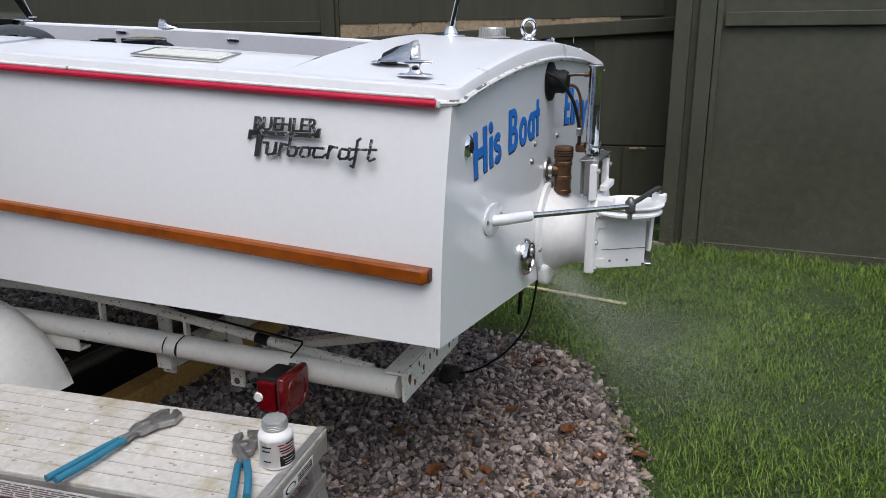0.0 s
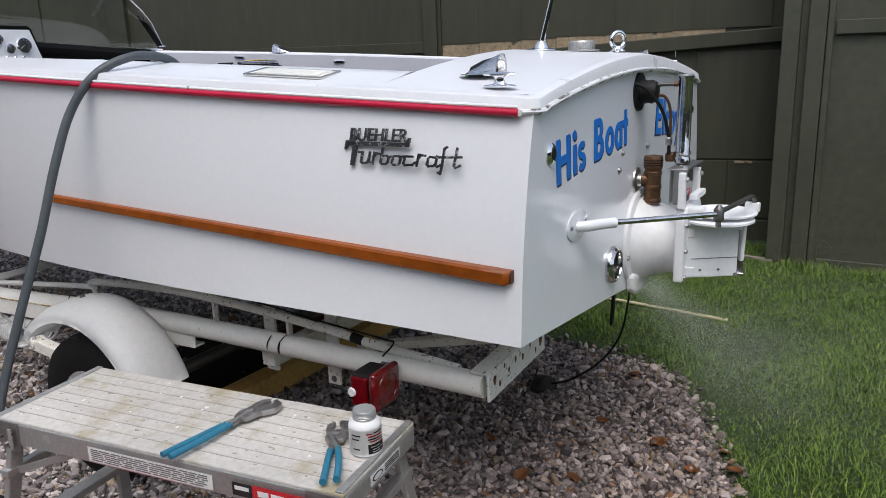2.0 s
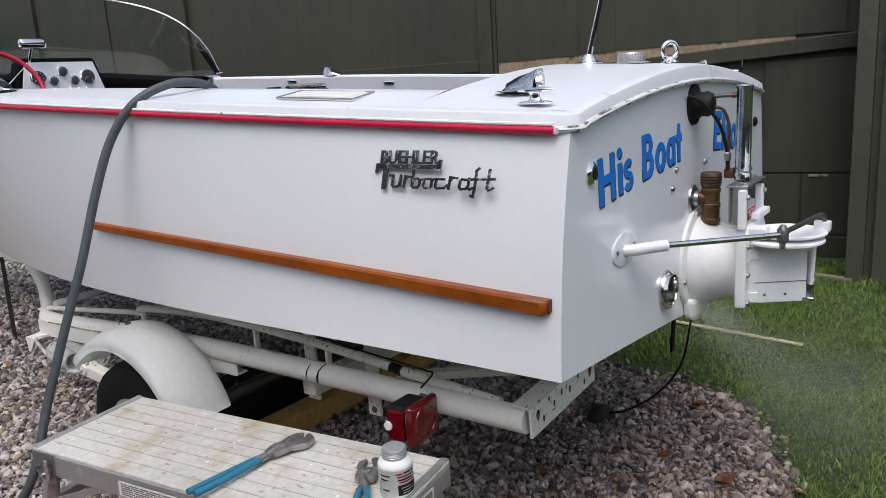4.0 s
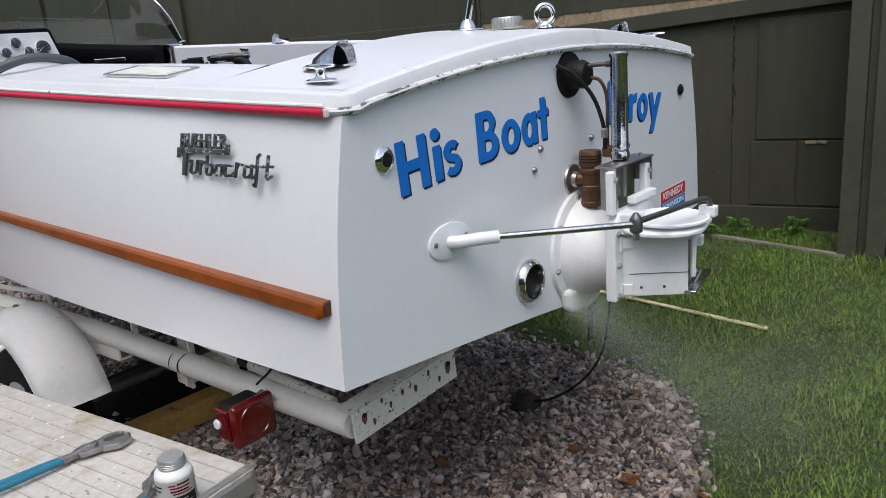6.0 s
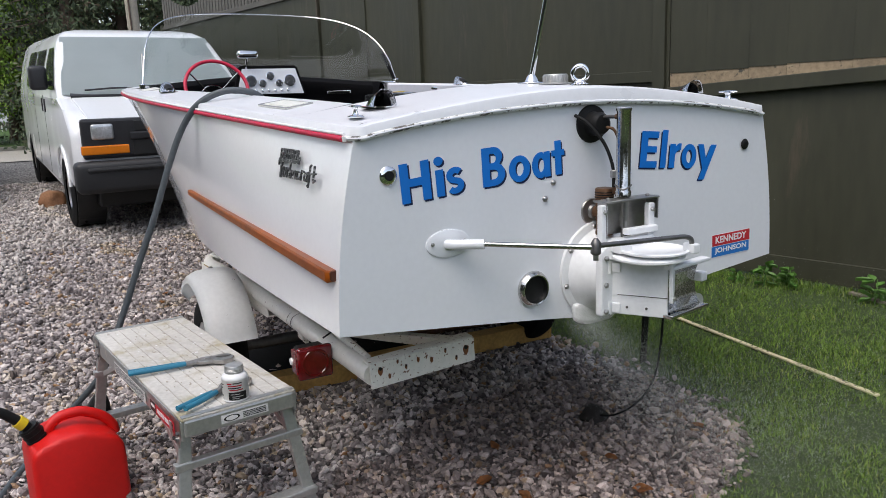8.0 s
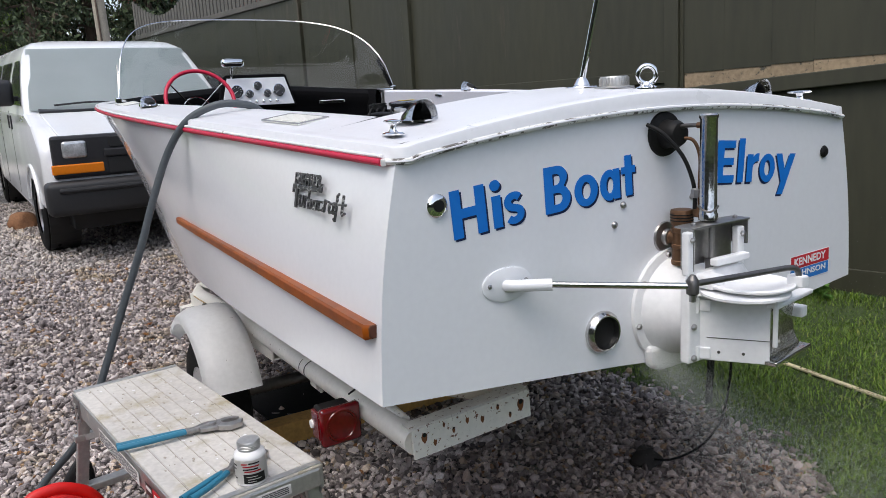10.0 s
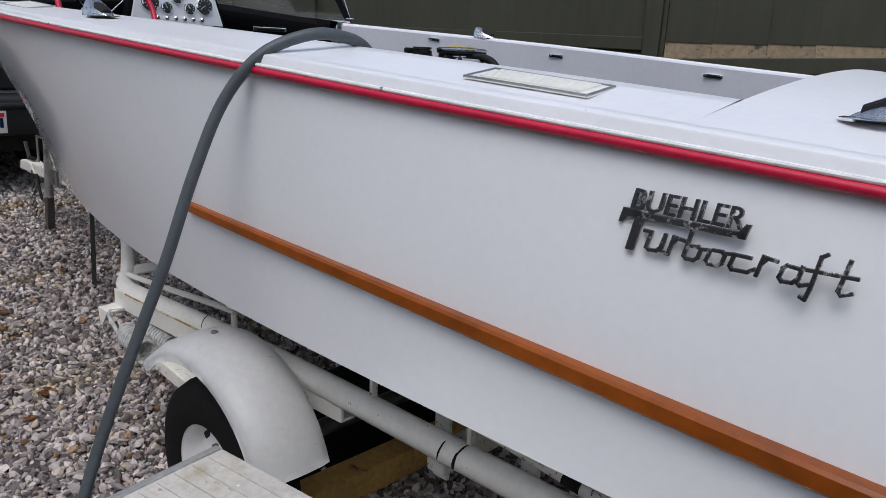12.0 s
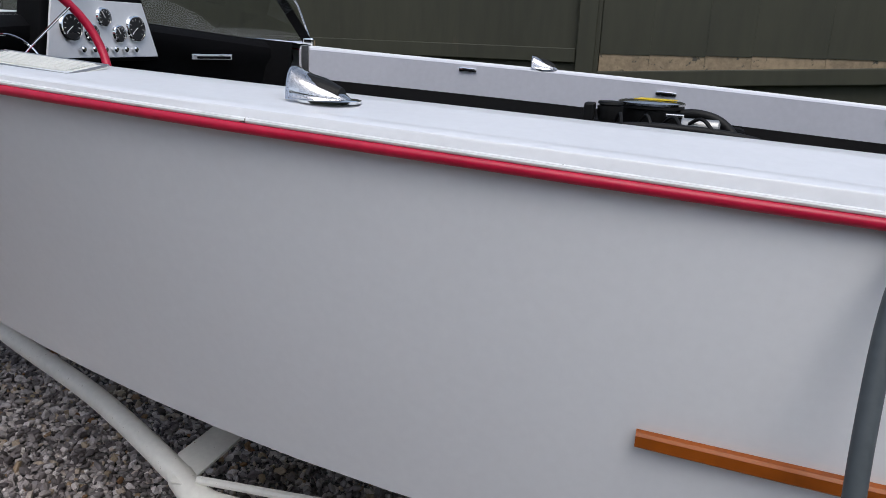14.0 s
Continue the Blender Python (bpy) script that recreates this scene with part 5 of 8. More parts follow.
part("engine_hose", tube([(-1.78, 0.20, 1.462), (-1.73, 0.19, 1.466), (-1.67, 0.18, 1.45), (-1.62, 0.17, 1.40), (-1.58, 0.16, 1.32)], 0.014, 12), BLACK_RUBBER, eng, smooth=True)
part("engine_pipe", tube([(-2.05, 0.06, 1.42), (-1.8, 0.04, 1.438), (-1.55, 0.05, 1.41), (-1.35, 0.08, 1.3)], 0.012, 10), BLACK_RUBBER, eng, smooth=True)
for k in range(4):
    part("ignition_lead", tube([(-1.95 + 0.06 * k, 0.10, 1.43), (-1.93 + 0.07 * k, 0.06, 1.465), (-1.92 + 0.08 * k, 0.03, 1.43)], 0.005, 6), BLACK_RUBBER, eng, smooth=True)

# ---------------------------------------------------------------- windscreen
TOPS, BOTS = [], []
for i in range(33):
    u = -1 + 2 * i / 32
    a = u * math.pi / 2
    w = math.copysign(abs(math.sin(a)) ** 0.85, u)
    xb = -3.36 - 0.78 * math.cos(a) ** 0.9
    yb = 0.916 * w + 0.029
    h = 0.495 * (1 - abs(u) ** 3.4) ** 0.70
    lean = 0.30
    BOTS.append(Vector((xb, yb, 1.592 + 0.05 * (1 - w * w))))
    TOPS.append(Vector((xb + lean * h, (yb - 0.029) * (1 - 0.09 * h / 0.5) + 0.029, 1.592 + 0.05 * (1 - w * w) + h)))
TOPS[0], TOPS[-1] = BOTS[0] + Vector((0, 0, 0.004)), BOTS[-1] + Vector((0, 0, 0.004))
bm = loft([[b + (t - b) * k / 6 for k in range(7)] for b, t in zip(BOTS, TOPS)])
bmesh.ops.solidify(bm, geom=bm.faces[:], thickness=0.005)
ws = part("windscreen", bm, SCREEN_GLASS, boat, "curved clear windscreen in a bright frame", smooth=True)
ws.visible_shadow = False
part("screen_frame", tube(TOPS, 0.0036, 8, 1), CHROME, ws, smooth=True)
part("screen_base", tube(BOTS, 0.010, 8, 1), CHROME, ws, smooth=True)
for k in (1, -2):
    b, t = BOTS[k], TOPS[k]
    s = 1 if b.y > 0 else -1
    part("screen_bracket", span(Vector((-3.372, s * 0.912 + 0.029, 1.595)), Vector((-3.512, s * 0.876 + 0.029, 1.812)), 0.008, 0.020 if s < 0 else 0.042, 0.003, None, (1, 0, 0.6)), STEEL if s < 0 else BLACK_VINYL, ws)
    part("screen_foot", box(0.05, 0.03, 0.05, Matrix.Translation((-3.37, s * 0.916 + 0.029, 1.592)), 0.008), CHROME, ws)
mir = part("mirror", box(0.03, 0.155, 0.055, Matrix.Translation((-3.60, -0.12, 1.815)) @ pose(0, 0, 0, 0, 0, 6), 0.022, None, 4), CHROME, boat, "chrome rear-view mirror", smooth=True, angle=60)
part("mirror_stem", tube([(-3.62, -0.12, 1.79), (-3.66, -0.12, 1.74), (-3.70, -0.12, 1.66)], 0.008, 10), CHROME, mir, smooth=True)

# grey scuffs on the rounded edge of the port deck, near the stern
rnd = random.Random(17)
bm = bmesh.new()
for k in range(26):
    x = rnd.gauss(-0.45, 0.14)
    dz = rnd.uniform(0.22, 0.55) if rnd.random() < 0.6 else rnd.uniform(0.22, 0.9)
    dy = 0.0045 - 0.008 * (dz - 0.24) / 0.62
    w, h = rnd.uniform(0.002, 0.010), rnd.uniform(0.0003, 0.0009)
    y, z = -SHEER_Y(x) - dy, SHEER_Z(x) + dz * lift(x)
    ring = [(w * rnd.uniform(0.7, 1.2) * math.cos(a), h * rnd.uniform(0.6, 1.4) * math.sin(a)) for a in (0.2, 1.1, 2.2, 3.3, 4.2, 5.3)]
    prism(ring, 0.0006, Matrix.Translation((x, y + 0.0003, z)) @ pose(0, 0, 0, 78, 0, 0) @ pose(0, 0, 0, 0, 0, rnd.uniform(-12, 6)), 0, bm)
tagged(part("scuff", bm, material("scuff_grey", (0.42, 0.415, 0.41), 0.7, vary=0.3, scale=30), boat), "grey scuff marks", kind="stuff")


# ---------------------------------------------------------------- trailer
def build_trailer():
    t = thing("boat_trailer", "white painted steel boat trailer with rust spots", "trailer", pose(0, 0, 0))
    for s in (-1, 1):
        part("side_tube", tube([(-0.19, s * 0.735, 0.588), (-0.9, s * 0.735, 0.583), (-1.5, s * 0.728, 0.574), (-1.9, s * 0.714, 0.555), (-2.3, s * 0.708, 0.532), (-2.68, s * 0.706, 0.511), (-2.79, s * 0.686, 0.508), (-2.88, s * 0.635, 0.512)], 0.036, 18), TRAILER_CLEAN, t, smooth=True)
        for x, a0, w in ((-0.985, 30, 0.006), (-0.940, 10, 0.010), (-0.93, 70, 0.006), (-2.05, 40, 0.005)):
            rows = [[(x + d + 0.012 * k / 6, s * (0.735 + 0.0368 * math.cos(math.radians(a0 - 60 + 15 * k))), 0.584 + 0.0368 * math.sin(math.radians(a0 - 60 + 15 * k))) for d in (0, w * (0.4 + 0.6 * math.sin(0.5 * k)))] for k in range(7)]
            part("scrape", loft(rows), BLACK_RUBBER, t, "dark scrape through the paint")
        part("tongue_arm", tube([(-2.80, s * 0.678, 0.508), (-2.91, s * 0.618, 0.514), (-3.38, s * 0.405, 0.542), (-3.98, s * 0.180, 0.555), (-4.23, s * 0.040, 0.55)], (0.034, 0.029), 18), TRAILER_CLEAN, t, smooth=True)
        ch = part("side_channel", box(1.40, 0.010, 0.070, Matrix.Translation((-2.06, s * 0.742, 0.510)) @ pose(0, 0, 0, 0, -2.2, 0), 0.003), TRAILER_CLEAN, t)
        part("channel_foot", box(1.40, 0.05, 0.008, Matrix.Translation((-2.06, s * 0.722, 0.476)) @ pose(0, 0, 0, 0, -2.2, 0), 0.002), TRAILER_CLEAN, ch)
        part("rust_seam", tube([(-2.66, s * 0.7472, 0.519), (-2.45, s * 0.7476, 0.527), (-2.2, s * 0.7478, 0.537), (-1.95, s * 0.7478, 0.547)], 0.0032, 6, 4), SEAM_RUST, ch, "yellow-brown rust along the seam", smooth=True)
        hk = part("spring_bracket", box(0.085, 0.066, 0.008, Matrix.Translation((-2.728, s * 0.772, 0.449)) @ pose(0, 0, 0, -s * 3, 0, 0), 0.002), TRAILER_CLEAN, t)
        part("bracket_lip", prism([(-0.043, 0.004), (0.043, 0.004), (-0.016, -0.066), (-0.030, -0.064)], 0.007, Matrix.Translation((-2.728, s * 0.802, 0.448)) @ pose(0, 0, 0, 90, 0, 0), 0.001), TRAILER_CLEAN, hk)
        for y, x0, z0, x1, z1 in ((0.825, -2.485, 0.432, -2.332, 0.408), (0.730, -2.515, 0.412, -2.325, 0.400)):
            pts = []
            for k in range(11 * 14 + 1):
                a, f = 2 * math.pi * k / 14, k / 154
                pts.append((x0 + (x1 - x0) * f - 0.006 * math.sin(a), s * y + 0.037 * math.cos(a), z0 + (z1 - z0) * f + 0.037 * math.sin(a)))
            sp = part("coil_spring", tube(pts, 0.0064, 6, 1), SPRING_GREY, t, "weathered grey coil spring", smooth=True)
            part("spring_hook", tube([(-2.705, s * 0.79, 0.447), (-2.66, s * (y - 0.01), 0.452), (-2.61, s * y, 0.437), (-2.555, s * y, 0.402), (x0 - 0.02, s * (y + 0.02), z0 - 0.034), (x0, s * (y + 0.03), z0 - 0.030)], 0.0075, 8), SPRING_GREY, sp, smooth=True)
            part("spring_hook", tube([(x1, s * (y + 0.03), z1 - 0.028), (x1 + 0.035, s * (y + 0.015), z1 - 0.030), (x1 + 0.066, s * y, z1 - 0.018), (x1 + 0.078, s * (y - 0.012), z1 + 0.006), (x1 + 0.050, s * (y - 0.018), z1 + 0.014)], 0.0075, 8), SPRING_GREY, sp, smooth=True)
        part("swing_arm", span((-2.275, s * 0.80, 0.386), (-1.68, s * 0.77, 0.29), 0.05, 0.05, 0.006), TRAILER_WHITE, t)
        part("arm_eye", lathe([(0.022, -0.03), (0.024, -0.026), (0.024, 0.026), (0.022, 0.03)], 16, Matrix.Translation((-2.265, s * 0.80, 0.388)) @ pose(0, 0, 0, 90, 0, 0)), TRAILER_WHITE, t, smooth=True)
        # conduit above the tube, on short posts
        part("light_conduit", tube([(-0.285, s * 0.716, 0.612), (-0.62, s * 0.718, 0.642)], 0.015, 12, 1), TRAILER_WHITE, t, smooth=True)
        part("light_conduit", tube([(-0.66, s * 0.718, 0.648), (-1.05, s * 0.716, 0.678), (-1.5, s * 0.71, 0.69), (-1.9, s * 0.706, 0.668), (-1.98, s * 0.705, 0.655)], 0.014, 12), TRAILER_WHITE, t, smooth=True)
        part("conduit_joint", tube([(-0.622, s * 0.718, 0.642), (-0.664, s * 0.718, 0.648)], 0.0160, 12, 1), BLACK_RUBBER, t, smooth=True)
        part("bent_strap", tube([(-1.965, s * 0.70, 0.555), (-1.965, s * 0.70, 0.622), (-2.0, s * 0.70, 0.636), (-2.4, s * 0.69, 0.594), (-2.80, s * 0.67, 0.548)], 0.011, 8, 3), TRAILER_CLEAN, t, smooth=True)
        for x, z in ((-1.26, 0.675), (-0.92, 0.655)):
            part("conduit_post", box(0.012, 0.020, z - 0.59, Matrix.Translation((x, s * 0.722, (z + 0.605) / 2)), 0.002), TRAILER_WHITE, t)
        # rear angle bar and its brace
        if s < 0:
            ra = part("rear_bar", box(0.008, 0.39, 0.084, Matrix.Translation((-0.172, s * 0.562, 0.600)) @ pose(0, 0, 0, -s * 3.0, 0, 0), 0.002), TRAILER_WHITE, t, "rusty white angle bar")
            part("bar_flange", box(0.052, 0.39, 0.008, Matrix.Translation((-0.202, s * 0.562, 0.6400)) @ pose(0, 0, 0, -s * 3.0, 0, 0), 0.002), TRAILER_WHITE, ra)
            for y, z, r in ((-0.402, 0.622, 0.0075), (-0.440, 0.598, 0.003), (-0.63, 0.606, 0.003), (-0.585, 0.622, 0.0035), (-0.722, 0.612, 0.006), (-0.690, 0.588, 0.0035), (-0.535, 0.612, 0.004), (-0.482, 0.632, 0.003), (-0.660, 0.630, 0.0025)):
                part("rust_patch", prism([(r * q * math.cos(a), r * q * math.sin(a) - 0.006 * (q > 1.5)) for a, q in ((0.2, 1.5), (1.1, 1.7), (2.2, 1.4), (3.0, 1.6), (4.0, 1.9), (4.7, 3.2), (5.4, 1.9))], 0.0012, Matrix.Translation((-0.1678, y, z)) @ AFT), RUST, ra, "rust stain round a bolt hole")
                if y > -0.535 or y in (-0.63, -0.722):
                    part("bolt_hole", lathe([(r, 0), (r, 0.0016)], 14, Matrix.Translation((-0.1678, y, z)) @ AFT), BLACK_RUBBER, ra)
            part("rear_brace", span((-0.22, s * 0.38, 0.632), (-0.66, s * 0.70, 0.615), 0.040, 0.008, 0.002), TRAILER_WHITE, t)
            part("brace_web", span((-0.225, s * 0.36, 0.60), (-0.67, s * 0.67, 0.60), 0.008, 0.035, 0.002), TRAILER_WHITE, t)
        # bunk brackets
        for x in (-1.05, -0.78):
            c = part("bunk_bracket", box(0.05, 0.012, 0.27, Matrix.Translation((x, s * 0.675, 0.585)), 0.003), TRAILER_WHITE, t)
            part("bracket_bolt", lathe([(0.012, 0), (0.012, 0.008), (0.006, 0.012)], 6, Matrix.Translation((x, s * 0.682, 0.47)) @ pose(0, 0, 0, 90 * s, 0, 0)), DARK_STEEL, c)
        part("bunk", span((-3.0, s * 0.42, 0.665), (-0.35, s * 0.46, 0.705), 0.09, 0.045, 0.008), BLACK_VINYL, t, "dark carpeted bunk board")
        part("gusset", prism([(-2.874, s * 0.686), (-2.825, s * 0.690), (-2.832, s * 0.30), (-2.94, s * 0.30), (-2.938, s * 0.575)][::s], 0.008, Matrix.Translation((0, 0, 0.530)), 0.002), TRAILER_CLEAN, t)
        # wheel and mudguard
        w = part("wheel", lathe([(0.150, -0.070), (0.19, -0.078), (0.240, -0.076), (0.268, -0.062), (0.279, -0.03), (0.281, 0.0), (0.279, 0.03), (0.268, 0.062), (0.240, 0.076), (0.19, 0.078), (0.150, 0.070)], 44, Matrix.Translation((-1.685, s * 0.90, 0.283)) @ pose(0, 0, 0, 90, 0, 0), cap=False), TYRE, t, "black tyre on a white steel rim", smooth=True)
        rim = part("rim", lathe([(0.156, 0.062), (0.153, 0.070), (0.146, 0.066), (0.136, 0.035), (0.115, 0.022), (0.09, 0.030), (0.05, 0.034), (0.045, 0.05), (0.0, 0.052)], 36, Matrix.Translation((-1.685, s * 0.90, 0.283)) @ pose(0, 0, 0, 90 if s < 0 else -90, 0, 0), cap=False), FENDER_WHITE, w, smooth=True)
        for k in range(5):
            a = 2 * math.pi * k / 5 + 0.4
            part("nut", lathe([(0.010, 0), (0.010, 0.012), (0.005, 0.015)], 6, Matrix.Translation((-1.685 + 0.075 * math.cos(a), s * 0.932, 0.283 + 0.075 * math.sin(a))) @ pose(0, 0, 0, 90 if s < 0 else -90, 0, 0)), DARK_STEEL, w)
            a += 0.63
            part("slot", lathe([(0.018, 0), (0.018, 0.004)], 10, Matrix.Translation((-1.685 + 0.112 * math.cos(a), s * 0.9225, 0.283 + 0.112 * math.sin(a))) @ pose(0, 0, 0, 90 if s < 0 else -90, 0, 0)), BLACK_RUBBER, w)
        rows = []
        for k in range(25):
            a = math.radians(152 - 134 * k / 24)
            r = 0.375 + 0.012 * (k / 24) ** 2 + 0.020 * max(0.0, 1 - k / 4)
            row = []
            for y, dr in ((0.800, -0.012), (0.808, 0.0), (0.84, 0.010), (0.90, 0.012), (0.965, 0.006), (1.005, -0.012), (1.018, -0.03), (1.016, -0.05)):
                yy = y if k > 2 else 0.90 + (y - 0.90) * (0.55 + 0.15 * k)
                row.append((-1.70 + (r + dr) * math.cos(a), s * yy, 0.300 + (r + dr) * math.sin(a)))
            rows.append(row)
        bm = loft(rows)
        bmesh.ops.solidify(bm, geom=bm.faces[:], thickness=0.004)
        mg = part("mudguard", bm, FENDER_WHITE, t, "rounded white mudguard", smooth=True, angle=60)
        part("guard_bolt", lathe([(0.010, 0), (0.010, 0.005), (0.006, 0.008)], 10, Matrix.Translation((-1.74, s * 0.90, 0.685))), DARK_STEEL, mg)
        # lamp
        lamp = part("tail_lamp", box(0.075, 0.10, 0.095, Matrix.Translation((-0.510, s * 0.838, 0.572)), 0.010), BLACK_RUBBER, t, "red square tail lamp in a black housing")
        part("lens", box(0.026, 0.128, 0.118, Matrix.Translation((-0.464, s * 0.838, 0.572)), 0.012, None, 3), RED_LENS, lamp, smooth=True, angle=50)
        part("lens_ring", lathe([(0.050, 0), (0.048, 0.003), (0.042, 0.003), (0.040, 0.0)], 28, Matrix.Translation((-0.4512, s * 0.838, 0.572)) @ AFT), RED_LENS, lamp, smooth=True)
        part("side_lens", box(0.055, 0.016, 0.085, Matrix.Translation((-0.512, s * 0.890, 0.568)), 0.004), RED_LENS, lamp)
        part("side_reflector", lathe([(0.014, 0), (0.012, 0.006)], 16, Matrix.Translation((-0.535, s * 0.897, 0.565)) @ pose(0, 0, 0, 90 if s < 0 else -90, 0, 0)), PAPER, lamp)
        part("lamp_stem", span((-0.50, s * 0.79, 0.60), (-0.52, s * 0.735, 0.60), 0.03, 0.02, 0.004), DARK_STEEL, lamp)
        part("wire", tube([(-0.50, s * 0.79, 0.64), (-0.49, s * 0.745, 0.668), (-0.55, s * 0.715, 0.66), (-0.8, s * 0.705, 0.675), (-1.1, s * 0.70, 0.70), (-1.35, s * 0.70, 0.70)], 0.003, 6), BLACK_RUBBER, t, smooth=True)
    part("cross_member", span((-1.05, -0.70, 0.50), (-1.05, 0.70, 0.50), 0.06, 0.06, 0.006), TRAILER_WHITE, t)
    part("axle", tube([(-1.685, -0.84, 0.283), (-1.685, 0.84, 0.283)], 0.028, 14, 1), DARK_STEEL, t, smooth=True)
    part("tongue", span((-4.1, 0, 0.515), (-5.78, 0, 0.49), 0.075, 0.075, 0.008), TRAILER_WHITE, t)
    cp = part("coupler", prism([(-5.92, 0.462), (-5.89, 0.530), (-5.79, 0.545), (-5.68, 0.533), (-5.64, 0.462)], 0.085, Matrix.Translation((0, 0.042, 0)) @ pose(0, 0, 0, 90, 0, 0), 0.008), TRAILER_CLEAN, t, "white pressed-steel coupler")
    part("coupler_grip", box(0.13, 0.035, 0.022, Matrix.Translation((-5.76, -0.01, 0.557)), 0.008), BLACK_RUBBER, cp)
    part("coupler_lever", span((-5.77, -0.02, 0.560), (-5.79, -0.03, 0.675), 0.028, 0.010, 0.003), STEEL, cp)
    top, foot = Vector((-5.296, -0.052, 0.795)), Vector((-5.392, -0.052, 0.085))
    jk = part("jack", tube([top, top.lerp(foot, 0.6)], 0.0275, 18, 1), GALVANISED, t, "galvanised tongue jack", smooth=True)
    part("jack_cap", tube([top + Vector((0.003, 0, 0.022)), top + Vector((0.002, 0, 0.012)), top], (0.020, 0.031), 18, 1), DARK_STEEL, jk, smooth=True)
    part("jack_collar", tube([top.lerp(foot, 0.59), top.lerp(foot, 0.63)], 0.031, 18, 1), GALVANISED, jk, smooth=True)
    part("jack_leg", span(top.lerp(foot, 0.62), foot, 0.050, 0.050, 0.004), DARK_STEEL, jk)
    part("jack_foot", box(0.10, 0.09, 0.012, Matrix.Translation(foot + Vector((0, 0, 0.004))), 0.003), DARK_STEEL, jk)
    part("jack_crank", tube([top + Vector((0.0, -0.02, -0.035)), top + Vector((-0.085, -0.03, -0.035)), top + Vector((-0.105, -0.03, -0.05)), top + Vector((-0.112, -0.03, -0.21))], 0.0085, 8, 4), BRIGHT_STEEL, jk, smooth=True)
    part("jack_plate", box(0.13, 0.014, 0.11, Matrix.Translation((-5.21, -0.048, 0.50)), 0.004), GALVANISED, jk)
    for x in (-5.25, -5.165):
        part("u_bolt", tube([(x, -0.062, 0.56), (x, -0.064, 0.46), (x, 0.0, 0.445), (x, 0.06, 0.46)], 0.008, 8, 3), STEEL, jk, smooth=True)
    part("winch_post", span((-5.33, 0, 0.545), (-5.215, 0, 0.84), 0.06, 0.050, 0.004), TRAILER_WHITE, t)
    part("winch_brace", span((-5.06, 0, 0.525), (-5.16, 0, 0.75), 0.05, 0.034, 0.004), TRAILER_WHITE, t)
    part("tongue_clamp", box(0.05, 0.10, 0.10, Matrix.Translation((-5.02, 0, 0.51)), 0.006), TRAILER_WHITE, t)
    part("winch_strap", span((-4.435, -0.138, 0.52), (-4.155, -0.270, 0.045), 0.022, 0.050, 0.0), BLACK_RUBBER, t)
    for k in range(14):
        f = k / 13
        c = Vector((-5.655 + 0.045 * f, -0.05 - 0.012 * f, 0.47 - 0.31 * f))
        side_on = Vector((0.4, 0.9, 0)) if k % 2 else Vector((0.9, -0.4, 0))
        part("chain_link", tube([c + side_on * 0.011 * math.cos(a) + Vector((0, 0, 0.020 * math.sin(a))) for a in np.linspace(0, 2 * math.pi, 11)], 0.0036, 6, 1), DARK_STEEL, t, smooth=True)
    part("wiring_plug", tube([(-5.58, -0.045, 0.47), (-5.53, -0.05, 0.36), (-5.50, -0.05, 0.30)], 0.010, 8, 3), BLACK_RUBBER, t, smooth=True)
    return t


build_trailer()


# thin near-black sheet laid on the gravel below the trailer
mat_ = thing("black_sheet", "flat near-black sheet on the gravel under the trailer", "mat", pose(0, 0, 0))
part("sheet", box(0.70, 0.98, 0.012, Matrix.Translation((-2.06, -0.16, 0.034)) @ pose(0, 0, 0, 0, 0, 4), 0.005), MATT_BLACK, mat_, smooth=True)
# lumber under the axle
def plank(name, a, b, w, h, mat, label):
    o = thing(name, label, "plank", Matrix.Translation((Vector(a) + Vector(b)) / 2))
    mid = (Vector(a) + Vector(b)) / 2
    part("board", span(Vector(a) - mid, Vector(b) - mid, w, h, 0.004), mat, o)
    return o


plank("timber_plank", (-1.66, -0.86, 0.062), (-1.60, 1.02, 0.066), 0.10, 0.10, LUMBER, "yellow stained timber plank lying under the trailer")
REDWOOD = material("old_red_plank", (0.13, 0.055, 0.03), 0.75, vary=0.3, scale=6, bump=0.1)
plank("timber_plank", (-2.12, 0.15, 0.05), (-2.0, 0.85, 0.05), 0.10, 0.06, REDWOOD, "old reddish plank lying on gravel")
# marked wooden strip on the grass
strip = thing("measuring_strip", "pale yellow wooden strip with dark marks on grass", "wooden strip", pose(0, 0, 0))
part("strip", span((0.05, 1.675, 0.035), (-1.9, 1.925, 0.045), 0.028, 0.010, 0.002), material("pale_strip", (0.52, 0.47, 0.30), 0.7, vary=0.25, scale=8), strip)
rnd = random.Random(8)
for k in range(34):
    u = rnd.random()
    part("mark", box(rnd.uniform(0.005, 0.02), rnd.uniform(0.004, 0.012), 0.0012, Matrix.Translation((0.05 - 1.95 * u, 1.675 + 0.25 * u + rnd.uniform(-0.006, 0.006), 0.0405 + 0.010 * u)) @ pose(0, 0, 0, 0, 0, -7.3)), BARE_WOOD if k % 2 else PRINT_BLACK, strip)
board = thing("edging_board", "weathered grey edging board lying by the fence", "board", pose(0, 0, 0))
part("board", span((-0.95, 3.02, 0.10), (0.12, 2.86, 0.085), 0.04, 0.02, 0.003), material("grey_board", (0.20, 0.18, 0.14), 0.8, vary=0.3, bump=0.1), board)


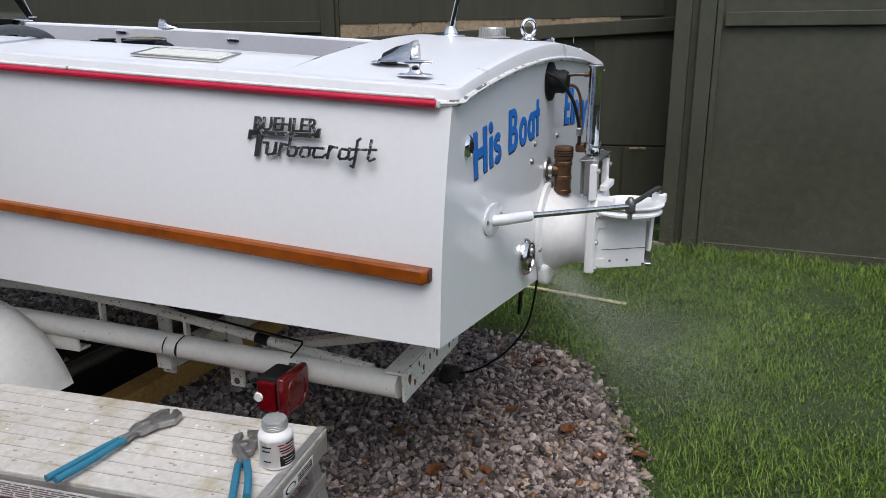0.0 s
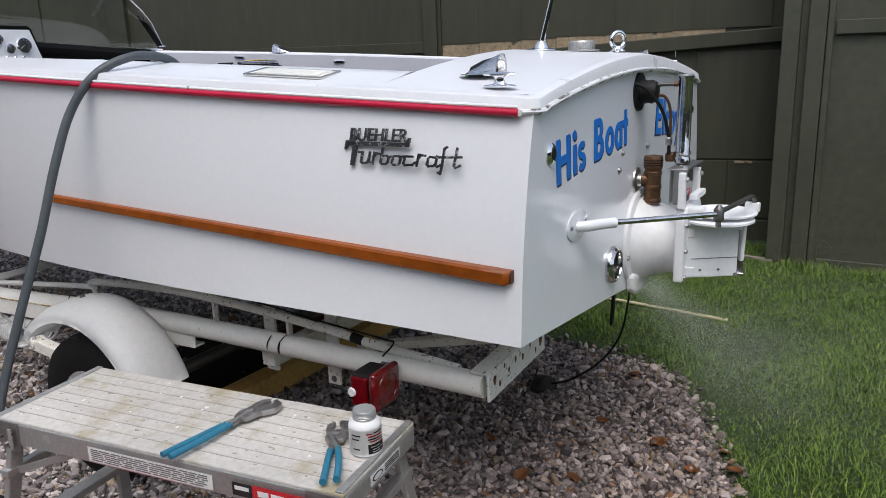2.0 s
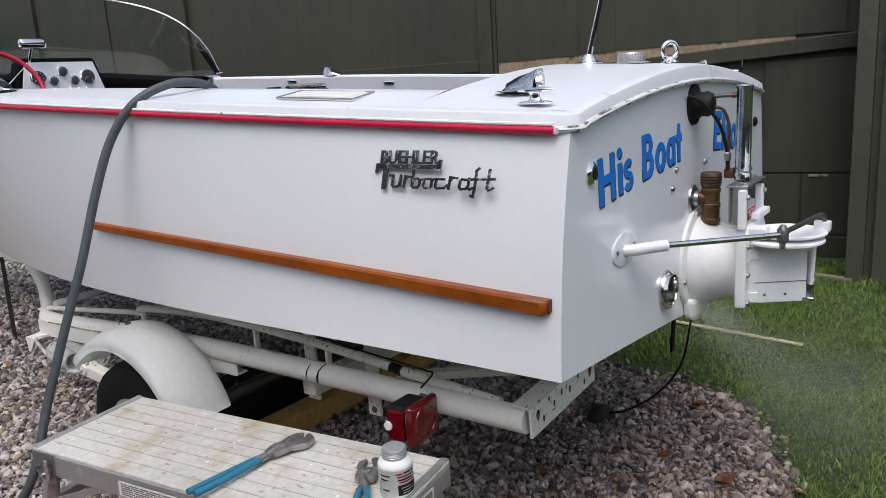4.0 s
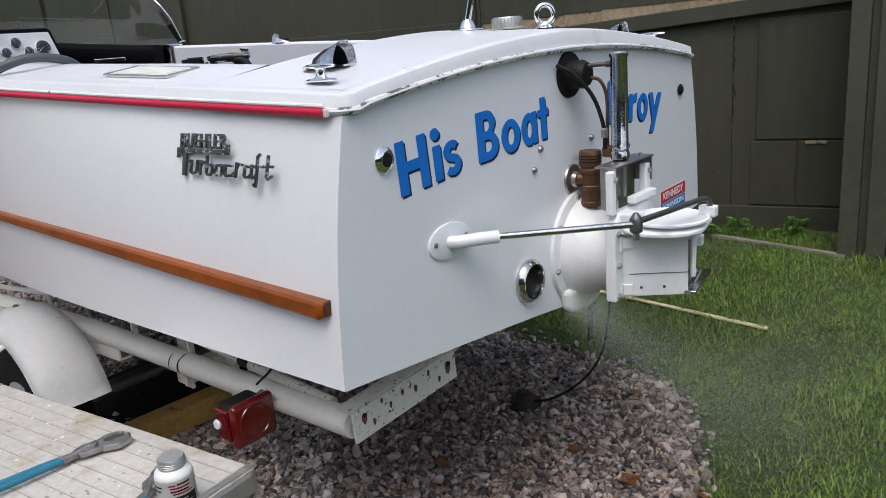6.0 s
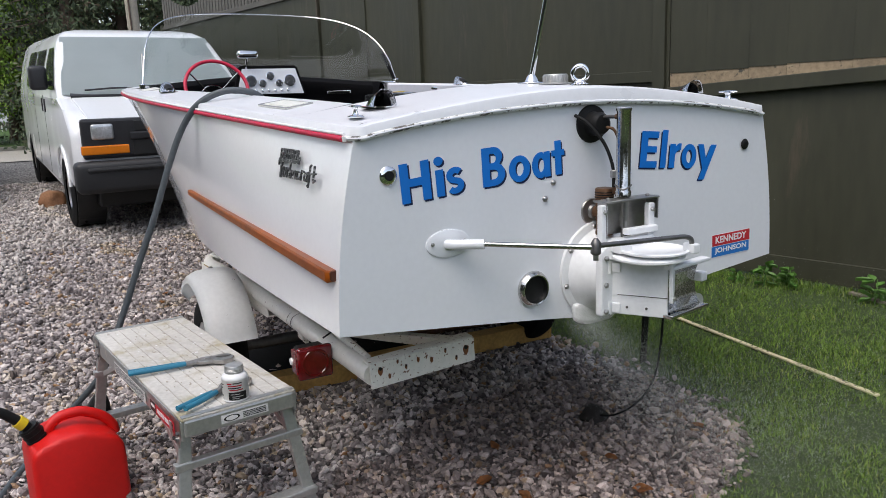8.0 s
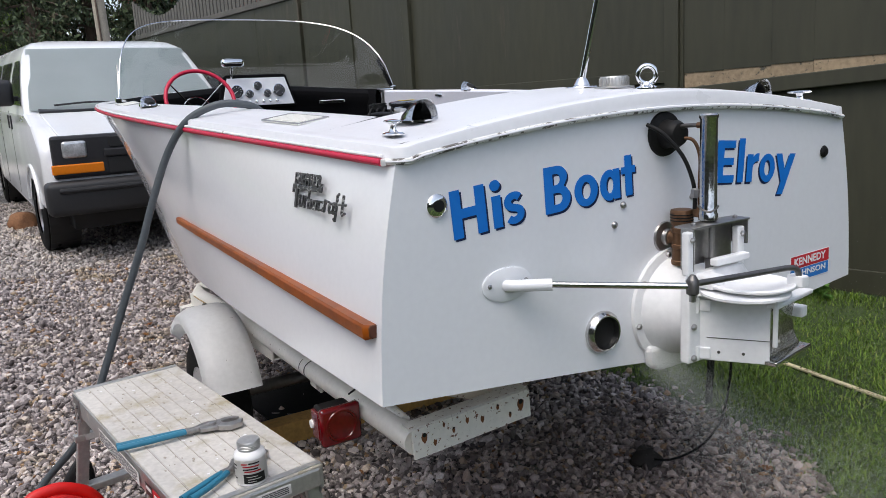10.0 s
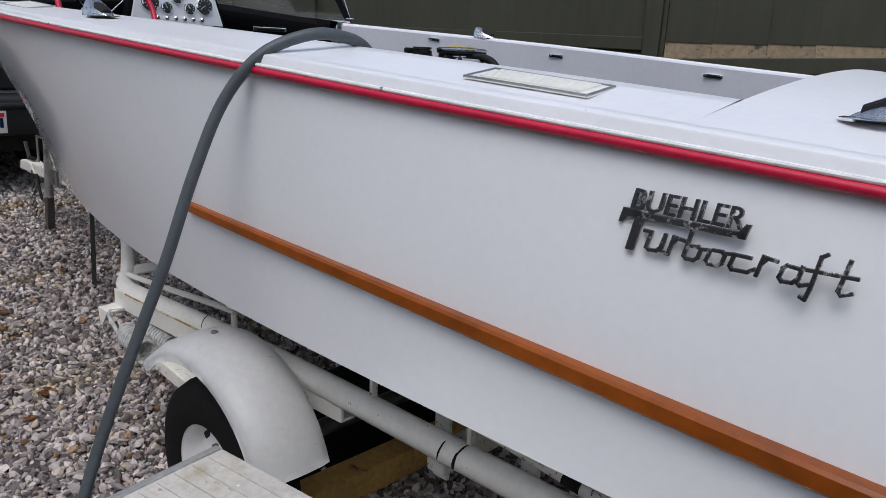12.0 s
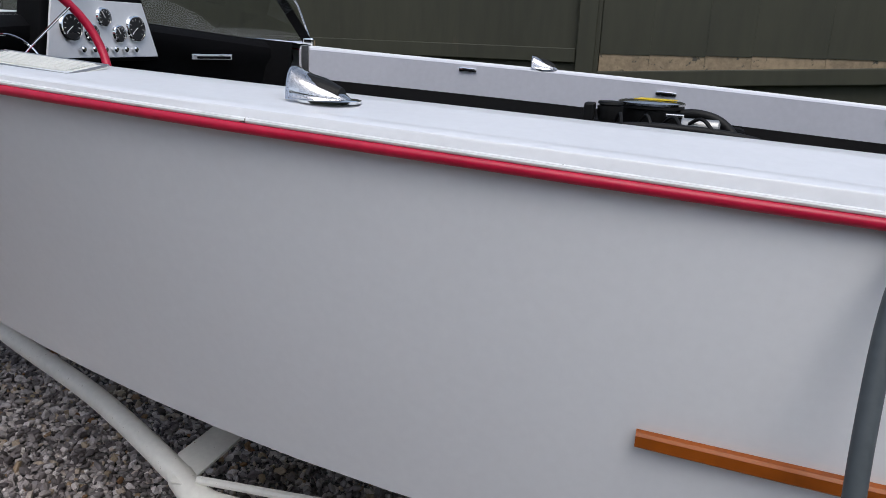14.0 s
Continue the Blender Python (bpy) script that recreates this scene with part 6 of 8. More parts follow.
# ---------------------------------------------------------------- hose, stool and what lies on it
hose = thing("water_hose", "thick grey rubber hose hanging over the gunwale", "hose", pose(0, 0, 0))
part("tube", tube([(1.2, -2.6, 0.022), (0.2, -2.35, 0.022), (-0.6, -2.06, 0.022), (-1.0, -1.94, 0.022), (-1.224, -1.864, 0.022), (-1.40, -1.80, 0.024), (-1.56, -1.70, 0.060), (-1.60, -1.59, 0.16), (-1.545, -1.475, 0.29), (-1.490, -1.415, 0.41), (-1.51, -1.328, 0.60), (-1.498, -1.248, 0.80), (-1.484, -1.165, 1.0), (-1.476, -1.09, 1.2), (-1.458, -1.022, 1.36), (-1.415, -0.952, 1.465), (-1.37, -0.86, 1.514), (-1.348, -0.775, 1.517), (-1.34, -0.70, 1.488), (-1.35, -0.645, 1.40), (-1.37, -0.60, 1.2)], 0.0138, 16, 8), HOSE_GREY, hose, smooth=True)

STOOL = Matrix.Translation((-0.806, -1.221, 0)) @ pose(0, 0, 0, 0, 0, 7.2)


GROOVE = material("groove_dirt", (0.34, 0.31, 0.26), 0.9, vary=0.3, scale=20)


def build_stool():
    s = thing("step_stool", "worn aluminium folding work platform with paint spots", "step stool", STOOL)
    L, W, H = 1.11, 0.36, 0.566
    top = part("platform", box(L, W, 0.012, Matrix.Translation((0, 0, H - 0.006)), 0.004), STOOL_TOP, s, "paint-spotted ribbed platform")
    for k in range(7):
        y = -W / 2 + 0.045 + k * 0.045
        part("groove", box(L - 0.06, 0.0014, 0.001, Matrix.Translation((0, y, H + 0.0002))), GROOVE, top)
        part("rib", box(L - 0.05, 0.003, 0.0016, Matrix.Translation((0, y + 0.004, H + 0.0004)), 0.0006), STOOL_TOP, top)
    rnd = random.Random(5)
    bm = bmesh.new()
    for k in range(26):
        r, x, y = rnd.uniform(0.0015, 0.006), rnd.uniform(-0.5, 0.5), rnd.uniform(-0.16, 0.16)
        prism([(r * rnd.uniform(0.6, 1.4) * math.cos(a), r * rnd.uniform(0.6, 1.4) * math.sin(a)) for a in (0, 1.2, 2.5, 3.8, 5.0)], 0.0008, Matrix.Translation((x, y, H + 0.0004)), 0, bm)
    tagged(part("paint_fleck", bm, PRINT_WHITE, top), "white paint flecks", kind="stuff")
    bm = bmesh.new()
    for k in range(95):
        r, x, y = rnd.uniform(0.0008, 0.0045), rnd.uniform(-0.5, 0.5), rnd.uniform(-0.16, 0.16)
        prism([(2 * r * rnd.uniform(0.6, 1.4) * math.cos(a), r * rnd.uniform(0.6, 1.4) * math.sin(a)) for a in (0, 1.2, 2.5, 3.8, 5.0)], 0.0006, Matrix.Translation((x, y, H + 0.0003)), 0, bm)
    tagged(part("scuff", bm, GROOVE, top), "dark scuff marks", kind="stuff")
    for y in (-1, 1):
        part("side_rail", box(L - 0.004, 0.010, 0.062, Matrix.Translation((0, y * (W / 2 - 0.002), H - 0.040)), 0.003), ALU_WORN, s)
    for x in (-1, 1):
        part("end_rail", box(0.030, W - 0.01, 0.055, Matrix.Translation((x * (L / 2 - 0.012), 0, H - 0.034)), 0.008), ALU_WORN, s)
        part("end_lip", box(0.02, W - 0.004, 0.006, Matrix.Translation((x * (L / 2 - 0.012), 0, H + 0.001)), 0.002), ALU_WORN, s)
    for x in (-1, 1):
        for y in (-1, 1):
            a = Vector((x * (L / 2 - 0.05), y * (W / 2 - 0.018), H - 0.05))
            b = Vector((x * (L / 2 + 0.02), y * (W / 2 + 0.045), 0.02))
            leg = part("leg", span(a, b, 0.040, 0.022, 0.004, None, (x, 0, 0.2)), ALU_WORN, s)
            part("foot", span(b + Vector((0, 0, 0.035)), b - Vector((0, 0, 0.02)), 0.06, 0.034, 0.006, None, (x, 0, 0.2)), BLACK_RUBBER, leg)
            part("rivet", lathe([(0.008, -0.004), (0.008, 0.004), (0.004, 0.007)], 10, Matrix.Translation((x * (L / 2 - 0.04), y * (W / 2 + 0.006), H - 0.075)) @ pose(0, 0, 0, -90 * y, 0, 0)), STEEL, leg)
        for u in (0.22, 0.62):
            za = H - 0.05 - u * (H - 0.07)
            part("rung", box(0.05 if u > 0.3 else 0.03, W + 0.03 + 0.10 * u, 0.025, Matrix.Translation((x * (L / 2 - 0.05 + 0.07 * u), 0, za)), 0.004), ALU_WORN, s)
        for y in (-1, 1):
            part("stay", span((x * (L / 2 - 0.035), y * (W / 2 - 0.01), 0.40), (x * (L / 2 - 0.30), y * (W / 2 - 0.012), H - 0.06), 0.020, 0.006, 0.002, None, (0, 1, 0)), ALU_WORN, s)
    for x in (-1, 1):
        for y in (-1, 1):
            hp = part("hinge_plate", prism([(-0.045, 0.0), (0.045, 0.0), (0.045, -0.055), (0.020, -0.095), (-0.040, -0.085)], 0.004, Matrix.Translation((x * (L / 2 - 0.052), y * (W / 2 + 0.0055) + (0.004 if y < 0 else 0.0), H - 0.006)) @ pose(0, 0, 0, 90, 0, 0) @ Matrix.Diagonal((x, 1, 1, 1)), 0.001), STEEL, s, "grey steel folding hinge plate")
            for dx, dz in ((-0.02, -0.03), (0.025, -0.045), (-0.012, -0.07)):
                part("hinge_bolt", lathe([(0.006, -0.006), (0.006, 0.006)], 8, Matrix.Translation((x * (L / 2 - 0.052 + dx), y * (W / 2 + 0.008), H - 0.006 + dz)) @ pose(0, 0, 0, 90, 0, 0)), DARK_STEEL, hp)
            part("hinge_strap", span((x * (L / 2 - 0.070), y * (W / 2 + 0.013), H - 0.022), (x * (L / 2 - 0.070), y * (W / 2 + 0.013), H - 0.082), 0.014, 0.004, 0.001, None, (0, 1, 0)), ALU_WORN, hp)
    # labels along the near rail and the end
    near = Matrix.Translation((0, -W / 2 - 0.0078, H - 0.064)) @ pose(0, 0, 0, 90, 0, 0)
    lb = part("rail_label", box(0.40, 0.040, 0.0008, near @ Matrix.Translation((0.0, 0.022, 0)), 0), PAPER, s, "printed instruction label")
    bars("small_print", 0.38, 0.034, 6, near @ Matrix.Translation((-0.19, 0.005, 0.0006)), material("print_grey", (0.16, 0.16, 0.17), 0.6, vary=0.1), lb, 3)
    lb = part("rail_label", box(0.055, 0.034, 0.0008, near @ Matrix.Translation((0.285, 0.022, 0)), 0), PRINT_BLACK, s, "black and white maker's label")
    part("print_bar", box(0.040, 0.010, 0.0008, near @ Matrix.Translation((0.285, 0.026, 0.0008)), 0), PRINT_WHITE, lb)
    lb = part("rail_label", box(0.19, 0.036, 0.0008, near @ Matrix.Translation((0.410, 0.022, 0)), 0), PRINT_RED, s, "red maker's label")
    for dx, w in ((-0.065, 0.030), (-0.025, 0.036), (0.020, 0.038), (0.062, 0.030)):
        part("print_bar", box(w, 0.014, 0.0008, near @ Matrix.Translation((0.410 + dx, 0.022, 0.0008)), 0), PRINT_WHITE, lb)
    end = Matrix.Translation((L / 2 + 0.0038, 0, H - 0.056)) @ AFT
    lb = part("end_label", box(0.150, 0.026, 0.0008, end @ Matrix.Translation((0.010, 0.022, 0)), 0), PAPER, s, "white warning label")
    bars("small_print", 0.075, 0.020, 4, end @ Matrix.Translation((0.004, 0.012, 0.0006)), PRINT_BLACK, lb, 5)
    part("label_mark", lathe([(0.020, 0), (0.020, 0.0009)], 20, end @ Matrix.Translation((-0.032, 0.022, 0.0004)) @ Matrix.Diagonal((1.25, 0.48, 1, 1))), PRINT_BLACK, lb)
    part("label_mark", lathe([(0.015, 0), (0.015, 0.0011)], 20, end @ Matrix.Translation((-0.032, 0.022, 0.0006)) @ Matrix.Diagonal((1.25, 0.48, 1, 1))), PAPER, lb)
    return s


build_stool()
TOP = 0.5685


def build_pliers(tail, jaw, label, grip):
    """Slip-joint pliers lying open on the platform, from the ends of the grips to the jaws."""
    tail, jaw = Vector((*tail, TOP)), Vector((*jaw, TOP))
    d = jaw - tail
    n = d.length
    p = thing("pliers", label, "pliers", Matrix.Translation(tail) @ Matrix.Rotation(math.atan2(d.y, d.x), 4, "Z"))
    g = grip * n
    for s, off in ((1, 0.0), (-1, 0.004)):
        h = part("grip", tube([(0.0, s * 0.015 + 0.003, 0.012 + off), (g * 0.4, s * 0.0145, 0.012 + off), (g * 0.8, s * 0.0115, 0.012 + off), (g, s * 0.008, 0.011 + off)], (0.0085, 0.0080), 12), BLUE_GRIP, p, "turquoise vinyl grip", smooth=True)
        part("handle", tube([(g * 0.97, s * 0.010, 0.011 + off), (g * 1.15, s * 0.002, 0.010 + off), (n * 0.78, -s * 0.010, 0.010 + off)], (0.009, 0.010), 10), TOOL_STEEL, p, smooth=True)
    part("joint", prism([(n * 0.66, -0.022), (n * 0.80, -0.030), (n * 0.86, -0.012), (n * 0.84, 0.020), (n * 0.72, 0.026), (n * 0.64, 0.014)], 0.014, Matrix.Translation((0, 0, 0.006)), 0.003), TOOL_STEEL, p)
    part("pivot", lathe([(0.011, 0), (0.011, 0.004), (0.007, 0.006)], 14, Matrix.Translation((n * 0.77, -0.002, 0.020))), STEEL, p, smooth=True)
    part("jaw", prism([(n * 0.80, -0.030), (n * 0.90, -0.050), (n * 1.0, -0.040), (n * 1.03, -0.012), (n * 1.00, -0.006), (n * 0.97, -0.022), (n * 0.90, -0.024), (n * 0.84, -0.006)], 0.016, Matrix.Translation((0, 0, 0.004)), 0.003), STEEL, p)
    part("jaw", prism([(n * 0.80, 0.016), (n * 0.88, 0.026), (n * 0.97, 0.022), (n * 1.01, 0.004), (n * 0.98, 0.000), (n * 0.93, 0.010), (n * 0.84, 0.006)], 0.014, Matrix.Translation((0, 0, 0.006)), 0.003), TOOL_STEEL, p)
    return p


build_pliers((-0.695, -1.415), (-0.675, -1.075), "large slip-joint pliers with turquoise grips, jaws open", 0.56)
build_pliers((-0.275, -1.318), (-0.432, -1.098), "small slip-joint pliers with turquoise grips", 0.52)
bot = thing("sealant_bottle", "white plastic sealant bottle with a grey screw cap", "bottle", Matrix.Translation((-0.300, -1.152, TOP)))
part("body", lathe([(0.036, 0), (0.0395, 0.004), (0.0395, 0.072), (0.037, 0.080), (0.028, 0.086), (0.026, 0.088)], 32), PRINT_WHITE, bot, smooth=True)
cp = part("cap", lathe([(0.0275, 0.087), (0.0285, 0.089), (0.0285, 0.106), (0.026, 0.110), (0.0, 0.1105)], 32, None, None, False), ALU_WORN, bot, "grey ribbed screw cap", smooth=True)
for z in (0.092, 0.096, 0.100):
    part("thread", lathe([(0.0283, z), (0.0293, z + 0.001), (0.0283, z + 0.002)], 28), ALU_WORN, cp, smooth=True)
def wrap(name, a0, a1, z0, z1, mat, out=0.0003):
    rows = [[((0.0395 + out) * math.cos(math.radians(a)), (0.0395 + out) * math.sin(math.radians(a)), z) for z in (z0, z1)] for a in np.linspace(a0, a1, 12)]
    bm = loft(rows)
    bmesh.ops.solidify(bm, geom=bm.faces[:], thickness=0.0003)
    return part(name, bm, mat, bot)
wrap("label", -120, 60, 0.008, 0.070, PAPER, 0.0004)
wrap("label_panel", -45, 35, 0.009, 0.034, PRINT_BLACK, 0.0008)
for a, w, z, mat in ((-50, 22, 0.059, PRINT_RED), (-24, 40, 0.060, PRINT_BLACK), (-45, 60, 0.052, PRINT_RED), (-45, 55, 0.045, PRINT_BLACK), (-40, 60, 0.039, PRINT_RED), (-105, 35, 0.055, PRINT_BLACK), (-105, 30, 0.045, PRINT_BLACK), (-100, 26, 0.020, PRINT_BLACK)):
    wrap("print_bar", a, a + w, z, z + 0.0035, mat, 0.0009)
for a, w, z in ((-35, 40, 0.026), (-30, 50, 0.019), (-30, 30, 0.013)):
    wrap("print_bar", a, a + w, z, z + 0.002, PAPER, 0.0012)

# fuel can
CAN = Matrix.Translation((-1.03, -1.60, 0.006)) @ pose(0, 0, 0, 0, 0, 8)
can = thing("fuel_can", "red plastic fuel can with a black spout", "fuel can", CAN)
prof = [(-0.150, 0.0), (0.148, 0.0), (0.156, 0.02), (0.154, 0.215), (0.145, 0.250), (0.115, 0.278), (0.02, 0.316), (-0.06, 0.316), (-0.115, 0.298), (-0.146, 0.285), (-0.158, 0.25), (-0.158, 0.02)]
bm = prism(prof, 0.24, Matrix(((0, 0, 1, -0.12), (1, 0, 0, 0), (0, 1, 0, 0), (0, 0, 0, 1))))
bmesh.ops.bevel(bm, geom=bm.edges[:], offset=0.022, segments=4, affect="EDGES", profile=0.5)
part("body", bm, RED_PLASTIC, can, smooth=True, angle=75)
part("handle", tube([(0.0, -0.112, 0.285), (0.0, -0.085, 0.315), (0.0, -0.045, 0.350), (0.0, 0.0, 0.358), (0.0, 0.045, 0.352), (0.0, 0.105, 0.318), (0.0, 0.138, 0.275), (0.0, 0.145, 0.24)], 0.019, 14), RED_PLASTIC, can, smooth=True)
cc = part("collar", tube([(0.0, -0.108, 0.285), (0.0, -0.140, 0.345)], (0.037, 0.033), 18, 1), BLACK_RUBBER, can, "black ribbed collar", smooth=True)
for k in range(3):
    part("collar_rib", tube([(0.0, -0.115 - 0.009 * k, 0.298 + 0.017 * k), (0.0, -0.118 - 0.009 * k, 0.304 + 0.017 * k)], 0.0385 - 0.001 * k, 18, 1), BLACK_RUBBER, cc, smooth=True)
part("spout", tube([(0.0, -0.135, 0.336), (0.0, -0.165, 0.373), (0.0, -0.212, 0.420), (0.0, -0.245, 0.438), (0.0, -0.278, 0.447)], (0.020, 0.014), 14), BLACK_RUBBER, can, smooth=True)
part("spout_ring", tube([(0.0, -0.150, 0.356), (0.0, -0.170, 0.378)], 0.0235, 16, 1), YELLOW_PLASTIC, can, "yellow ring", smooth=True)
part("spout_tip", tube([(0.0, -0.274, 0.446), (0.0, -0.288, 0.450), (0.0, -0.302, 0.453)], (0.018, 0.010), 12, 1), YELLOW_PLASTIC, can, "yellow spout tip", smooth=True)
# plain black wedge standing upright behind the can
sack = thing("dark_wedge", "black upright wedge behind the fuel can", "sack", pose(0, 0, 0))
part("wedge", prism([(-1.57, 0.015), (-1.43, 0.015), (-1.440, 0.25), (-1.462, 0.305), (-1.500, 0.275), (-1.56, 0.19)], 0.05, Matrix.Translation((-1.43, 0, 0)) @ AFT, 0.012), BLACK_RUBBER, sack, smooth=True, angle=50)
# electric cable trailing from the transom
cord = thing("power_cord", "thin black cord hanging from the transom to the gravel", "cord", pose(0, 0, 0))
part("wire", tube([(-0.11, 0.50, 0.735), (-0.146, 0.50, 0.60), (-0.159, 0.50, 0.459), (-0.192, 0.50, 0.304), (-0.277, 0.50, 0.173), (-0.404, 0.49, 0.07), (-0.51, 0.48, 0.03)], 0.0045, 8), BLACK_RUBBER, cord, smooth=True)
part("strap", span((-0.195, 0.46, 0.74), (-0.215, 0.46, 0.37), 0.030, 0.010, 0.003, None, (1, 0, 0)), BLACK_RUBBER, cord)
rag = thing("dark_rag", "dark wet rag lying on the gravel", "rag", Matrix.Translation((-0.53, 0.47, 0.0)))
bm = lathe([(0.055, 0.008), (0.058, 0.03), (0.045, 0.055), (0.02, 0.066)], 14)
for v in bm.verts:
    v.co += Vector((noise.noise(v.co * 18), noise.noise(v.co * 18 + Vector((5, 0, 0))), 0.6 * noise.noise(v.co * 18 + Vector((0, 7, 0))))) * 0.03
part("cloth", bm, material("wet_cloth", (0.022, 0.018, 0.015), 0.8, vary=0.3, bump=0.2), rag, smooth=True, angle=80)


# ---------------------------------------------------------------- white van beyond the bow
def build_van():
    v = thing("van", "white panel van with black bumper and grille", "van", Matrix.Translation((-6.35, -0.136, 0.142)) @ pose(0, 0, 0, 0, 2.58, 3.0) @ Matrix.Diagonal((1, 0.94, 1, 1)))
    # lower body: side outline given width, arches cut by the dark liners
    side = [(-0.14, 0.52), (-0.12, 1.05), (-0.22, 1.20), (-0.60, 1.31), (-1.05, 1.42), (-1.15, 1.45), (-6.25, 1.45), (-6.32, 1.2), (-6.30, 0.42), (-5.75, 0.40), (-5.70, 0.62), (-5.45, 0.86), (-5.20, 0.86), (-4.95, 0.62), (-4.90, 0.38), (-1.50, 0.36), (-1.46, 0.62), (-1.24, 0.86), (-0.92, 0.86), (-0.68, 0.62), (-0.64, 0.48)]
    m = Matrix(((1, 0, 0, 0), (0, 0, 1, -1.1), (0, 1, 0, 0), (0, 0, 0, 1)))
    bm = prism(side, 2.2, m)
    bmesh.ops.bevel(bm, geom=[e for e in bm.edges if abs(abs(e.verts[0].co.y) - 1.1) < 0.001 and abs(e.verts[0].co.y - e.verts[1].co.y) < 0.001], offset=0.10, segments=5, affect="EDGES", profile=0.5)
    part("body", bm, VAN_WHITE, v, smooth=True, angle=40)
    rows = []
    for z, x0, x1, w in ((1.40, -1.02, -6.28, 1.085), (1.55, -1.20, -6.28, 1.07), (1.80, -1.50, -6.26, 1.01), (2.02, -1.78, -6.22, 0.94), (2.10, -1.92, -6.16, 0.89), (2.16, -2.08, -6.05, 0.80), (2.195, -2.35, -5.9, 0.62)):
        r = 0.06
        ring = []
        for cx, cy, a0 in ((x0 - r, -w + r, -90), (x0 - r, w - r, 0), (x1 + r, w - r, 90), (x1 + r, -w + r, 180)):
            for k in range(5):
                a = math.radians(a0 + 90 * k / 4)
                ring.append((cx + r * math.cos(a), cy + r * math.sin(a), z))
        # the screen bows forward a little
        rows.append([(x + (0.08 * (1 - (y / w) ** 2) if x > x0 - 0.2 else 0), y, z) for x, y, z in ring])
    bm = loft(rows, close=True)
    bm.verts.ensure_lookup_table()
    bm.faces.new([bm.verts[len(bm.verts) - 20 + i] for i in range(20)])
    part("cab", bm, VAN_WHITE, v, smooth=True, angle=50)

    def cab_point(u, s):
        """A place on the slanting screen: u across, s up."""
        z = 1.45 + 0.64 * s
        x0 = -1.07 - 0.82 * s
        w = 1.075 - 0.145 * s
        return Vector((x0 + 0.10 * (1 - u * u) + 0.024 - 0.016 * max(0, abs(u) - 0.85) / 0.15, u * (w - 0.012), z))
    rows = [[cab_point(-0.97 + 1.94 * i / 16, k / 6) for i in range(17)] for k in range(7)]
    bm = loft(rows)
    bmesh.ops.solidify(bm, geom=bm.faces[:], thickness=0.006)
    scr = part("windscreen", bm, VAN_SCREEN, v, "windscreen painted pale for the sky's reflection", smooth=True)
    for a, b in ((-0.75, 0.05), (0.05, 0.85)):
        part("wiper", tube([cab_point(a, 0.04) + Vector((0.03, 0, 0.02)), cab_point((a + b) / 2, 0.07) + Vector((0.035, 0, 0.02)), cab_point(b, 0.02) + Vector((0.03, 0, 0.01))], 0.010, 6, 3), VAN_BLACK, scr)
    part("cowl", box(0.14, 1.9, 0.03, Matrix.Translation((-1.03, 0, 1.445)) @ pose(0, 0, 0, 0, 15, 0), 0.01), VAN_BLACK, v)
    part("bonnet", prism([(-0.9, -0.20), (0.9, -0.20), (0.95, -1.0), (-0.95, -1.0)], 0.03, Matrix(((0, 1, 0, -0.02), (1, 0, 0, 0), (0, -0.26, 1, 1.145), (0, 0, 0, 1))), 0.01), VAN_WHITE, v)
    # black front: grille surround, lamps, bumper
    gr = part("grille", box(0.06, 2.02, 0.40, Matrix.Translation((-0.115, 0, 1.035)), 0.03), VAN_BLACK, v, "black plastic grille")
    part("grille_mesh", box(0.02, 0.95, 0.10, Matrix.Translation((-0.082, 0, 1.155)), 0.004), PRINT_BLACK, gr)
    part("grille_mesh", box(0.02, 1.0, 0.15, Matrix.Translation((-0.082, 0, 0.935)), 0.004), PRINT_BLACK, gr)
    part("grille_bar", box(0.04, 1.06, 0.075, Matrix.Translation((-0.075, 0, 1.055)), 0.012), VAN_BLACK, gr)
    for s in (-1, 1):
        part("headlight", box(0.05, 0.23, 0.16, Matrix.Translation((-0.085, s * 0.80, 1.105)), 0.03, None, 3), HEADLIGHT, v, "clear headlight", smooth=True)
        part("indicator", box(0.04, 0.48, 0.09, Matrix.Translation((-0.088, s * 0.785, 0.925)), 0.012), AMBER, v, "amber indicator strip")
    bp = part("bumper", box(0.26, 2.22, 0.32, Matrix.Translation((-0.12, 0, 0.655)), 0.06, None, 4), VAN_BUMPER, v, "dark grey bumper", smooth=True, angle=50)
    part("bumper_step", box(0.06, 2.0, 0.05, Matrix.Translation((0.0, 0, 0.735)), 0.02), VAN_BUMPER, bp)
    pl = part("number_plate", box(0.008, 0.335, 0.17, Matrix.Translation((0.022, 0, 0.615)), 0.002), PAPER, bp, "white number plate")
    part("plate_band", box(0.003, 0.30, 0.028, Matrix.Translation((0.027, 0, 0.670))), PRINT_RED, pl)
    for k in range(7):
        if k != 3:
            part("plate_bar", box(0.003, 0.026, 0.075, Matrix.Translation((0.027, -0.125 + 0.042 * k, 0.610))), NAVY, pl)
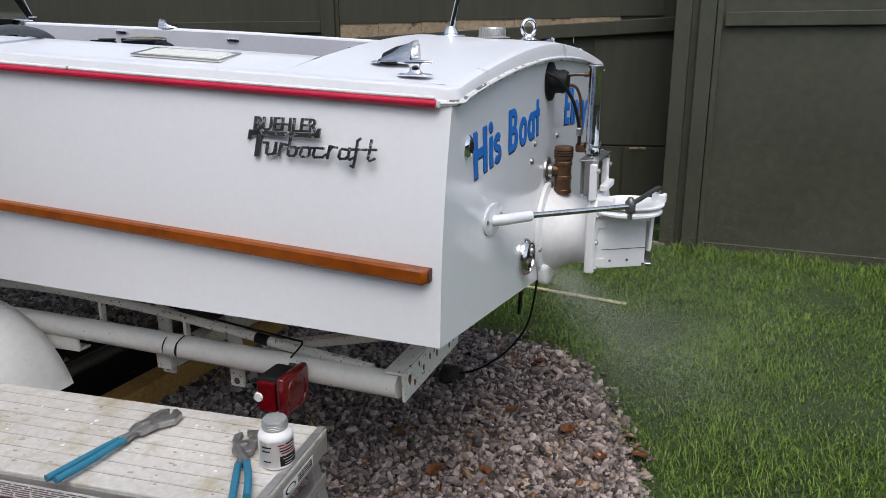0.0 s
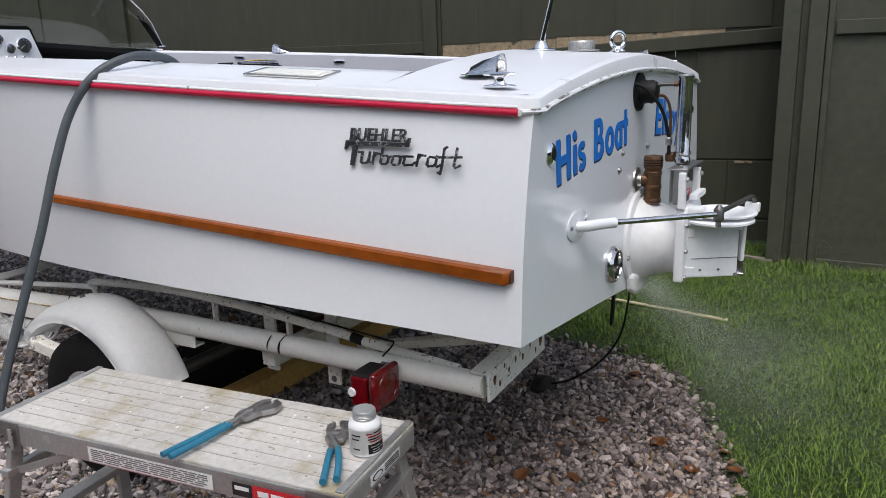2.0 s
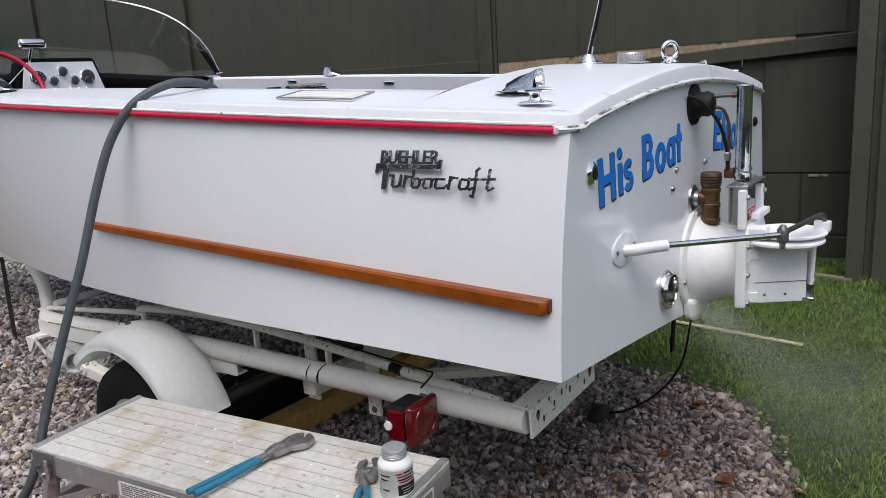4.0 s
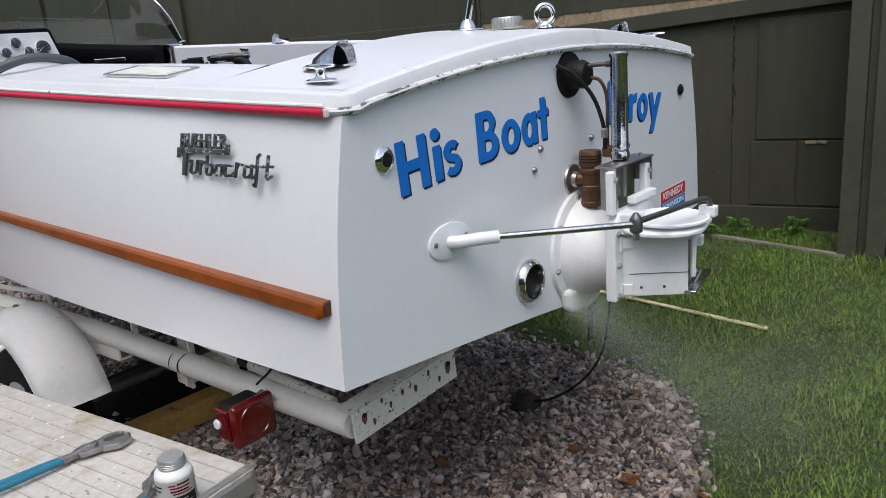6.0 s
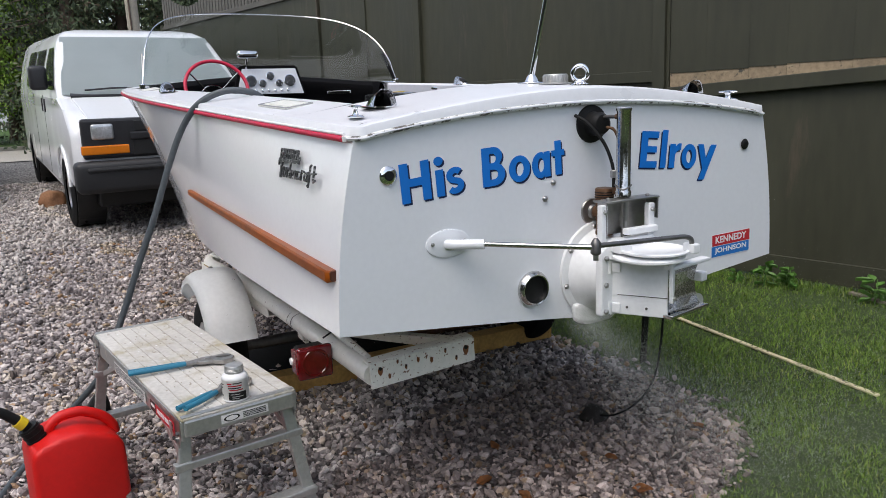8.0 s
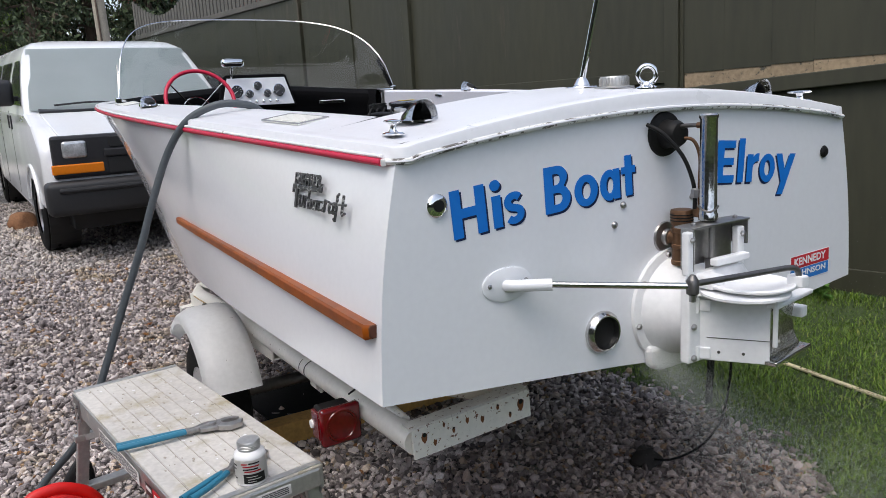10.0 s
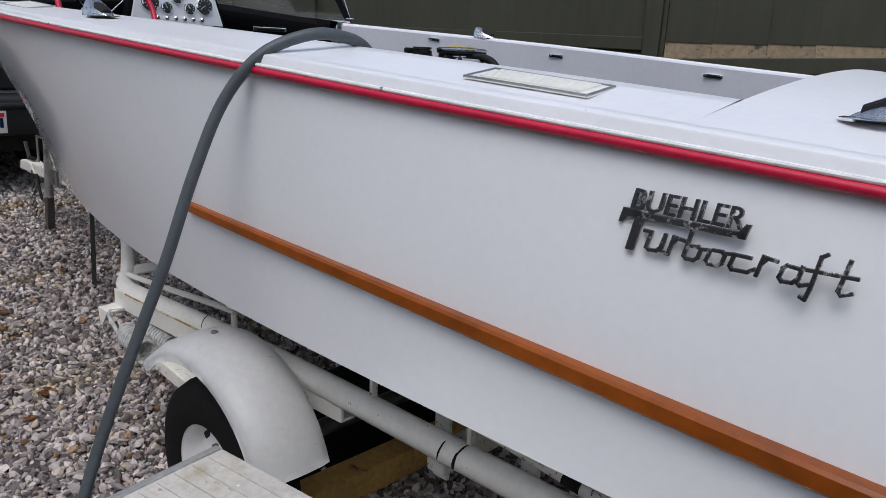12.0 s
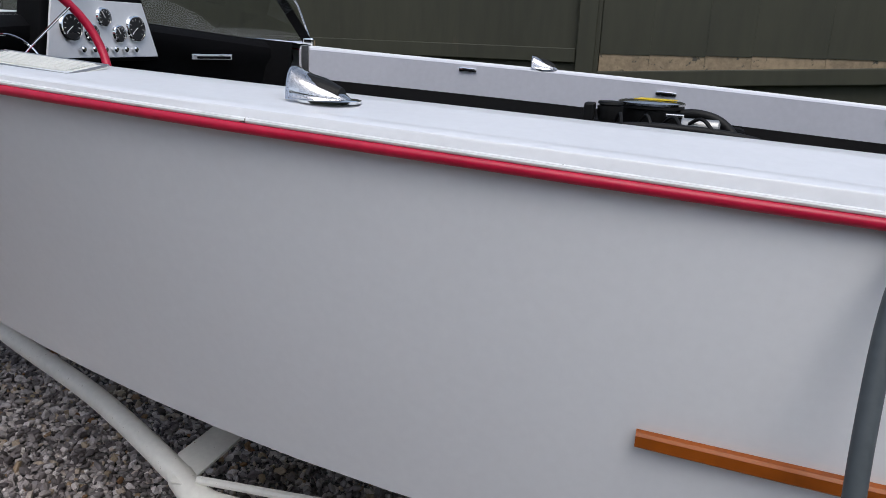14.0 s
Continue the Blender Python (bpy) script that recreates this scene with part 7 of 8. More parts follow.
    # wheels
    for x in (-1.08, -5.32):
        for s in (-1, 1):
            w = part("wheel", lathe([(0.22, -0.12), (0.36, -0.125), (0.405, -0.10), (0.415, 0.0), (0.405, 0.10), (0.36, 0.125), (0.22, 0.12)], 36, Matrix.Translation((x, s * 0.965, 0.41)) @ pose(0, 0, 0, 90, 0, 0), cap=False), TYRE, v, "black tyre on a steel rim", smooth=True)
            part("rim", lathe([(0.225, 0.10), (0.21, 0.105), (0.18, 0.07), (0.08, 0.08), (0.0, 0.085)], 28, Matrix.Translation((x, s * 0.965, 0.41)) @ pose(0, 0, 0, 90 if s < 0 else -90, 0, 0), cap=False), STEEL, w, smooth=True)
            part("arch_liner", lathe([(0.44, -0.15), (0.44, 0.15)], 24, Matrix.Translation((x, s * 0.90, 0.44)) @ pose(0, 0, 0, 90, 0, 0)), PRINT_BLACK, v)
    part("underbody", box(5.6, 1.7, 0.25, Matrix.Translation((-3.2, 0, 0.42)), 0.02), PRINT_BLACK, v)
    for s in (-1, 1):
        part("arch_lip", tube([(-1.08 + 0.46 * math.cos(a), s * 1.105, 0.44 + 0.46 * math.sin(a)) for a in np.linspace(0.15, math.pi - 0.15, 13)], 0.02, 8, 2), VAN_WHITE, v, smooth=True)
        # glass and mirror down each flank
        for x0, x1, dz in ((-1.24, -2.35, 0.10), (-2.62, -3.7, 0.0), (-3.85, -4.9, 0.0)):
            q = []
            for z in (1.50, 1.55, 1.68, 1.80, 1.90, 1.97):
                w = float(np.interp(z, [1.40, 1.55, 1.80, 2.02], [1.085, 1.07, 1.01, 0.94])) + 0.008
                q.append([(x0 - (0.60 * (z - 1.5) / 0.47 if dz else 0), s * w, z), (x1, s * w, z)])
            bm = loft(q)
            bmesh.ops.solidify(bm, geom=bm.faces[:], thickness=0.008)
            part("side_window", bm, WINDOW_DARK, v, "dark side window")
        mr = part("door_mirror", box(0.12, 0.20, 0.27, Matrix.Translation((-1.62, s * 1.205, 1.63)), 0.05, None, 4), VAN_BLACK, v, "black door mirror", smooth=True, angle=50)
        part("mirror_arm", span((-1.62, s * 1.15, 1.57), (-1.66, s * 1.02, 1.57), 0.07, 0.05, 0.01), VAN_BLACK, mr)
        for x in (-2.48, -3.78):
            part("door_gap", box(0.012, 0.004, 0.95, Matrix.Translation((x, s * 1.1005, 0.95))), PRINT_BLACK, v)
        for x in (-2.32, -2.62):
            part("door_handle", box(0.05, 0.02, 0.16, Matrix.Translation((x, s * 1.105, 1.30)), 0.008), VAN_BLACK, v)
    return v


# the glass's sky reflection is put into this pale base colour
VAN_SCREEN = material("painted_sky_screen", (0.47, 0.525, 0.525), 0.09, 0.0, vary=0.06, scale=0.8, fine=2.0, coat=0.8, gloss=0.02)
VAN_BUMPER = material("grey_bumper_plastic", (0.018, 0.0185, 0.020), 0.55, vary=0.12, bump=0.04)
HEADLIGHT = material("headlight_lens", (0.55, 0.57, 0.58), 0.12, 0.5, vary=0.25, scale=12, coat=0.8)
build_van()
# wheel chock
ch = thing("rag_bundle", "brown crumpled bundle beside the van wheel", "bundle", Matrix.Translation((-9.0, -1.33, 0.27)))
bm = lathe([(0.14, 0.0), (0.17, 0.08), (0.12, 0.17), (0.03, 0.21)], 14)
for q in bm.verts:
    q.co += Vector((noise.noise(q.co * 7), noise.noise(q.co * 7 + Vector((5, 0, 0))), 0.5 * noise.noise(q.co * 7 + Vector((0, 7, 0))))) * 0.07
part("bundle", bm, material("brown_cloth", (0.24, 0.115, 0.055), 0.85, vary=0.3, bump=0.2), ch, smooth=True, angle=80)


def build_car():
    """A dark estate car at the edge of the yard."""
    c = thing("parked_car", "grey parked car at the yard's edge", "car", Matrix.Translation((-9.3, -3.07, 0.29)) @ pose(0, 0, 0, 0, 2.58, 9))
    side = [(0.0, 0.30), (0.05, 0.75), (-0.3, 0.95), (-1.3, 1.05), (-2.0, 1.60), (-4.2, 1.65), (-4.9, 1.1), (-5.0, 0.45), (-4.75, 0.32), (-4.35, 0.35), (-4.2, 0.62), (-3.75, 0.62), (-3.6, 0.35), (-1.35, 0.32), (-1.2, 0.62), (-0.75, 0.62), (-0.6, 0.35)]
    bm = prism(side, 1.96, Matrix(((1, 0, 0, 0), (0, 0, 1, -0.98), (0, 1, 0, 0), (0, 0, 0, 1))))
    bmesh.ops.bevel(bm, geom=[e for e in bm.edges if abs(abs(e.verts[0].co.y) - 0.98) < 0.001 and abs(e.verts[0].co.y - e.verts[1].co.y) < 0.001], offset=0.12, segments=4, affect="EDGES", profile=0.5)
    part("body", bm, material("grey_car_paint", (0.055, 0.053, 0.050), 0.25, vary=0.1, coat=0.6), c, smooth=True, angle=45)
    for s in (-1, 1):
        part("side_window", box(2.0, 0.01, 0.42, Matrix.Translation((-3.0, s * 0.975, 1.32)), 0.01), WINDOW_DARK, c)
        for x in (-0.98, -3.98):
            w = part("wheel", lathe([(0.20, -0.1), (0.33, -0.105), (0.365, -0.08), (0.37, 0.0), (0.365, 0.08), (0.33, 0.105), (0.20, 0.1)], 32, Matrix.Translation((x, s * 0.90, 0.37)) @ pose(0, 0, 0, 90, 0, 0), cap=False), TYRE, c, smooth=True)
            part("rim", lathe([(0.205, 0.08), (0.18, 0.06), (0.07, 0.07), (0.0, 0.075)], 24, Matrix.Translation((x, s * 0.90, 0.37)) @ pose(0, 0, 0, 90 if s < 0 else -90, 0, 0), cap=False), STEEL, w, smooth=True)
    return c


build_car()

# ---------------------------------------------------------------- street, houses, trees in the distance
rows = [[(x, y, 0.515) for y in (-60, -30, -15, -8, -4, 0, 4, 8, 20)] for x in (-21.0, -18.5, -15.6)]
tagged(part("road", loft(rows), ROAD), "pale worn asphalt street", "road", kind="structure")
part("kerb", box(0.15, 70, 0.12, Matrix.Translation((-21.1, -20, 0.56)), 0.02), material("kerb_stone", (0.30, 0.28, 0.24), 0.9, vary=0.15), None)
tagged(bpy.data.objects["kerb"], "low stone kerb along the street", "kerb", kind="structure")
rows = [[(x, y, 0.60 + 0.01 * (-21.2 - x)) for y in (-60, -30, -10, 0, 10, 30)] for x in (-70, -45, -30, -21.2)]
tagged(part("lawn", loft(rows), FAR_LAWN), "green lawn across the street", "lawn", kind="structure")


def leaves(name, centres, radii, count, size, mat, parent, seed, droop=0.3):
    """A crown of many small leaf blades scattered through lobes."""
    r = np.random.RandomState(seed)
    centres, radii = np.array(centres, float), np.array(radii, float)
    pick = r.choice(len(centres), count, p=radii ** 2 / (radii ** 2).sum())
    d = r.normal(size=(count, 3))
    d /= np.linalg.norm(d, axis=1)[:, None]
    p = centres[pick] + d * (radii[pick] * r.uniform(0.45, 1.05, count) ** 0.7)[:, None]
    u = r.normal(size=(count, 3))
    u[:, 2] -= droop
    u /= np.linalg.norm(u, axis=1)[:, None]
    w = np.cross(u, r.normal(size=(count, 3)))
    w /= np.linalg.norm(w, axis=1)[:, None]
    s = (size * r.uniform(0.6, 1.5, count))[:, None]
    verts = np.concatenate([p - u * s, p + w * s * 0.45, p + u * s, p - w * s * 0.45], axis=1).reshape(-1, 3) * PLAN
    faces = np.arange(count * 4).reshape(-1, 4)
    me = bpy.data.meshes.new(name)
    me.from_pydata(verts.tolist(), [], faces.tolist())
    me.materials.append(mat)
    ob = new(name, me)
    ob.parent = parent
    return ob


LEAF_BRIGHT = island_ramp(material("bright_leaf", (1, 1, 1), 0.6, vary=0.1), [(0.0, (0.10, 0.20, 0.02)), (0.5, (0.25, 0.42, 0.05)), (1.0, (0.42, 0.58, 0.11))])
LEAF_DARK = island_ramp(material("spruce_needles", (1, 1, 1), 0.7, vary=0.1), [(0.0, (0.016, 0.026, 0.012)), (0.5, (0.04, 0.062, 0.028)), (0.85, (0.09, 0.125, 0.055)), (1.0, (0.08, 0.055, 0.035))])
BARK = material("bark", (0.09, 0.065, 0.05), 0.9, vary=0.3, bump=0.4)


def build_spruce(x, y, z, height, spread, seed, mat=None):
    t = thing("spruce_tree", "tall dark green spruce with drooping boughs", "tree", Matrix.Translation((x, y, z)), "spruces behind the yard")
    part("trunk", tube([(0, 0, -0.2), (0.05, 0, height * 0.5), (0, 0, height)], (0.22, 0.03), 10), BARK, t, smooth=True)
    rnd = random.Random(seed)
    cs, rs = [], []
    bm = bmesh.new()
    k = 0
    while k < 150:
        u = rnd.random() ** 1.2
        zz = 0.6 + u * (height - 0.8)
        reach = spread * (1 - u) ** 0.8 * rnd.uniform(0.55, 1.1) + 0.15
        a = rnd.uniform(0, 2 * math.pi)
        tip = Vector((reach * math.cos(a), reach * math.sin(a), zz - 0.25 * reach))
        if k % 3 == 0:
            tube([(0, 0, zz), tip * 0.5 + Vector((0, 0, zz * 0.5)), tip], (0.04, 0.01), 5, 2, bm)
        for s in (0.35, 0.6, 0.85, 1.0):
            cs.append((tip.x * s, tip.y * s, zz + (tip.z - zz) * s))
            rs.append(0.20 + 0.30 * (1 - s) + 0.12 * rnd.random())
        k += 1
    tagged(part("boughs", bm, BARK, t), "bare brown boughs", kind="stuff")
    leaves("crown", cs, rs, 24000, 0.06, mat or LEAF_DARK, t, seed, 0.8)
    return t


def build_leafy(x, y, z, height, spread, seed):
    t = thing("leafy_tree", "broad tree in bright spring leaf", "tree", Matrix.Translation((x, y, z)), "leafy trees along the street")
    rnd = random.Random(seed)
    bm = tube([(0, 0, -0.2), (0.1, 0.05, height * 0.3), (0.0, 0.1, height * 0.6)], (0.24, 0.10), 10)
    cs, rs = [], []
    for k in range(34):
        a = rnd.uniform(0, 2 * math.pi)
        zz = height * rnd.uniform(0.12, 0.95)
        reach = spread * rnd.uniform(0.3, 1.0) * math.sqrt(max(0.15, 1 - (zz / height - 0.5) ** 2 * 2.4))
        tip = Vector((reach * math.cos(a), reach * math.sin(a), zz))
        tube([(0, 0.05, max(height * 0.2, zz * 0.6)), tip * 0.55 + Vector((0, 0, zz * 0.38)), tip], (0.06, 0.012), 5, 3, bm)
        cs.append(tuple(tip))
        rs.append(rnd.uniform(0.5, 0.95))
        cs.append(tuple(tip * 0.7 + Vector((0, 0, zz * 0.3 + 0.2))))
        rs.append(rnd.uniform(0.4, 0.8))
    part("trunk", bm, BARK, t, smooth=True)
    leaves("crown", cs, rs, 22000, 0.06, LEAF_BRIGHT, t, seed, 0.1)
    return t


build_spruce(-20.3, -0.1, 0.5, 10.5, 2.4, 3)
build_spruce(-21.2, 1.3, 0.5, 11.5, 2.6, 5)
build_spruce(-19.6, 2.55, 0.5, 7.0, 1.7, 9)
build_spruce(-24.5, 0.6, 0.5, 12, 3.0, 12)
build_leafy(-23.5, -2.9, 0.5, 8.5, 2.6, 21)
build_leafy(-26.5, -5.2, 0.5, 9.5, 3.0, 22)
build_leafy(-25.5, -1.6, 0.5, 8.0, 2.2, 23)
build_leafy(-30.5, -8.5, 0.6, 10.5, 3.6, 24)
pole = thing("utility_pole", "weathered grey wooden utility pole", "pole", Matrix.Translation((-16.9, 1.05, 0.5)))
part("shaft", tube([(0, 0, -0.2), (-0.02, -0.05, 3), (-0.05, -0.16, 9)], (0.15, 0.12), 14, 2), material("pole_wood", (0.30, 0.27, 0.22), 0.9, vary=0.25, scale=4, bump=0.2), pole, smooth=True)
part("cable_guard", tube([(0.14, -0.06, 0), (0.12, -0.12, 3), (0.09, -0.23, 9)], 0.02, 8, 2), BARK, pole, smooth=True)
for k, (x, y) in enumerate(((-26.2, -1.28), (-27.0, -1.0))):
    fp = thing("fence_post", "short weathered post on the lawn", "post", Matrix.Translation((x, y, 0.6)), "posts on the far lawn")
    part("post", span((0, 0, -0.1), (0.05, 0.1, 1.3), 0.12, 0.12, 0.02, None, (0, 1, 0)), BARK, fp)

BRICK = material("red_brick_wall", (0.30, 0.055, 0.035), 0.85, vary=0.2, scale=1.5, fine=40, bump=0.2)
STUCCO = material("house_siding", (0.20, 0.18, 0.16), 0.85, vary=0.15, scale=1)
DARK_WALL = material("shaded_porch_wall", (0.05, 0.04, 0.035), 0.9, vary=0.3)
ROOFING = material("roof_shingle", (0.09, 0.085, 0.08), 0.9, vary=0.25, bump=0.3)


def build_brick_house():
    h = thing("brick_house", "red brick house behind the fence", "house", Matrix.Translation((-19.9, 3.0, 0.5)))
    part("wall", box(6, 8, 8, Matrix.Translation((-3.0, 4.0, 4.0)), 0.01), BRICK, h)
    part("roof", prism([(-0.5, 0), (8.5, 0), (4, 3)], 7, Matrix(((0, 0, 1, -6.5), (1, 0, 0, 0), (0, 1, 0, 8.0), (0, 0, 0, 1)))), ROOFING, h)
    for y in (0.75, 3.2):
        for z in (4.3, 1.6):
            w = part("window", box(0.06, 0.55, 1.5, Matrix.Translation((0.012, y, z + 0.75)), 0.01), PRINT_WHITE, h, "white framed window")
            part("pane", box(0.05, 0.42, 1.32, Matrix.Translation((0.022, y, z + 0.75))), WINDOW_DARK, w)
            part("sill", box(0.14, 0.72, 0.09, Matrix.Translation((0.06, y, z - 0.05)), 0.01), PRINT_WHITE, w)
    part("corner_board", box(0.10, 0.14, 8, Matrix.Translation((0.02, 0.08, 4.0)), 0.01), PRINT_WHITE, h)
    part("downpipe", tube([(0.10, 0.35, 0), (0.10, 0.35, 8)], 0.05, 10, 1), PRINT_WHITE, h)
    return h


build_brick_house()


def build_porch_house():
    h = thing("porch_house", "dim house with a porch across the street", "house", Matrix.Translation((-39.0, -3.4, 0.65)))
    part("wall", box(7, 12, 6, Matrix.Translation((-5.0, 0, 3.0)), 0.01), DARK_WALL, h)
    part("roof", prism([(-6.6, 0), (6.6, 0), (0, 3.4)], 8, Matrix(((0, 0, 1, -9.0), (1, 0, 0, 0), (0, 1, 0, 6.0), (0, 0, 0, 1)))), ROOFING, h)
    part("porch_floor", box(2.2, 10, 0.3, Matrix.Translation((-0.6, 0, 0.25)), 0.02), STUCCO, h)
    part("porch_roof", box(2.6, 10.4, 0.25, Matrix.Translation((-0.6, 0, 2.95)), 0.03), STUCCO, h)
    for y in (-4.8, -2.4, 0.0, 1.7, 3.0, 4.8):
        part("porch_post", box(0.14, 0.14, 2.5, Matrix.Translation((0.4, y, 1.65)), 0.01), PRINT_WHITE, h)
    for y in (-3.6, -1.0, 1.2, 3.6):
        w = part("window", box(0.06, 0.9, 1.3, Matrix.Translation((-1.48, y, 1.7)), 0.01), PRINT_WHITE, h)
        part("pane", box(0.05, 0.72, 1.12, Matrix.Translation((-1.465, y, 1.7))), WINDOW_DARK, w)
    return h


build_porch_house()


def build_lawn_chair(x, y):
    c = thing("garden_chair", "white plastic garden chair on the far lawn", "chair", Matrix.Translation((x, y, 0.72)), "garden chairs by the porch")
    part("seat", box(0.45, 0.45, 0.04, Matrix.Translation((0, 0, 0.42)), 0.01), PRINT_WHITE, c)
    part("backrest", box(0.05, 0.45, 0.5, Matrix.Translation((-0.22, 0, 0.68)), 0.02), PRINT_WHITE, c)
    for px in (-0.2, 0.2):
        for py in (-0.2, 0.2):
            part("leg", box(0.04, 0.04, 0.42, Matrix.Translation((px, py, 0.21)), 0.005), PRINT_WHITE, c)
    return c


ga = build_lawn_chair(-36.0, -2.75)
for x, y in ((-36.0, -2.05), (-36.3, -1.7)):
    copy_thing(ga, Matrix.Translation(Vector((x, y, 0.72)) * PLAN) @ pose(0, 0, 0, 0, 0, 30))


# ---------------------------------------------------------------- gravel, grass, leaves
def wet(x, y):
    """Where the jet's water has soaked the stones: behind the transom, with a ragged rim."""
    d = math.hypot((x + 0.15) / 1.15, (y - 0.35) / 1.25)
    return d < 0.85 + 0.35 * noise.noise(Vector((x * 2.0, y * 2.0, 3.0)))


def scatter_stones(name, x0, x1, y0, y1, step, size, seed, label, soaked=None, mat=None):
    """Loose crushed stones, each its own lump, joined into one mesh."""
    r = np.random.RandomState(seed)
    t = (1 + 5 ** 0.5) / 2
    ico = np.array([(-1, t, 0), (1, t, 0), (-1, -t, 0), (1, -t, 0), (0, -1, t), (0, 1, t), (0, -1, -t), (0, 1, -t), (t, 0, -1), (t, 0, 1), (-t, 0, -1), (-t, 0, 1)]) / math.hypot(1, t)
    tri = np.array([(0, 11, 5), (0, 5, 1), (0, 1, 7), (0, 7, 10), (0, 10, 11), (1, 5, 9), (5, 11, 4), (11, 10, 2), (10, 7, 6), (7, 1, 8), (3, 9, 4), (3, 4, 2), (3, 2, 6), (3, 6, 8), (3, 8, 9), (4, 9, 5), (2, 4, 11), (6, 2, 10), (8, 6, 7), (9, 8, 1)])
    if step > 0.02 or x0 < -5:                       # plainer lumps far off
        ico = np.array([(1, 0, 0), (-1, 0, 0), (0, 1, 0), (0, -1, 0), (0, 0, 1), (0, 0, -1)], float) * 1.1
        tri = np.array([(0, 2, 4), (2, 1, 4), (1, 3, 4), (3, 0, 4), (2, 0, 5), (1, 2, 5), (3, 1, 5), (0, 3, 5)])
    nv = len(ico)
    nx, ny = int((x1 - x0) / step), int((y1 - y0) / step)
    gx, gy = np.meshgrid(np.arange(nx), np.arange(ny), indexing="ij")
    p = np.stack([x0 + (gx.ravel() + r.uniform(0, 1, nx * ny)) * step, y0 + (gy.ravel() + r.uniform(0, 1, nx * ny)) * step], 1)
    keep = np.array([q[1] < grass_edge(q[0]) + 0.10 * r.normal() * (0.5 if q[0] < 0.3 else 0.8) for q in p])
    if soaked is not None:
        keep &= np.array([wet(*q) == soaked for q in p])
    rim = np.minimum((p[:, 1] - y0) / 0.7, 1.0) if y0 < -2 else np.ones(len(p))
    keep &= r.uniform(0, 1, len(p)) < rim
    p = p[keep]
    n = len(p)
    z = np.array([ground_z(a, b) for a, b in p])
    s = size * np.clip(r.lognormal(0, 0.35, n), 0.45, 2.0)
    sq = np.stack([r.uniform(0.8, 1.35, n), r.uniform(0.6, 1.0, n), r.uniform(0.38, 0.68, n)], 1) * s[:, None] * 0.5
    shape = ico[None] * (1 + r.uniform(-0.30, 0.30, (n, nv, 1)))
    shape = shape * sq[:, None, :]
    q = r.normal(size=(n, 4))
    q[:, 1:3] *= 0.42
    q /= np.linalg.norm(q, axis=1)[:, None]
    w, a, b, c = q.T
    rot = np.stack([np.stack([1 - 2 * (b * b + c * c), 2 * (a * b - c * w), 2 * (a * c + b * w)], 1), np.stack([2 * (a * b + c * w), 1 - 2 * (a * a + c * c), 2 * (b * c - a * w)], 1), np.stack([2 * (a * c - b * w), 2 * (b * c + a * w), 1 - 2 * (a * a + b * b)], 1)], 1)
    v = np.einsum("nij,nkj->nki", rot, shape)
    v += np.stack([p[:, 0], p[:, 1], z + sq[:, 2] * r.uniform(0.1, 1.9, n)], 1)[:, None, :]
    faces = (np.arange(n)[:, None, None] * nv + tri[None]).reshape(-1, 3)
    return fast_mesh(name, v.reshape(-1, 3), faces, mat or STONES, label, "gravel", nv == 6)


def fast_mesh(name, verts, faces, mat, label, category, smooth=False):
    k = faces.shape[1]
    me = bpy.data.meshes.new(name)
    me.vertices.add(len(verts))
    me.vertices.foreach_set("co", (verts * PLAN).astype(np.float32).ravel())
    me.loops.add(faces.size)
    me.loops.foreach_set("vertex_index", faces.astype(np.int32).ravel())
    me.polygons.add(len(faces))
    me.polygons.foreach_set("loop_start", np.arange(0, faces.size, k, dtype=np.int32))
    me.polygons.foreach_set("use_smooth", np.full(len(faces), smooth))
    me.update(calc_edges=True)
    me.validate()
    me.materials.append(mat)
    return tagged(new(name, me), label, category, "", "stuff")


scatter_stones("gravel", -4.6, 0.75, -2.6, 1.35, 0.0170, 0.0245, 1, "loose grey crushed stones round the trailer", False)
scatter_stones("gravel", -1.6, 0.75, -1.4, 1.35, 0.0148, 0.0225, 4, "dark wet crushed stones behind the transom", True, WET_STONES)
scatter_stones("gravel", -6.2, -4.6, -1.7, 1.35, 0.0170, 0.0262, 6, "loose grey crushed stones round the trailer's tongue")
scatter_stones("gravel", -6.2, -4.6, -4.2, -1.7, 0.0285, 0.034, 7, "loose pale crushed stones towards the van", None, FAR_STONES)
scatter_stones("gravel", -4.6, 0.46, -5.2, -2.45, 0.032, 0.040, 8, "loose grey crushed stones in the open yard")
scatter_stones("gravel", -11.5, -6.2, -4.2, 1.6, 0.0285, 0.034, 2, "loose pale crushed stones towards the van", None, FAR_STONES)


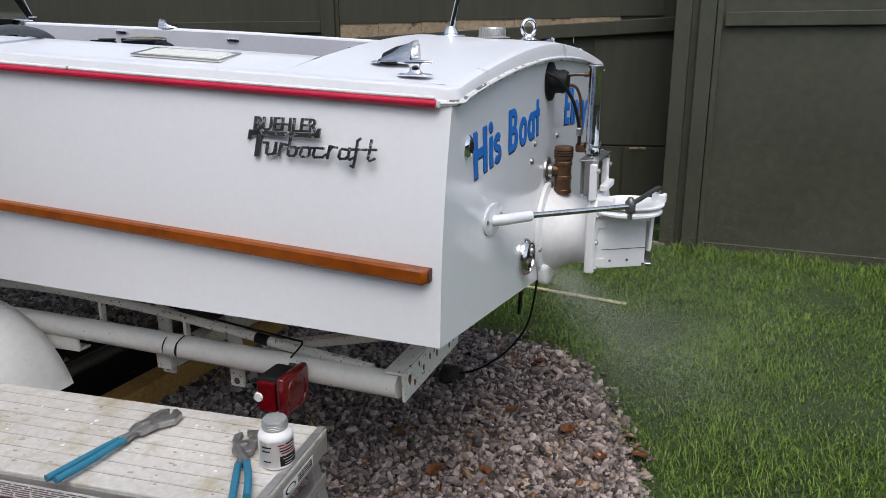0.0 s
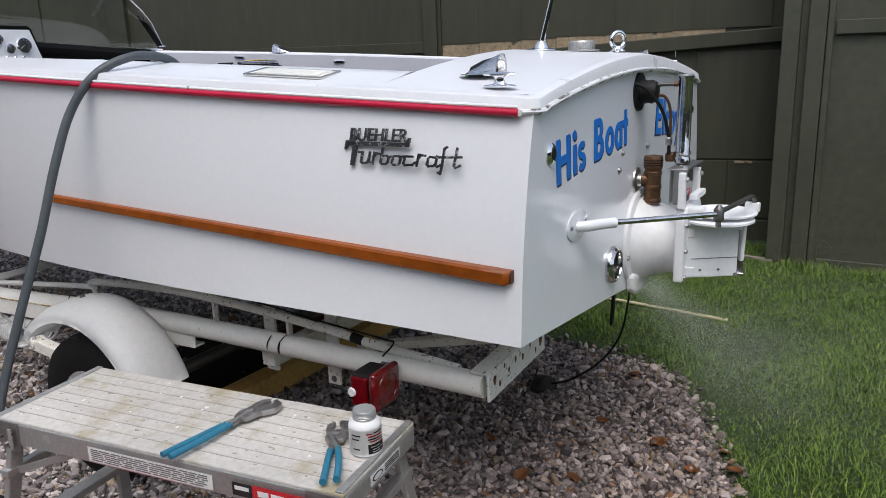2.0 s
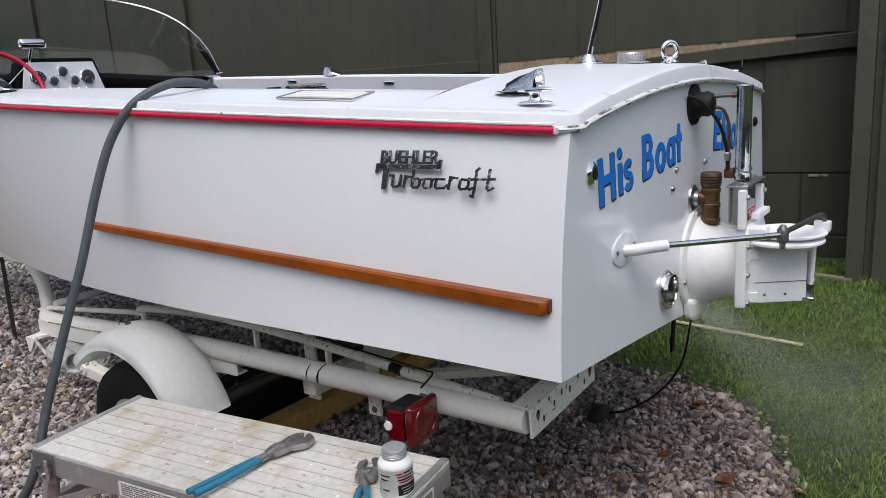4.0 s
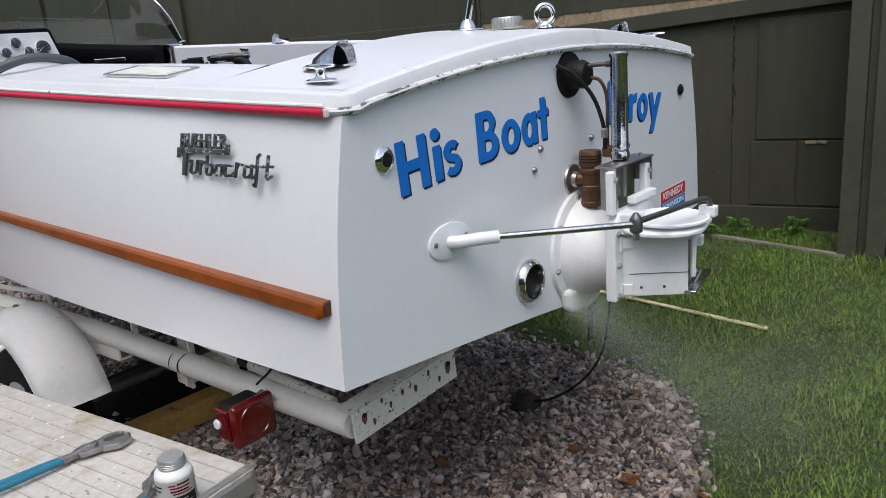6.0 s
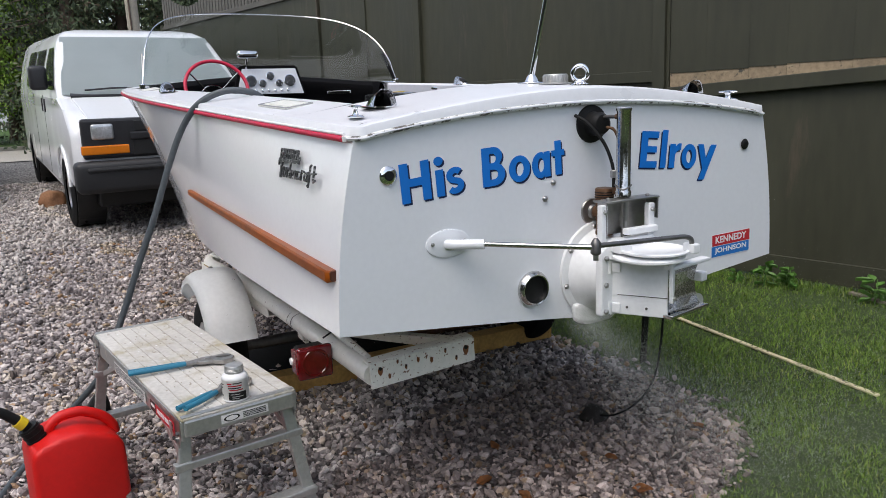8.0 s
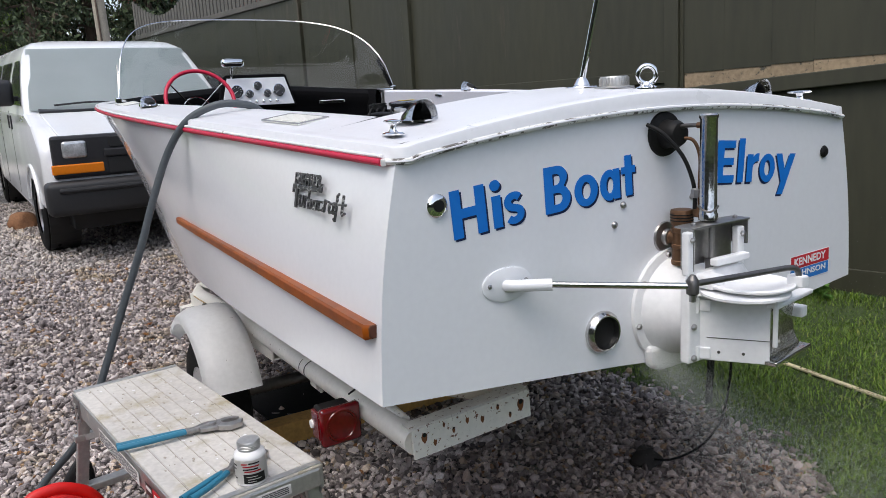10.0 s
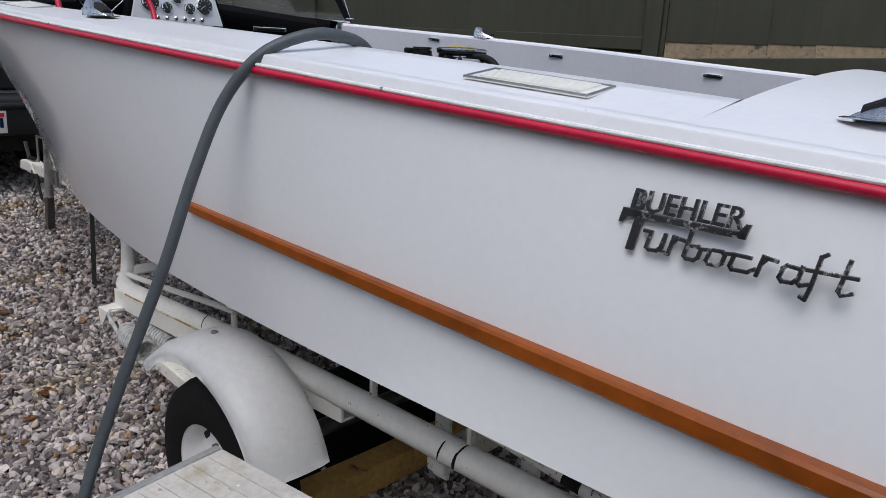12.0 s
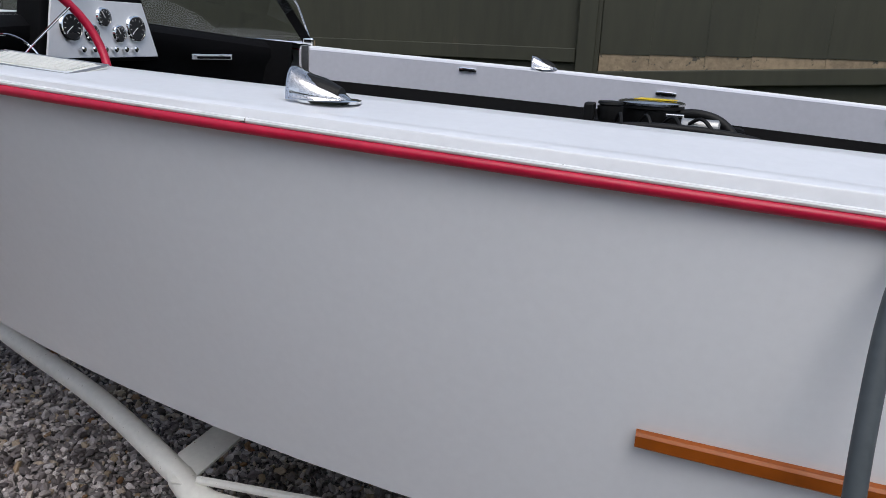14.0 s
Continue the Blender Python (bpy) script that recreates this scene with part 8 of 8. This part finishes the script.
def scatter_grass(name, n, box_, height, seed, label, near_fence=False):
    r = np.random.RandomState(seed)
    x = r.uniform(box_[0], box_[1], n)
    y = r.uniform(box_[2], box_[3], n)
    e = np.array([grass_edge(a) for a in x]) + r.normal(0, 0.07, n)
    edge = (x > 0.40 + r.normal(0, 0.05, n)) | (y > e)
    fy = np.where(x < 0.2, 2.817 + (x + 2.405) * 0.197, 2.82)
    keep = edge & (y < fy - 0.01)
    clump = np.array([noise.noise(Vector((a * 2.3, b * 2.3, seed))) for a, b in zip(x, y)])
    keep &= r.uniform(-0.75, 1.0, n) < clump + 0.75
    x, y, clump, fy = x[keep], y[keep], clump[keep], fy[keep]
    n = len(x)
    z = np.array([ground_z(a, b) for a, b in zip(x, y)])
    h = height * r.uniform(0.5, 1.3, n) * (1 + 0.6 * clump)
    h *= 1 + 1.1 * np.clip(1 - (fy - y) / 0.35, 0, 1)
    a = r.uniform(0, 2 * math.pi, n)
    lean = h * r.uniform(0.2, 1.3, n)
    wd = r.uniform(0.0012, 0.0030, n)
    dx, dy = np.cos(a), np.sin(a)
    sx, sy = -dy * wd, dx * wd
    base = np.stack([x, y, z - 0.004], 1)
    mid = base + np.stack([dx * lean * 0.35, dy * lean * 0.35, h * 0.62], 1)
    tip = base + np.stack([dx * lean, dy * lean, h], 1)
    side = np.stack([sx, sy, np.zeros(n)], 1)
    v = np.stack([base - side, base + side, mid + side * 0.8, mid - side * 0.8, tip], 1).reshape(-1, 3)
    i = np.arange(n)[:, None] * 5
    f = np.concatenate([i + np.array([[0, 1, 2]]), i + np.array([[0, 2, 3]]), i + np.array([[3, 2, 4]])], 0)
    return fast_mesh(name, v, f, GRASS, label, "grass")


scatter_grass("grass", 350000, (-3.6, 3.4, -1.6, 3.3), 0.031, 11, "short damp green grass with taller tufts")
scatter_grass("grass", 15000, (-9, -3.6, 0.9, 2.9), 0.07, 12, "green grass strip along the fence")


def scatter_spray(name, n, size, seed, label):
    """Fine drops thrown aft and down from the outlet, thickest near it, drifting off over the grass."""
    r = np.random.RandomState(seed)
    u = r.uniform(0, 1, n) ** 1.3                      # 0 at the outlet, 1 where the drift thins out
    start = np.array([0.10, -0.10, 0.74])
    low = r.uniform(0, 1, n) < 0.38                    # the heavier share falls sooner
    far = np.where(low[:, None], np.array([0.80, 0.74, 0.16]), np.array([0.75, 1.12, 0.40]))
    fall = np.array([0.10, 0.0, -0.34])
    p = start + (far - start) * u[:, None] + fall * np.sin(math.pi * np.clip(u * 1.25, 0, 1))[:, None] * 0.8
    p += r.normal(size=(n, 3)) * (0.035 + 0.35 * u)[:, None] * np.array([1.0, 1.0, 0.62])
    p = p[(p[:, 2] > 0.05) & (p[:, 0] > 0.03)]
    n = len(p)
    s = size * np.clip(r.lognormal(0, 0.4, n), 0.4, 3)
    d = r.normal(size=(n, 3, 3))
    v = p[:, None, :] + d / np.linalg.norm(d, axis=2)[:, :, None] * s[:, None, None]
    f = np.arange(n * 3).reshape(-1, 3)
    return fast_mesh(name, v.reshape(-1, 3), f, SPRAY, label, "water spray")


SPRAY = material("fine_spray", (0.50, 0.53, 0.51), 0.9, vary=0.05)
SPRAY.node_tree.nodes["Principled BSDF"].inputs["Specular IOR Level"].default_value = 0.0
scatter_spray("water_spray", 370000, 0.00058, 41, "fine white water spray drifting behind the jet outlet")

LEAF_BROWN = material("fallen_leaf", (0.26, 0.10, 0.03), 0.7, vary=0.35, scale=20)


def build_leaf(x, y, size, turn, seed):
    rnd = random.Random(seed)
    o = thing("fallen_leaf", "curled orange-brown fallen leaf on the gravel", "leaf", Matrix.Translation((x, y, ground_z(x, y) + 0.024)) @ pose(0, 0, 0, rnd.uniform(-15, 15), rnd.uniform(-15, 15), turn), "fallen leaves")
    rows = []
    for i in range(7):
        u = i / 6
        w = 0.42 * math.sin(math.pi * min(1, u * 0.97 + 0.03)) * (1 + 0.25 * math.sin(9 * u + seed))
        rows.append([(size * (u - 0.5), size * w * t, size * (0.10 * abs(t) + 0.08 * math.sin(3 * u + seed))) for t in (-1, -0.5, 0, 0.5, 1)])
    bm = loft(rows)
    bmesh.ops.solidify(bm, geom=bm.faces[:], thickness=0.0008)
    part("blade", bm, LEAF_BROWN, o, smooth=True)


rnd = random.Random(31)
for k, (x, y) in enumerate(((-0.178, 0.261), (-0.298, -0.262), (-0.13, -0.193), (0.222, 0.05), (0.307, 0.226), (0.072, 0.188), (0.357, 0.101), (-0.192, 0.763), (-0.524, -0.069), (-3.05, -0.93), (-3.3, -1.05), (-2.86, -1.06), (-2.72, -1.28), (-4.0, -0.8))):
    build_leaf(x, y, rnd.uniform(0.05, 0.085), rnd.uniform(0, 360), k)


def build_weed(x, y, size, seed):
    rnd = random.Random(seed)
    w = thing("weed", "broad-leaved green weed at the fence foot", "plant", Matrix.Translation((x, y, ground_z(x, y))), "weeds along the fence")
    for k in range(13):
        a = rnd.uniform(0, 360)
        m = pose(0, 0, rnd.uniform(0.1, 1.0) * size, 0, rnd.uniform(-40, 10), a)
        ln = size * rnd.uniform(0.35, 0.6)
        rows = [[(ln * u + 0.02, ln * 0.28 * math.sin(math.pi * min(1, u * 0.95 + 0.05)) * t, -0.15 * ln * u * u + 0.02 * abs(t)) for t in (-1, 0, 1)] for u in (0, 0.25, 0.5, 0.75, 1)]
        bm = loft([[m @ Vector(p) for p in row] for row in rows])
        part("leaf", bm, WEED, w, smooth=True)
    part("stem", tube([(0, 0, -0.02), (0.01, 0.01, size * 0.6), (0, 0.02, size)], (0.006, 0.003), 6), WEED, w)


# plain walls, added out of view, that close the yard to port and astern
# the port one stands tall to block light and darken hull and chrome reflections
for name, a, b, h in (("wall_port", (-9.0, -8.2), (8.0, -8.2), 5.0), ("wall_astern", (8.06, -8.14), (8.06, 2.8), 2.4)):
    wall = part(name, span((*a, h / 2 - 0.05), (*b, h / 2 - 0.05), 0.12, h, 0.01), FENCE_PAINT)
    tagged(wall, "plain olive wall added out of view round the yard", "wall", kind="structure")

WEED = material("weed_leaf", (0.10, 0.22, 0.04), 0.5, vary=0.2, scale=8)
build_weed(-1.45, 2.80, 0.17, 1)
build_weed(-1.30, 2.86, 0.13, 2)
build_weed(-0.75, 2.95, 0.16, 3)
build_weed(0.12, 2.95, 0.15, 4)
build_weed(-2.0, 2.72, 0.18, 5)
rnd = random.Random(77)
for k in range(9):
    x = rnd.uniform(-1.7, 0.1)
    build_weed(x, 2.76 + 0.197 * (x + 2.405) - rnd.uniform(0.0, 0.16), rnd.uniform(0.06, 0.13), 40 + k)
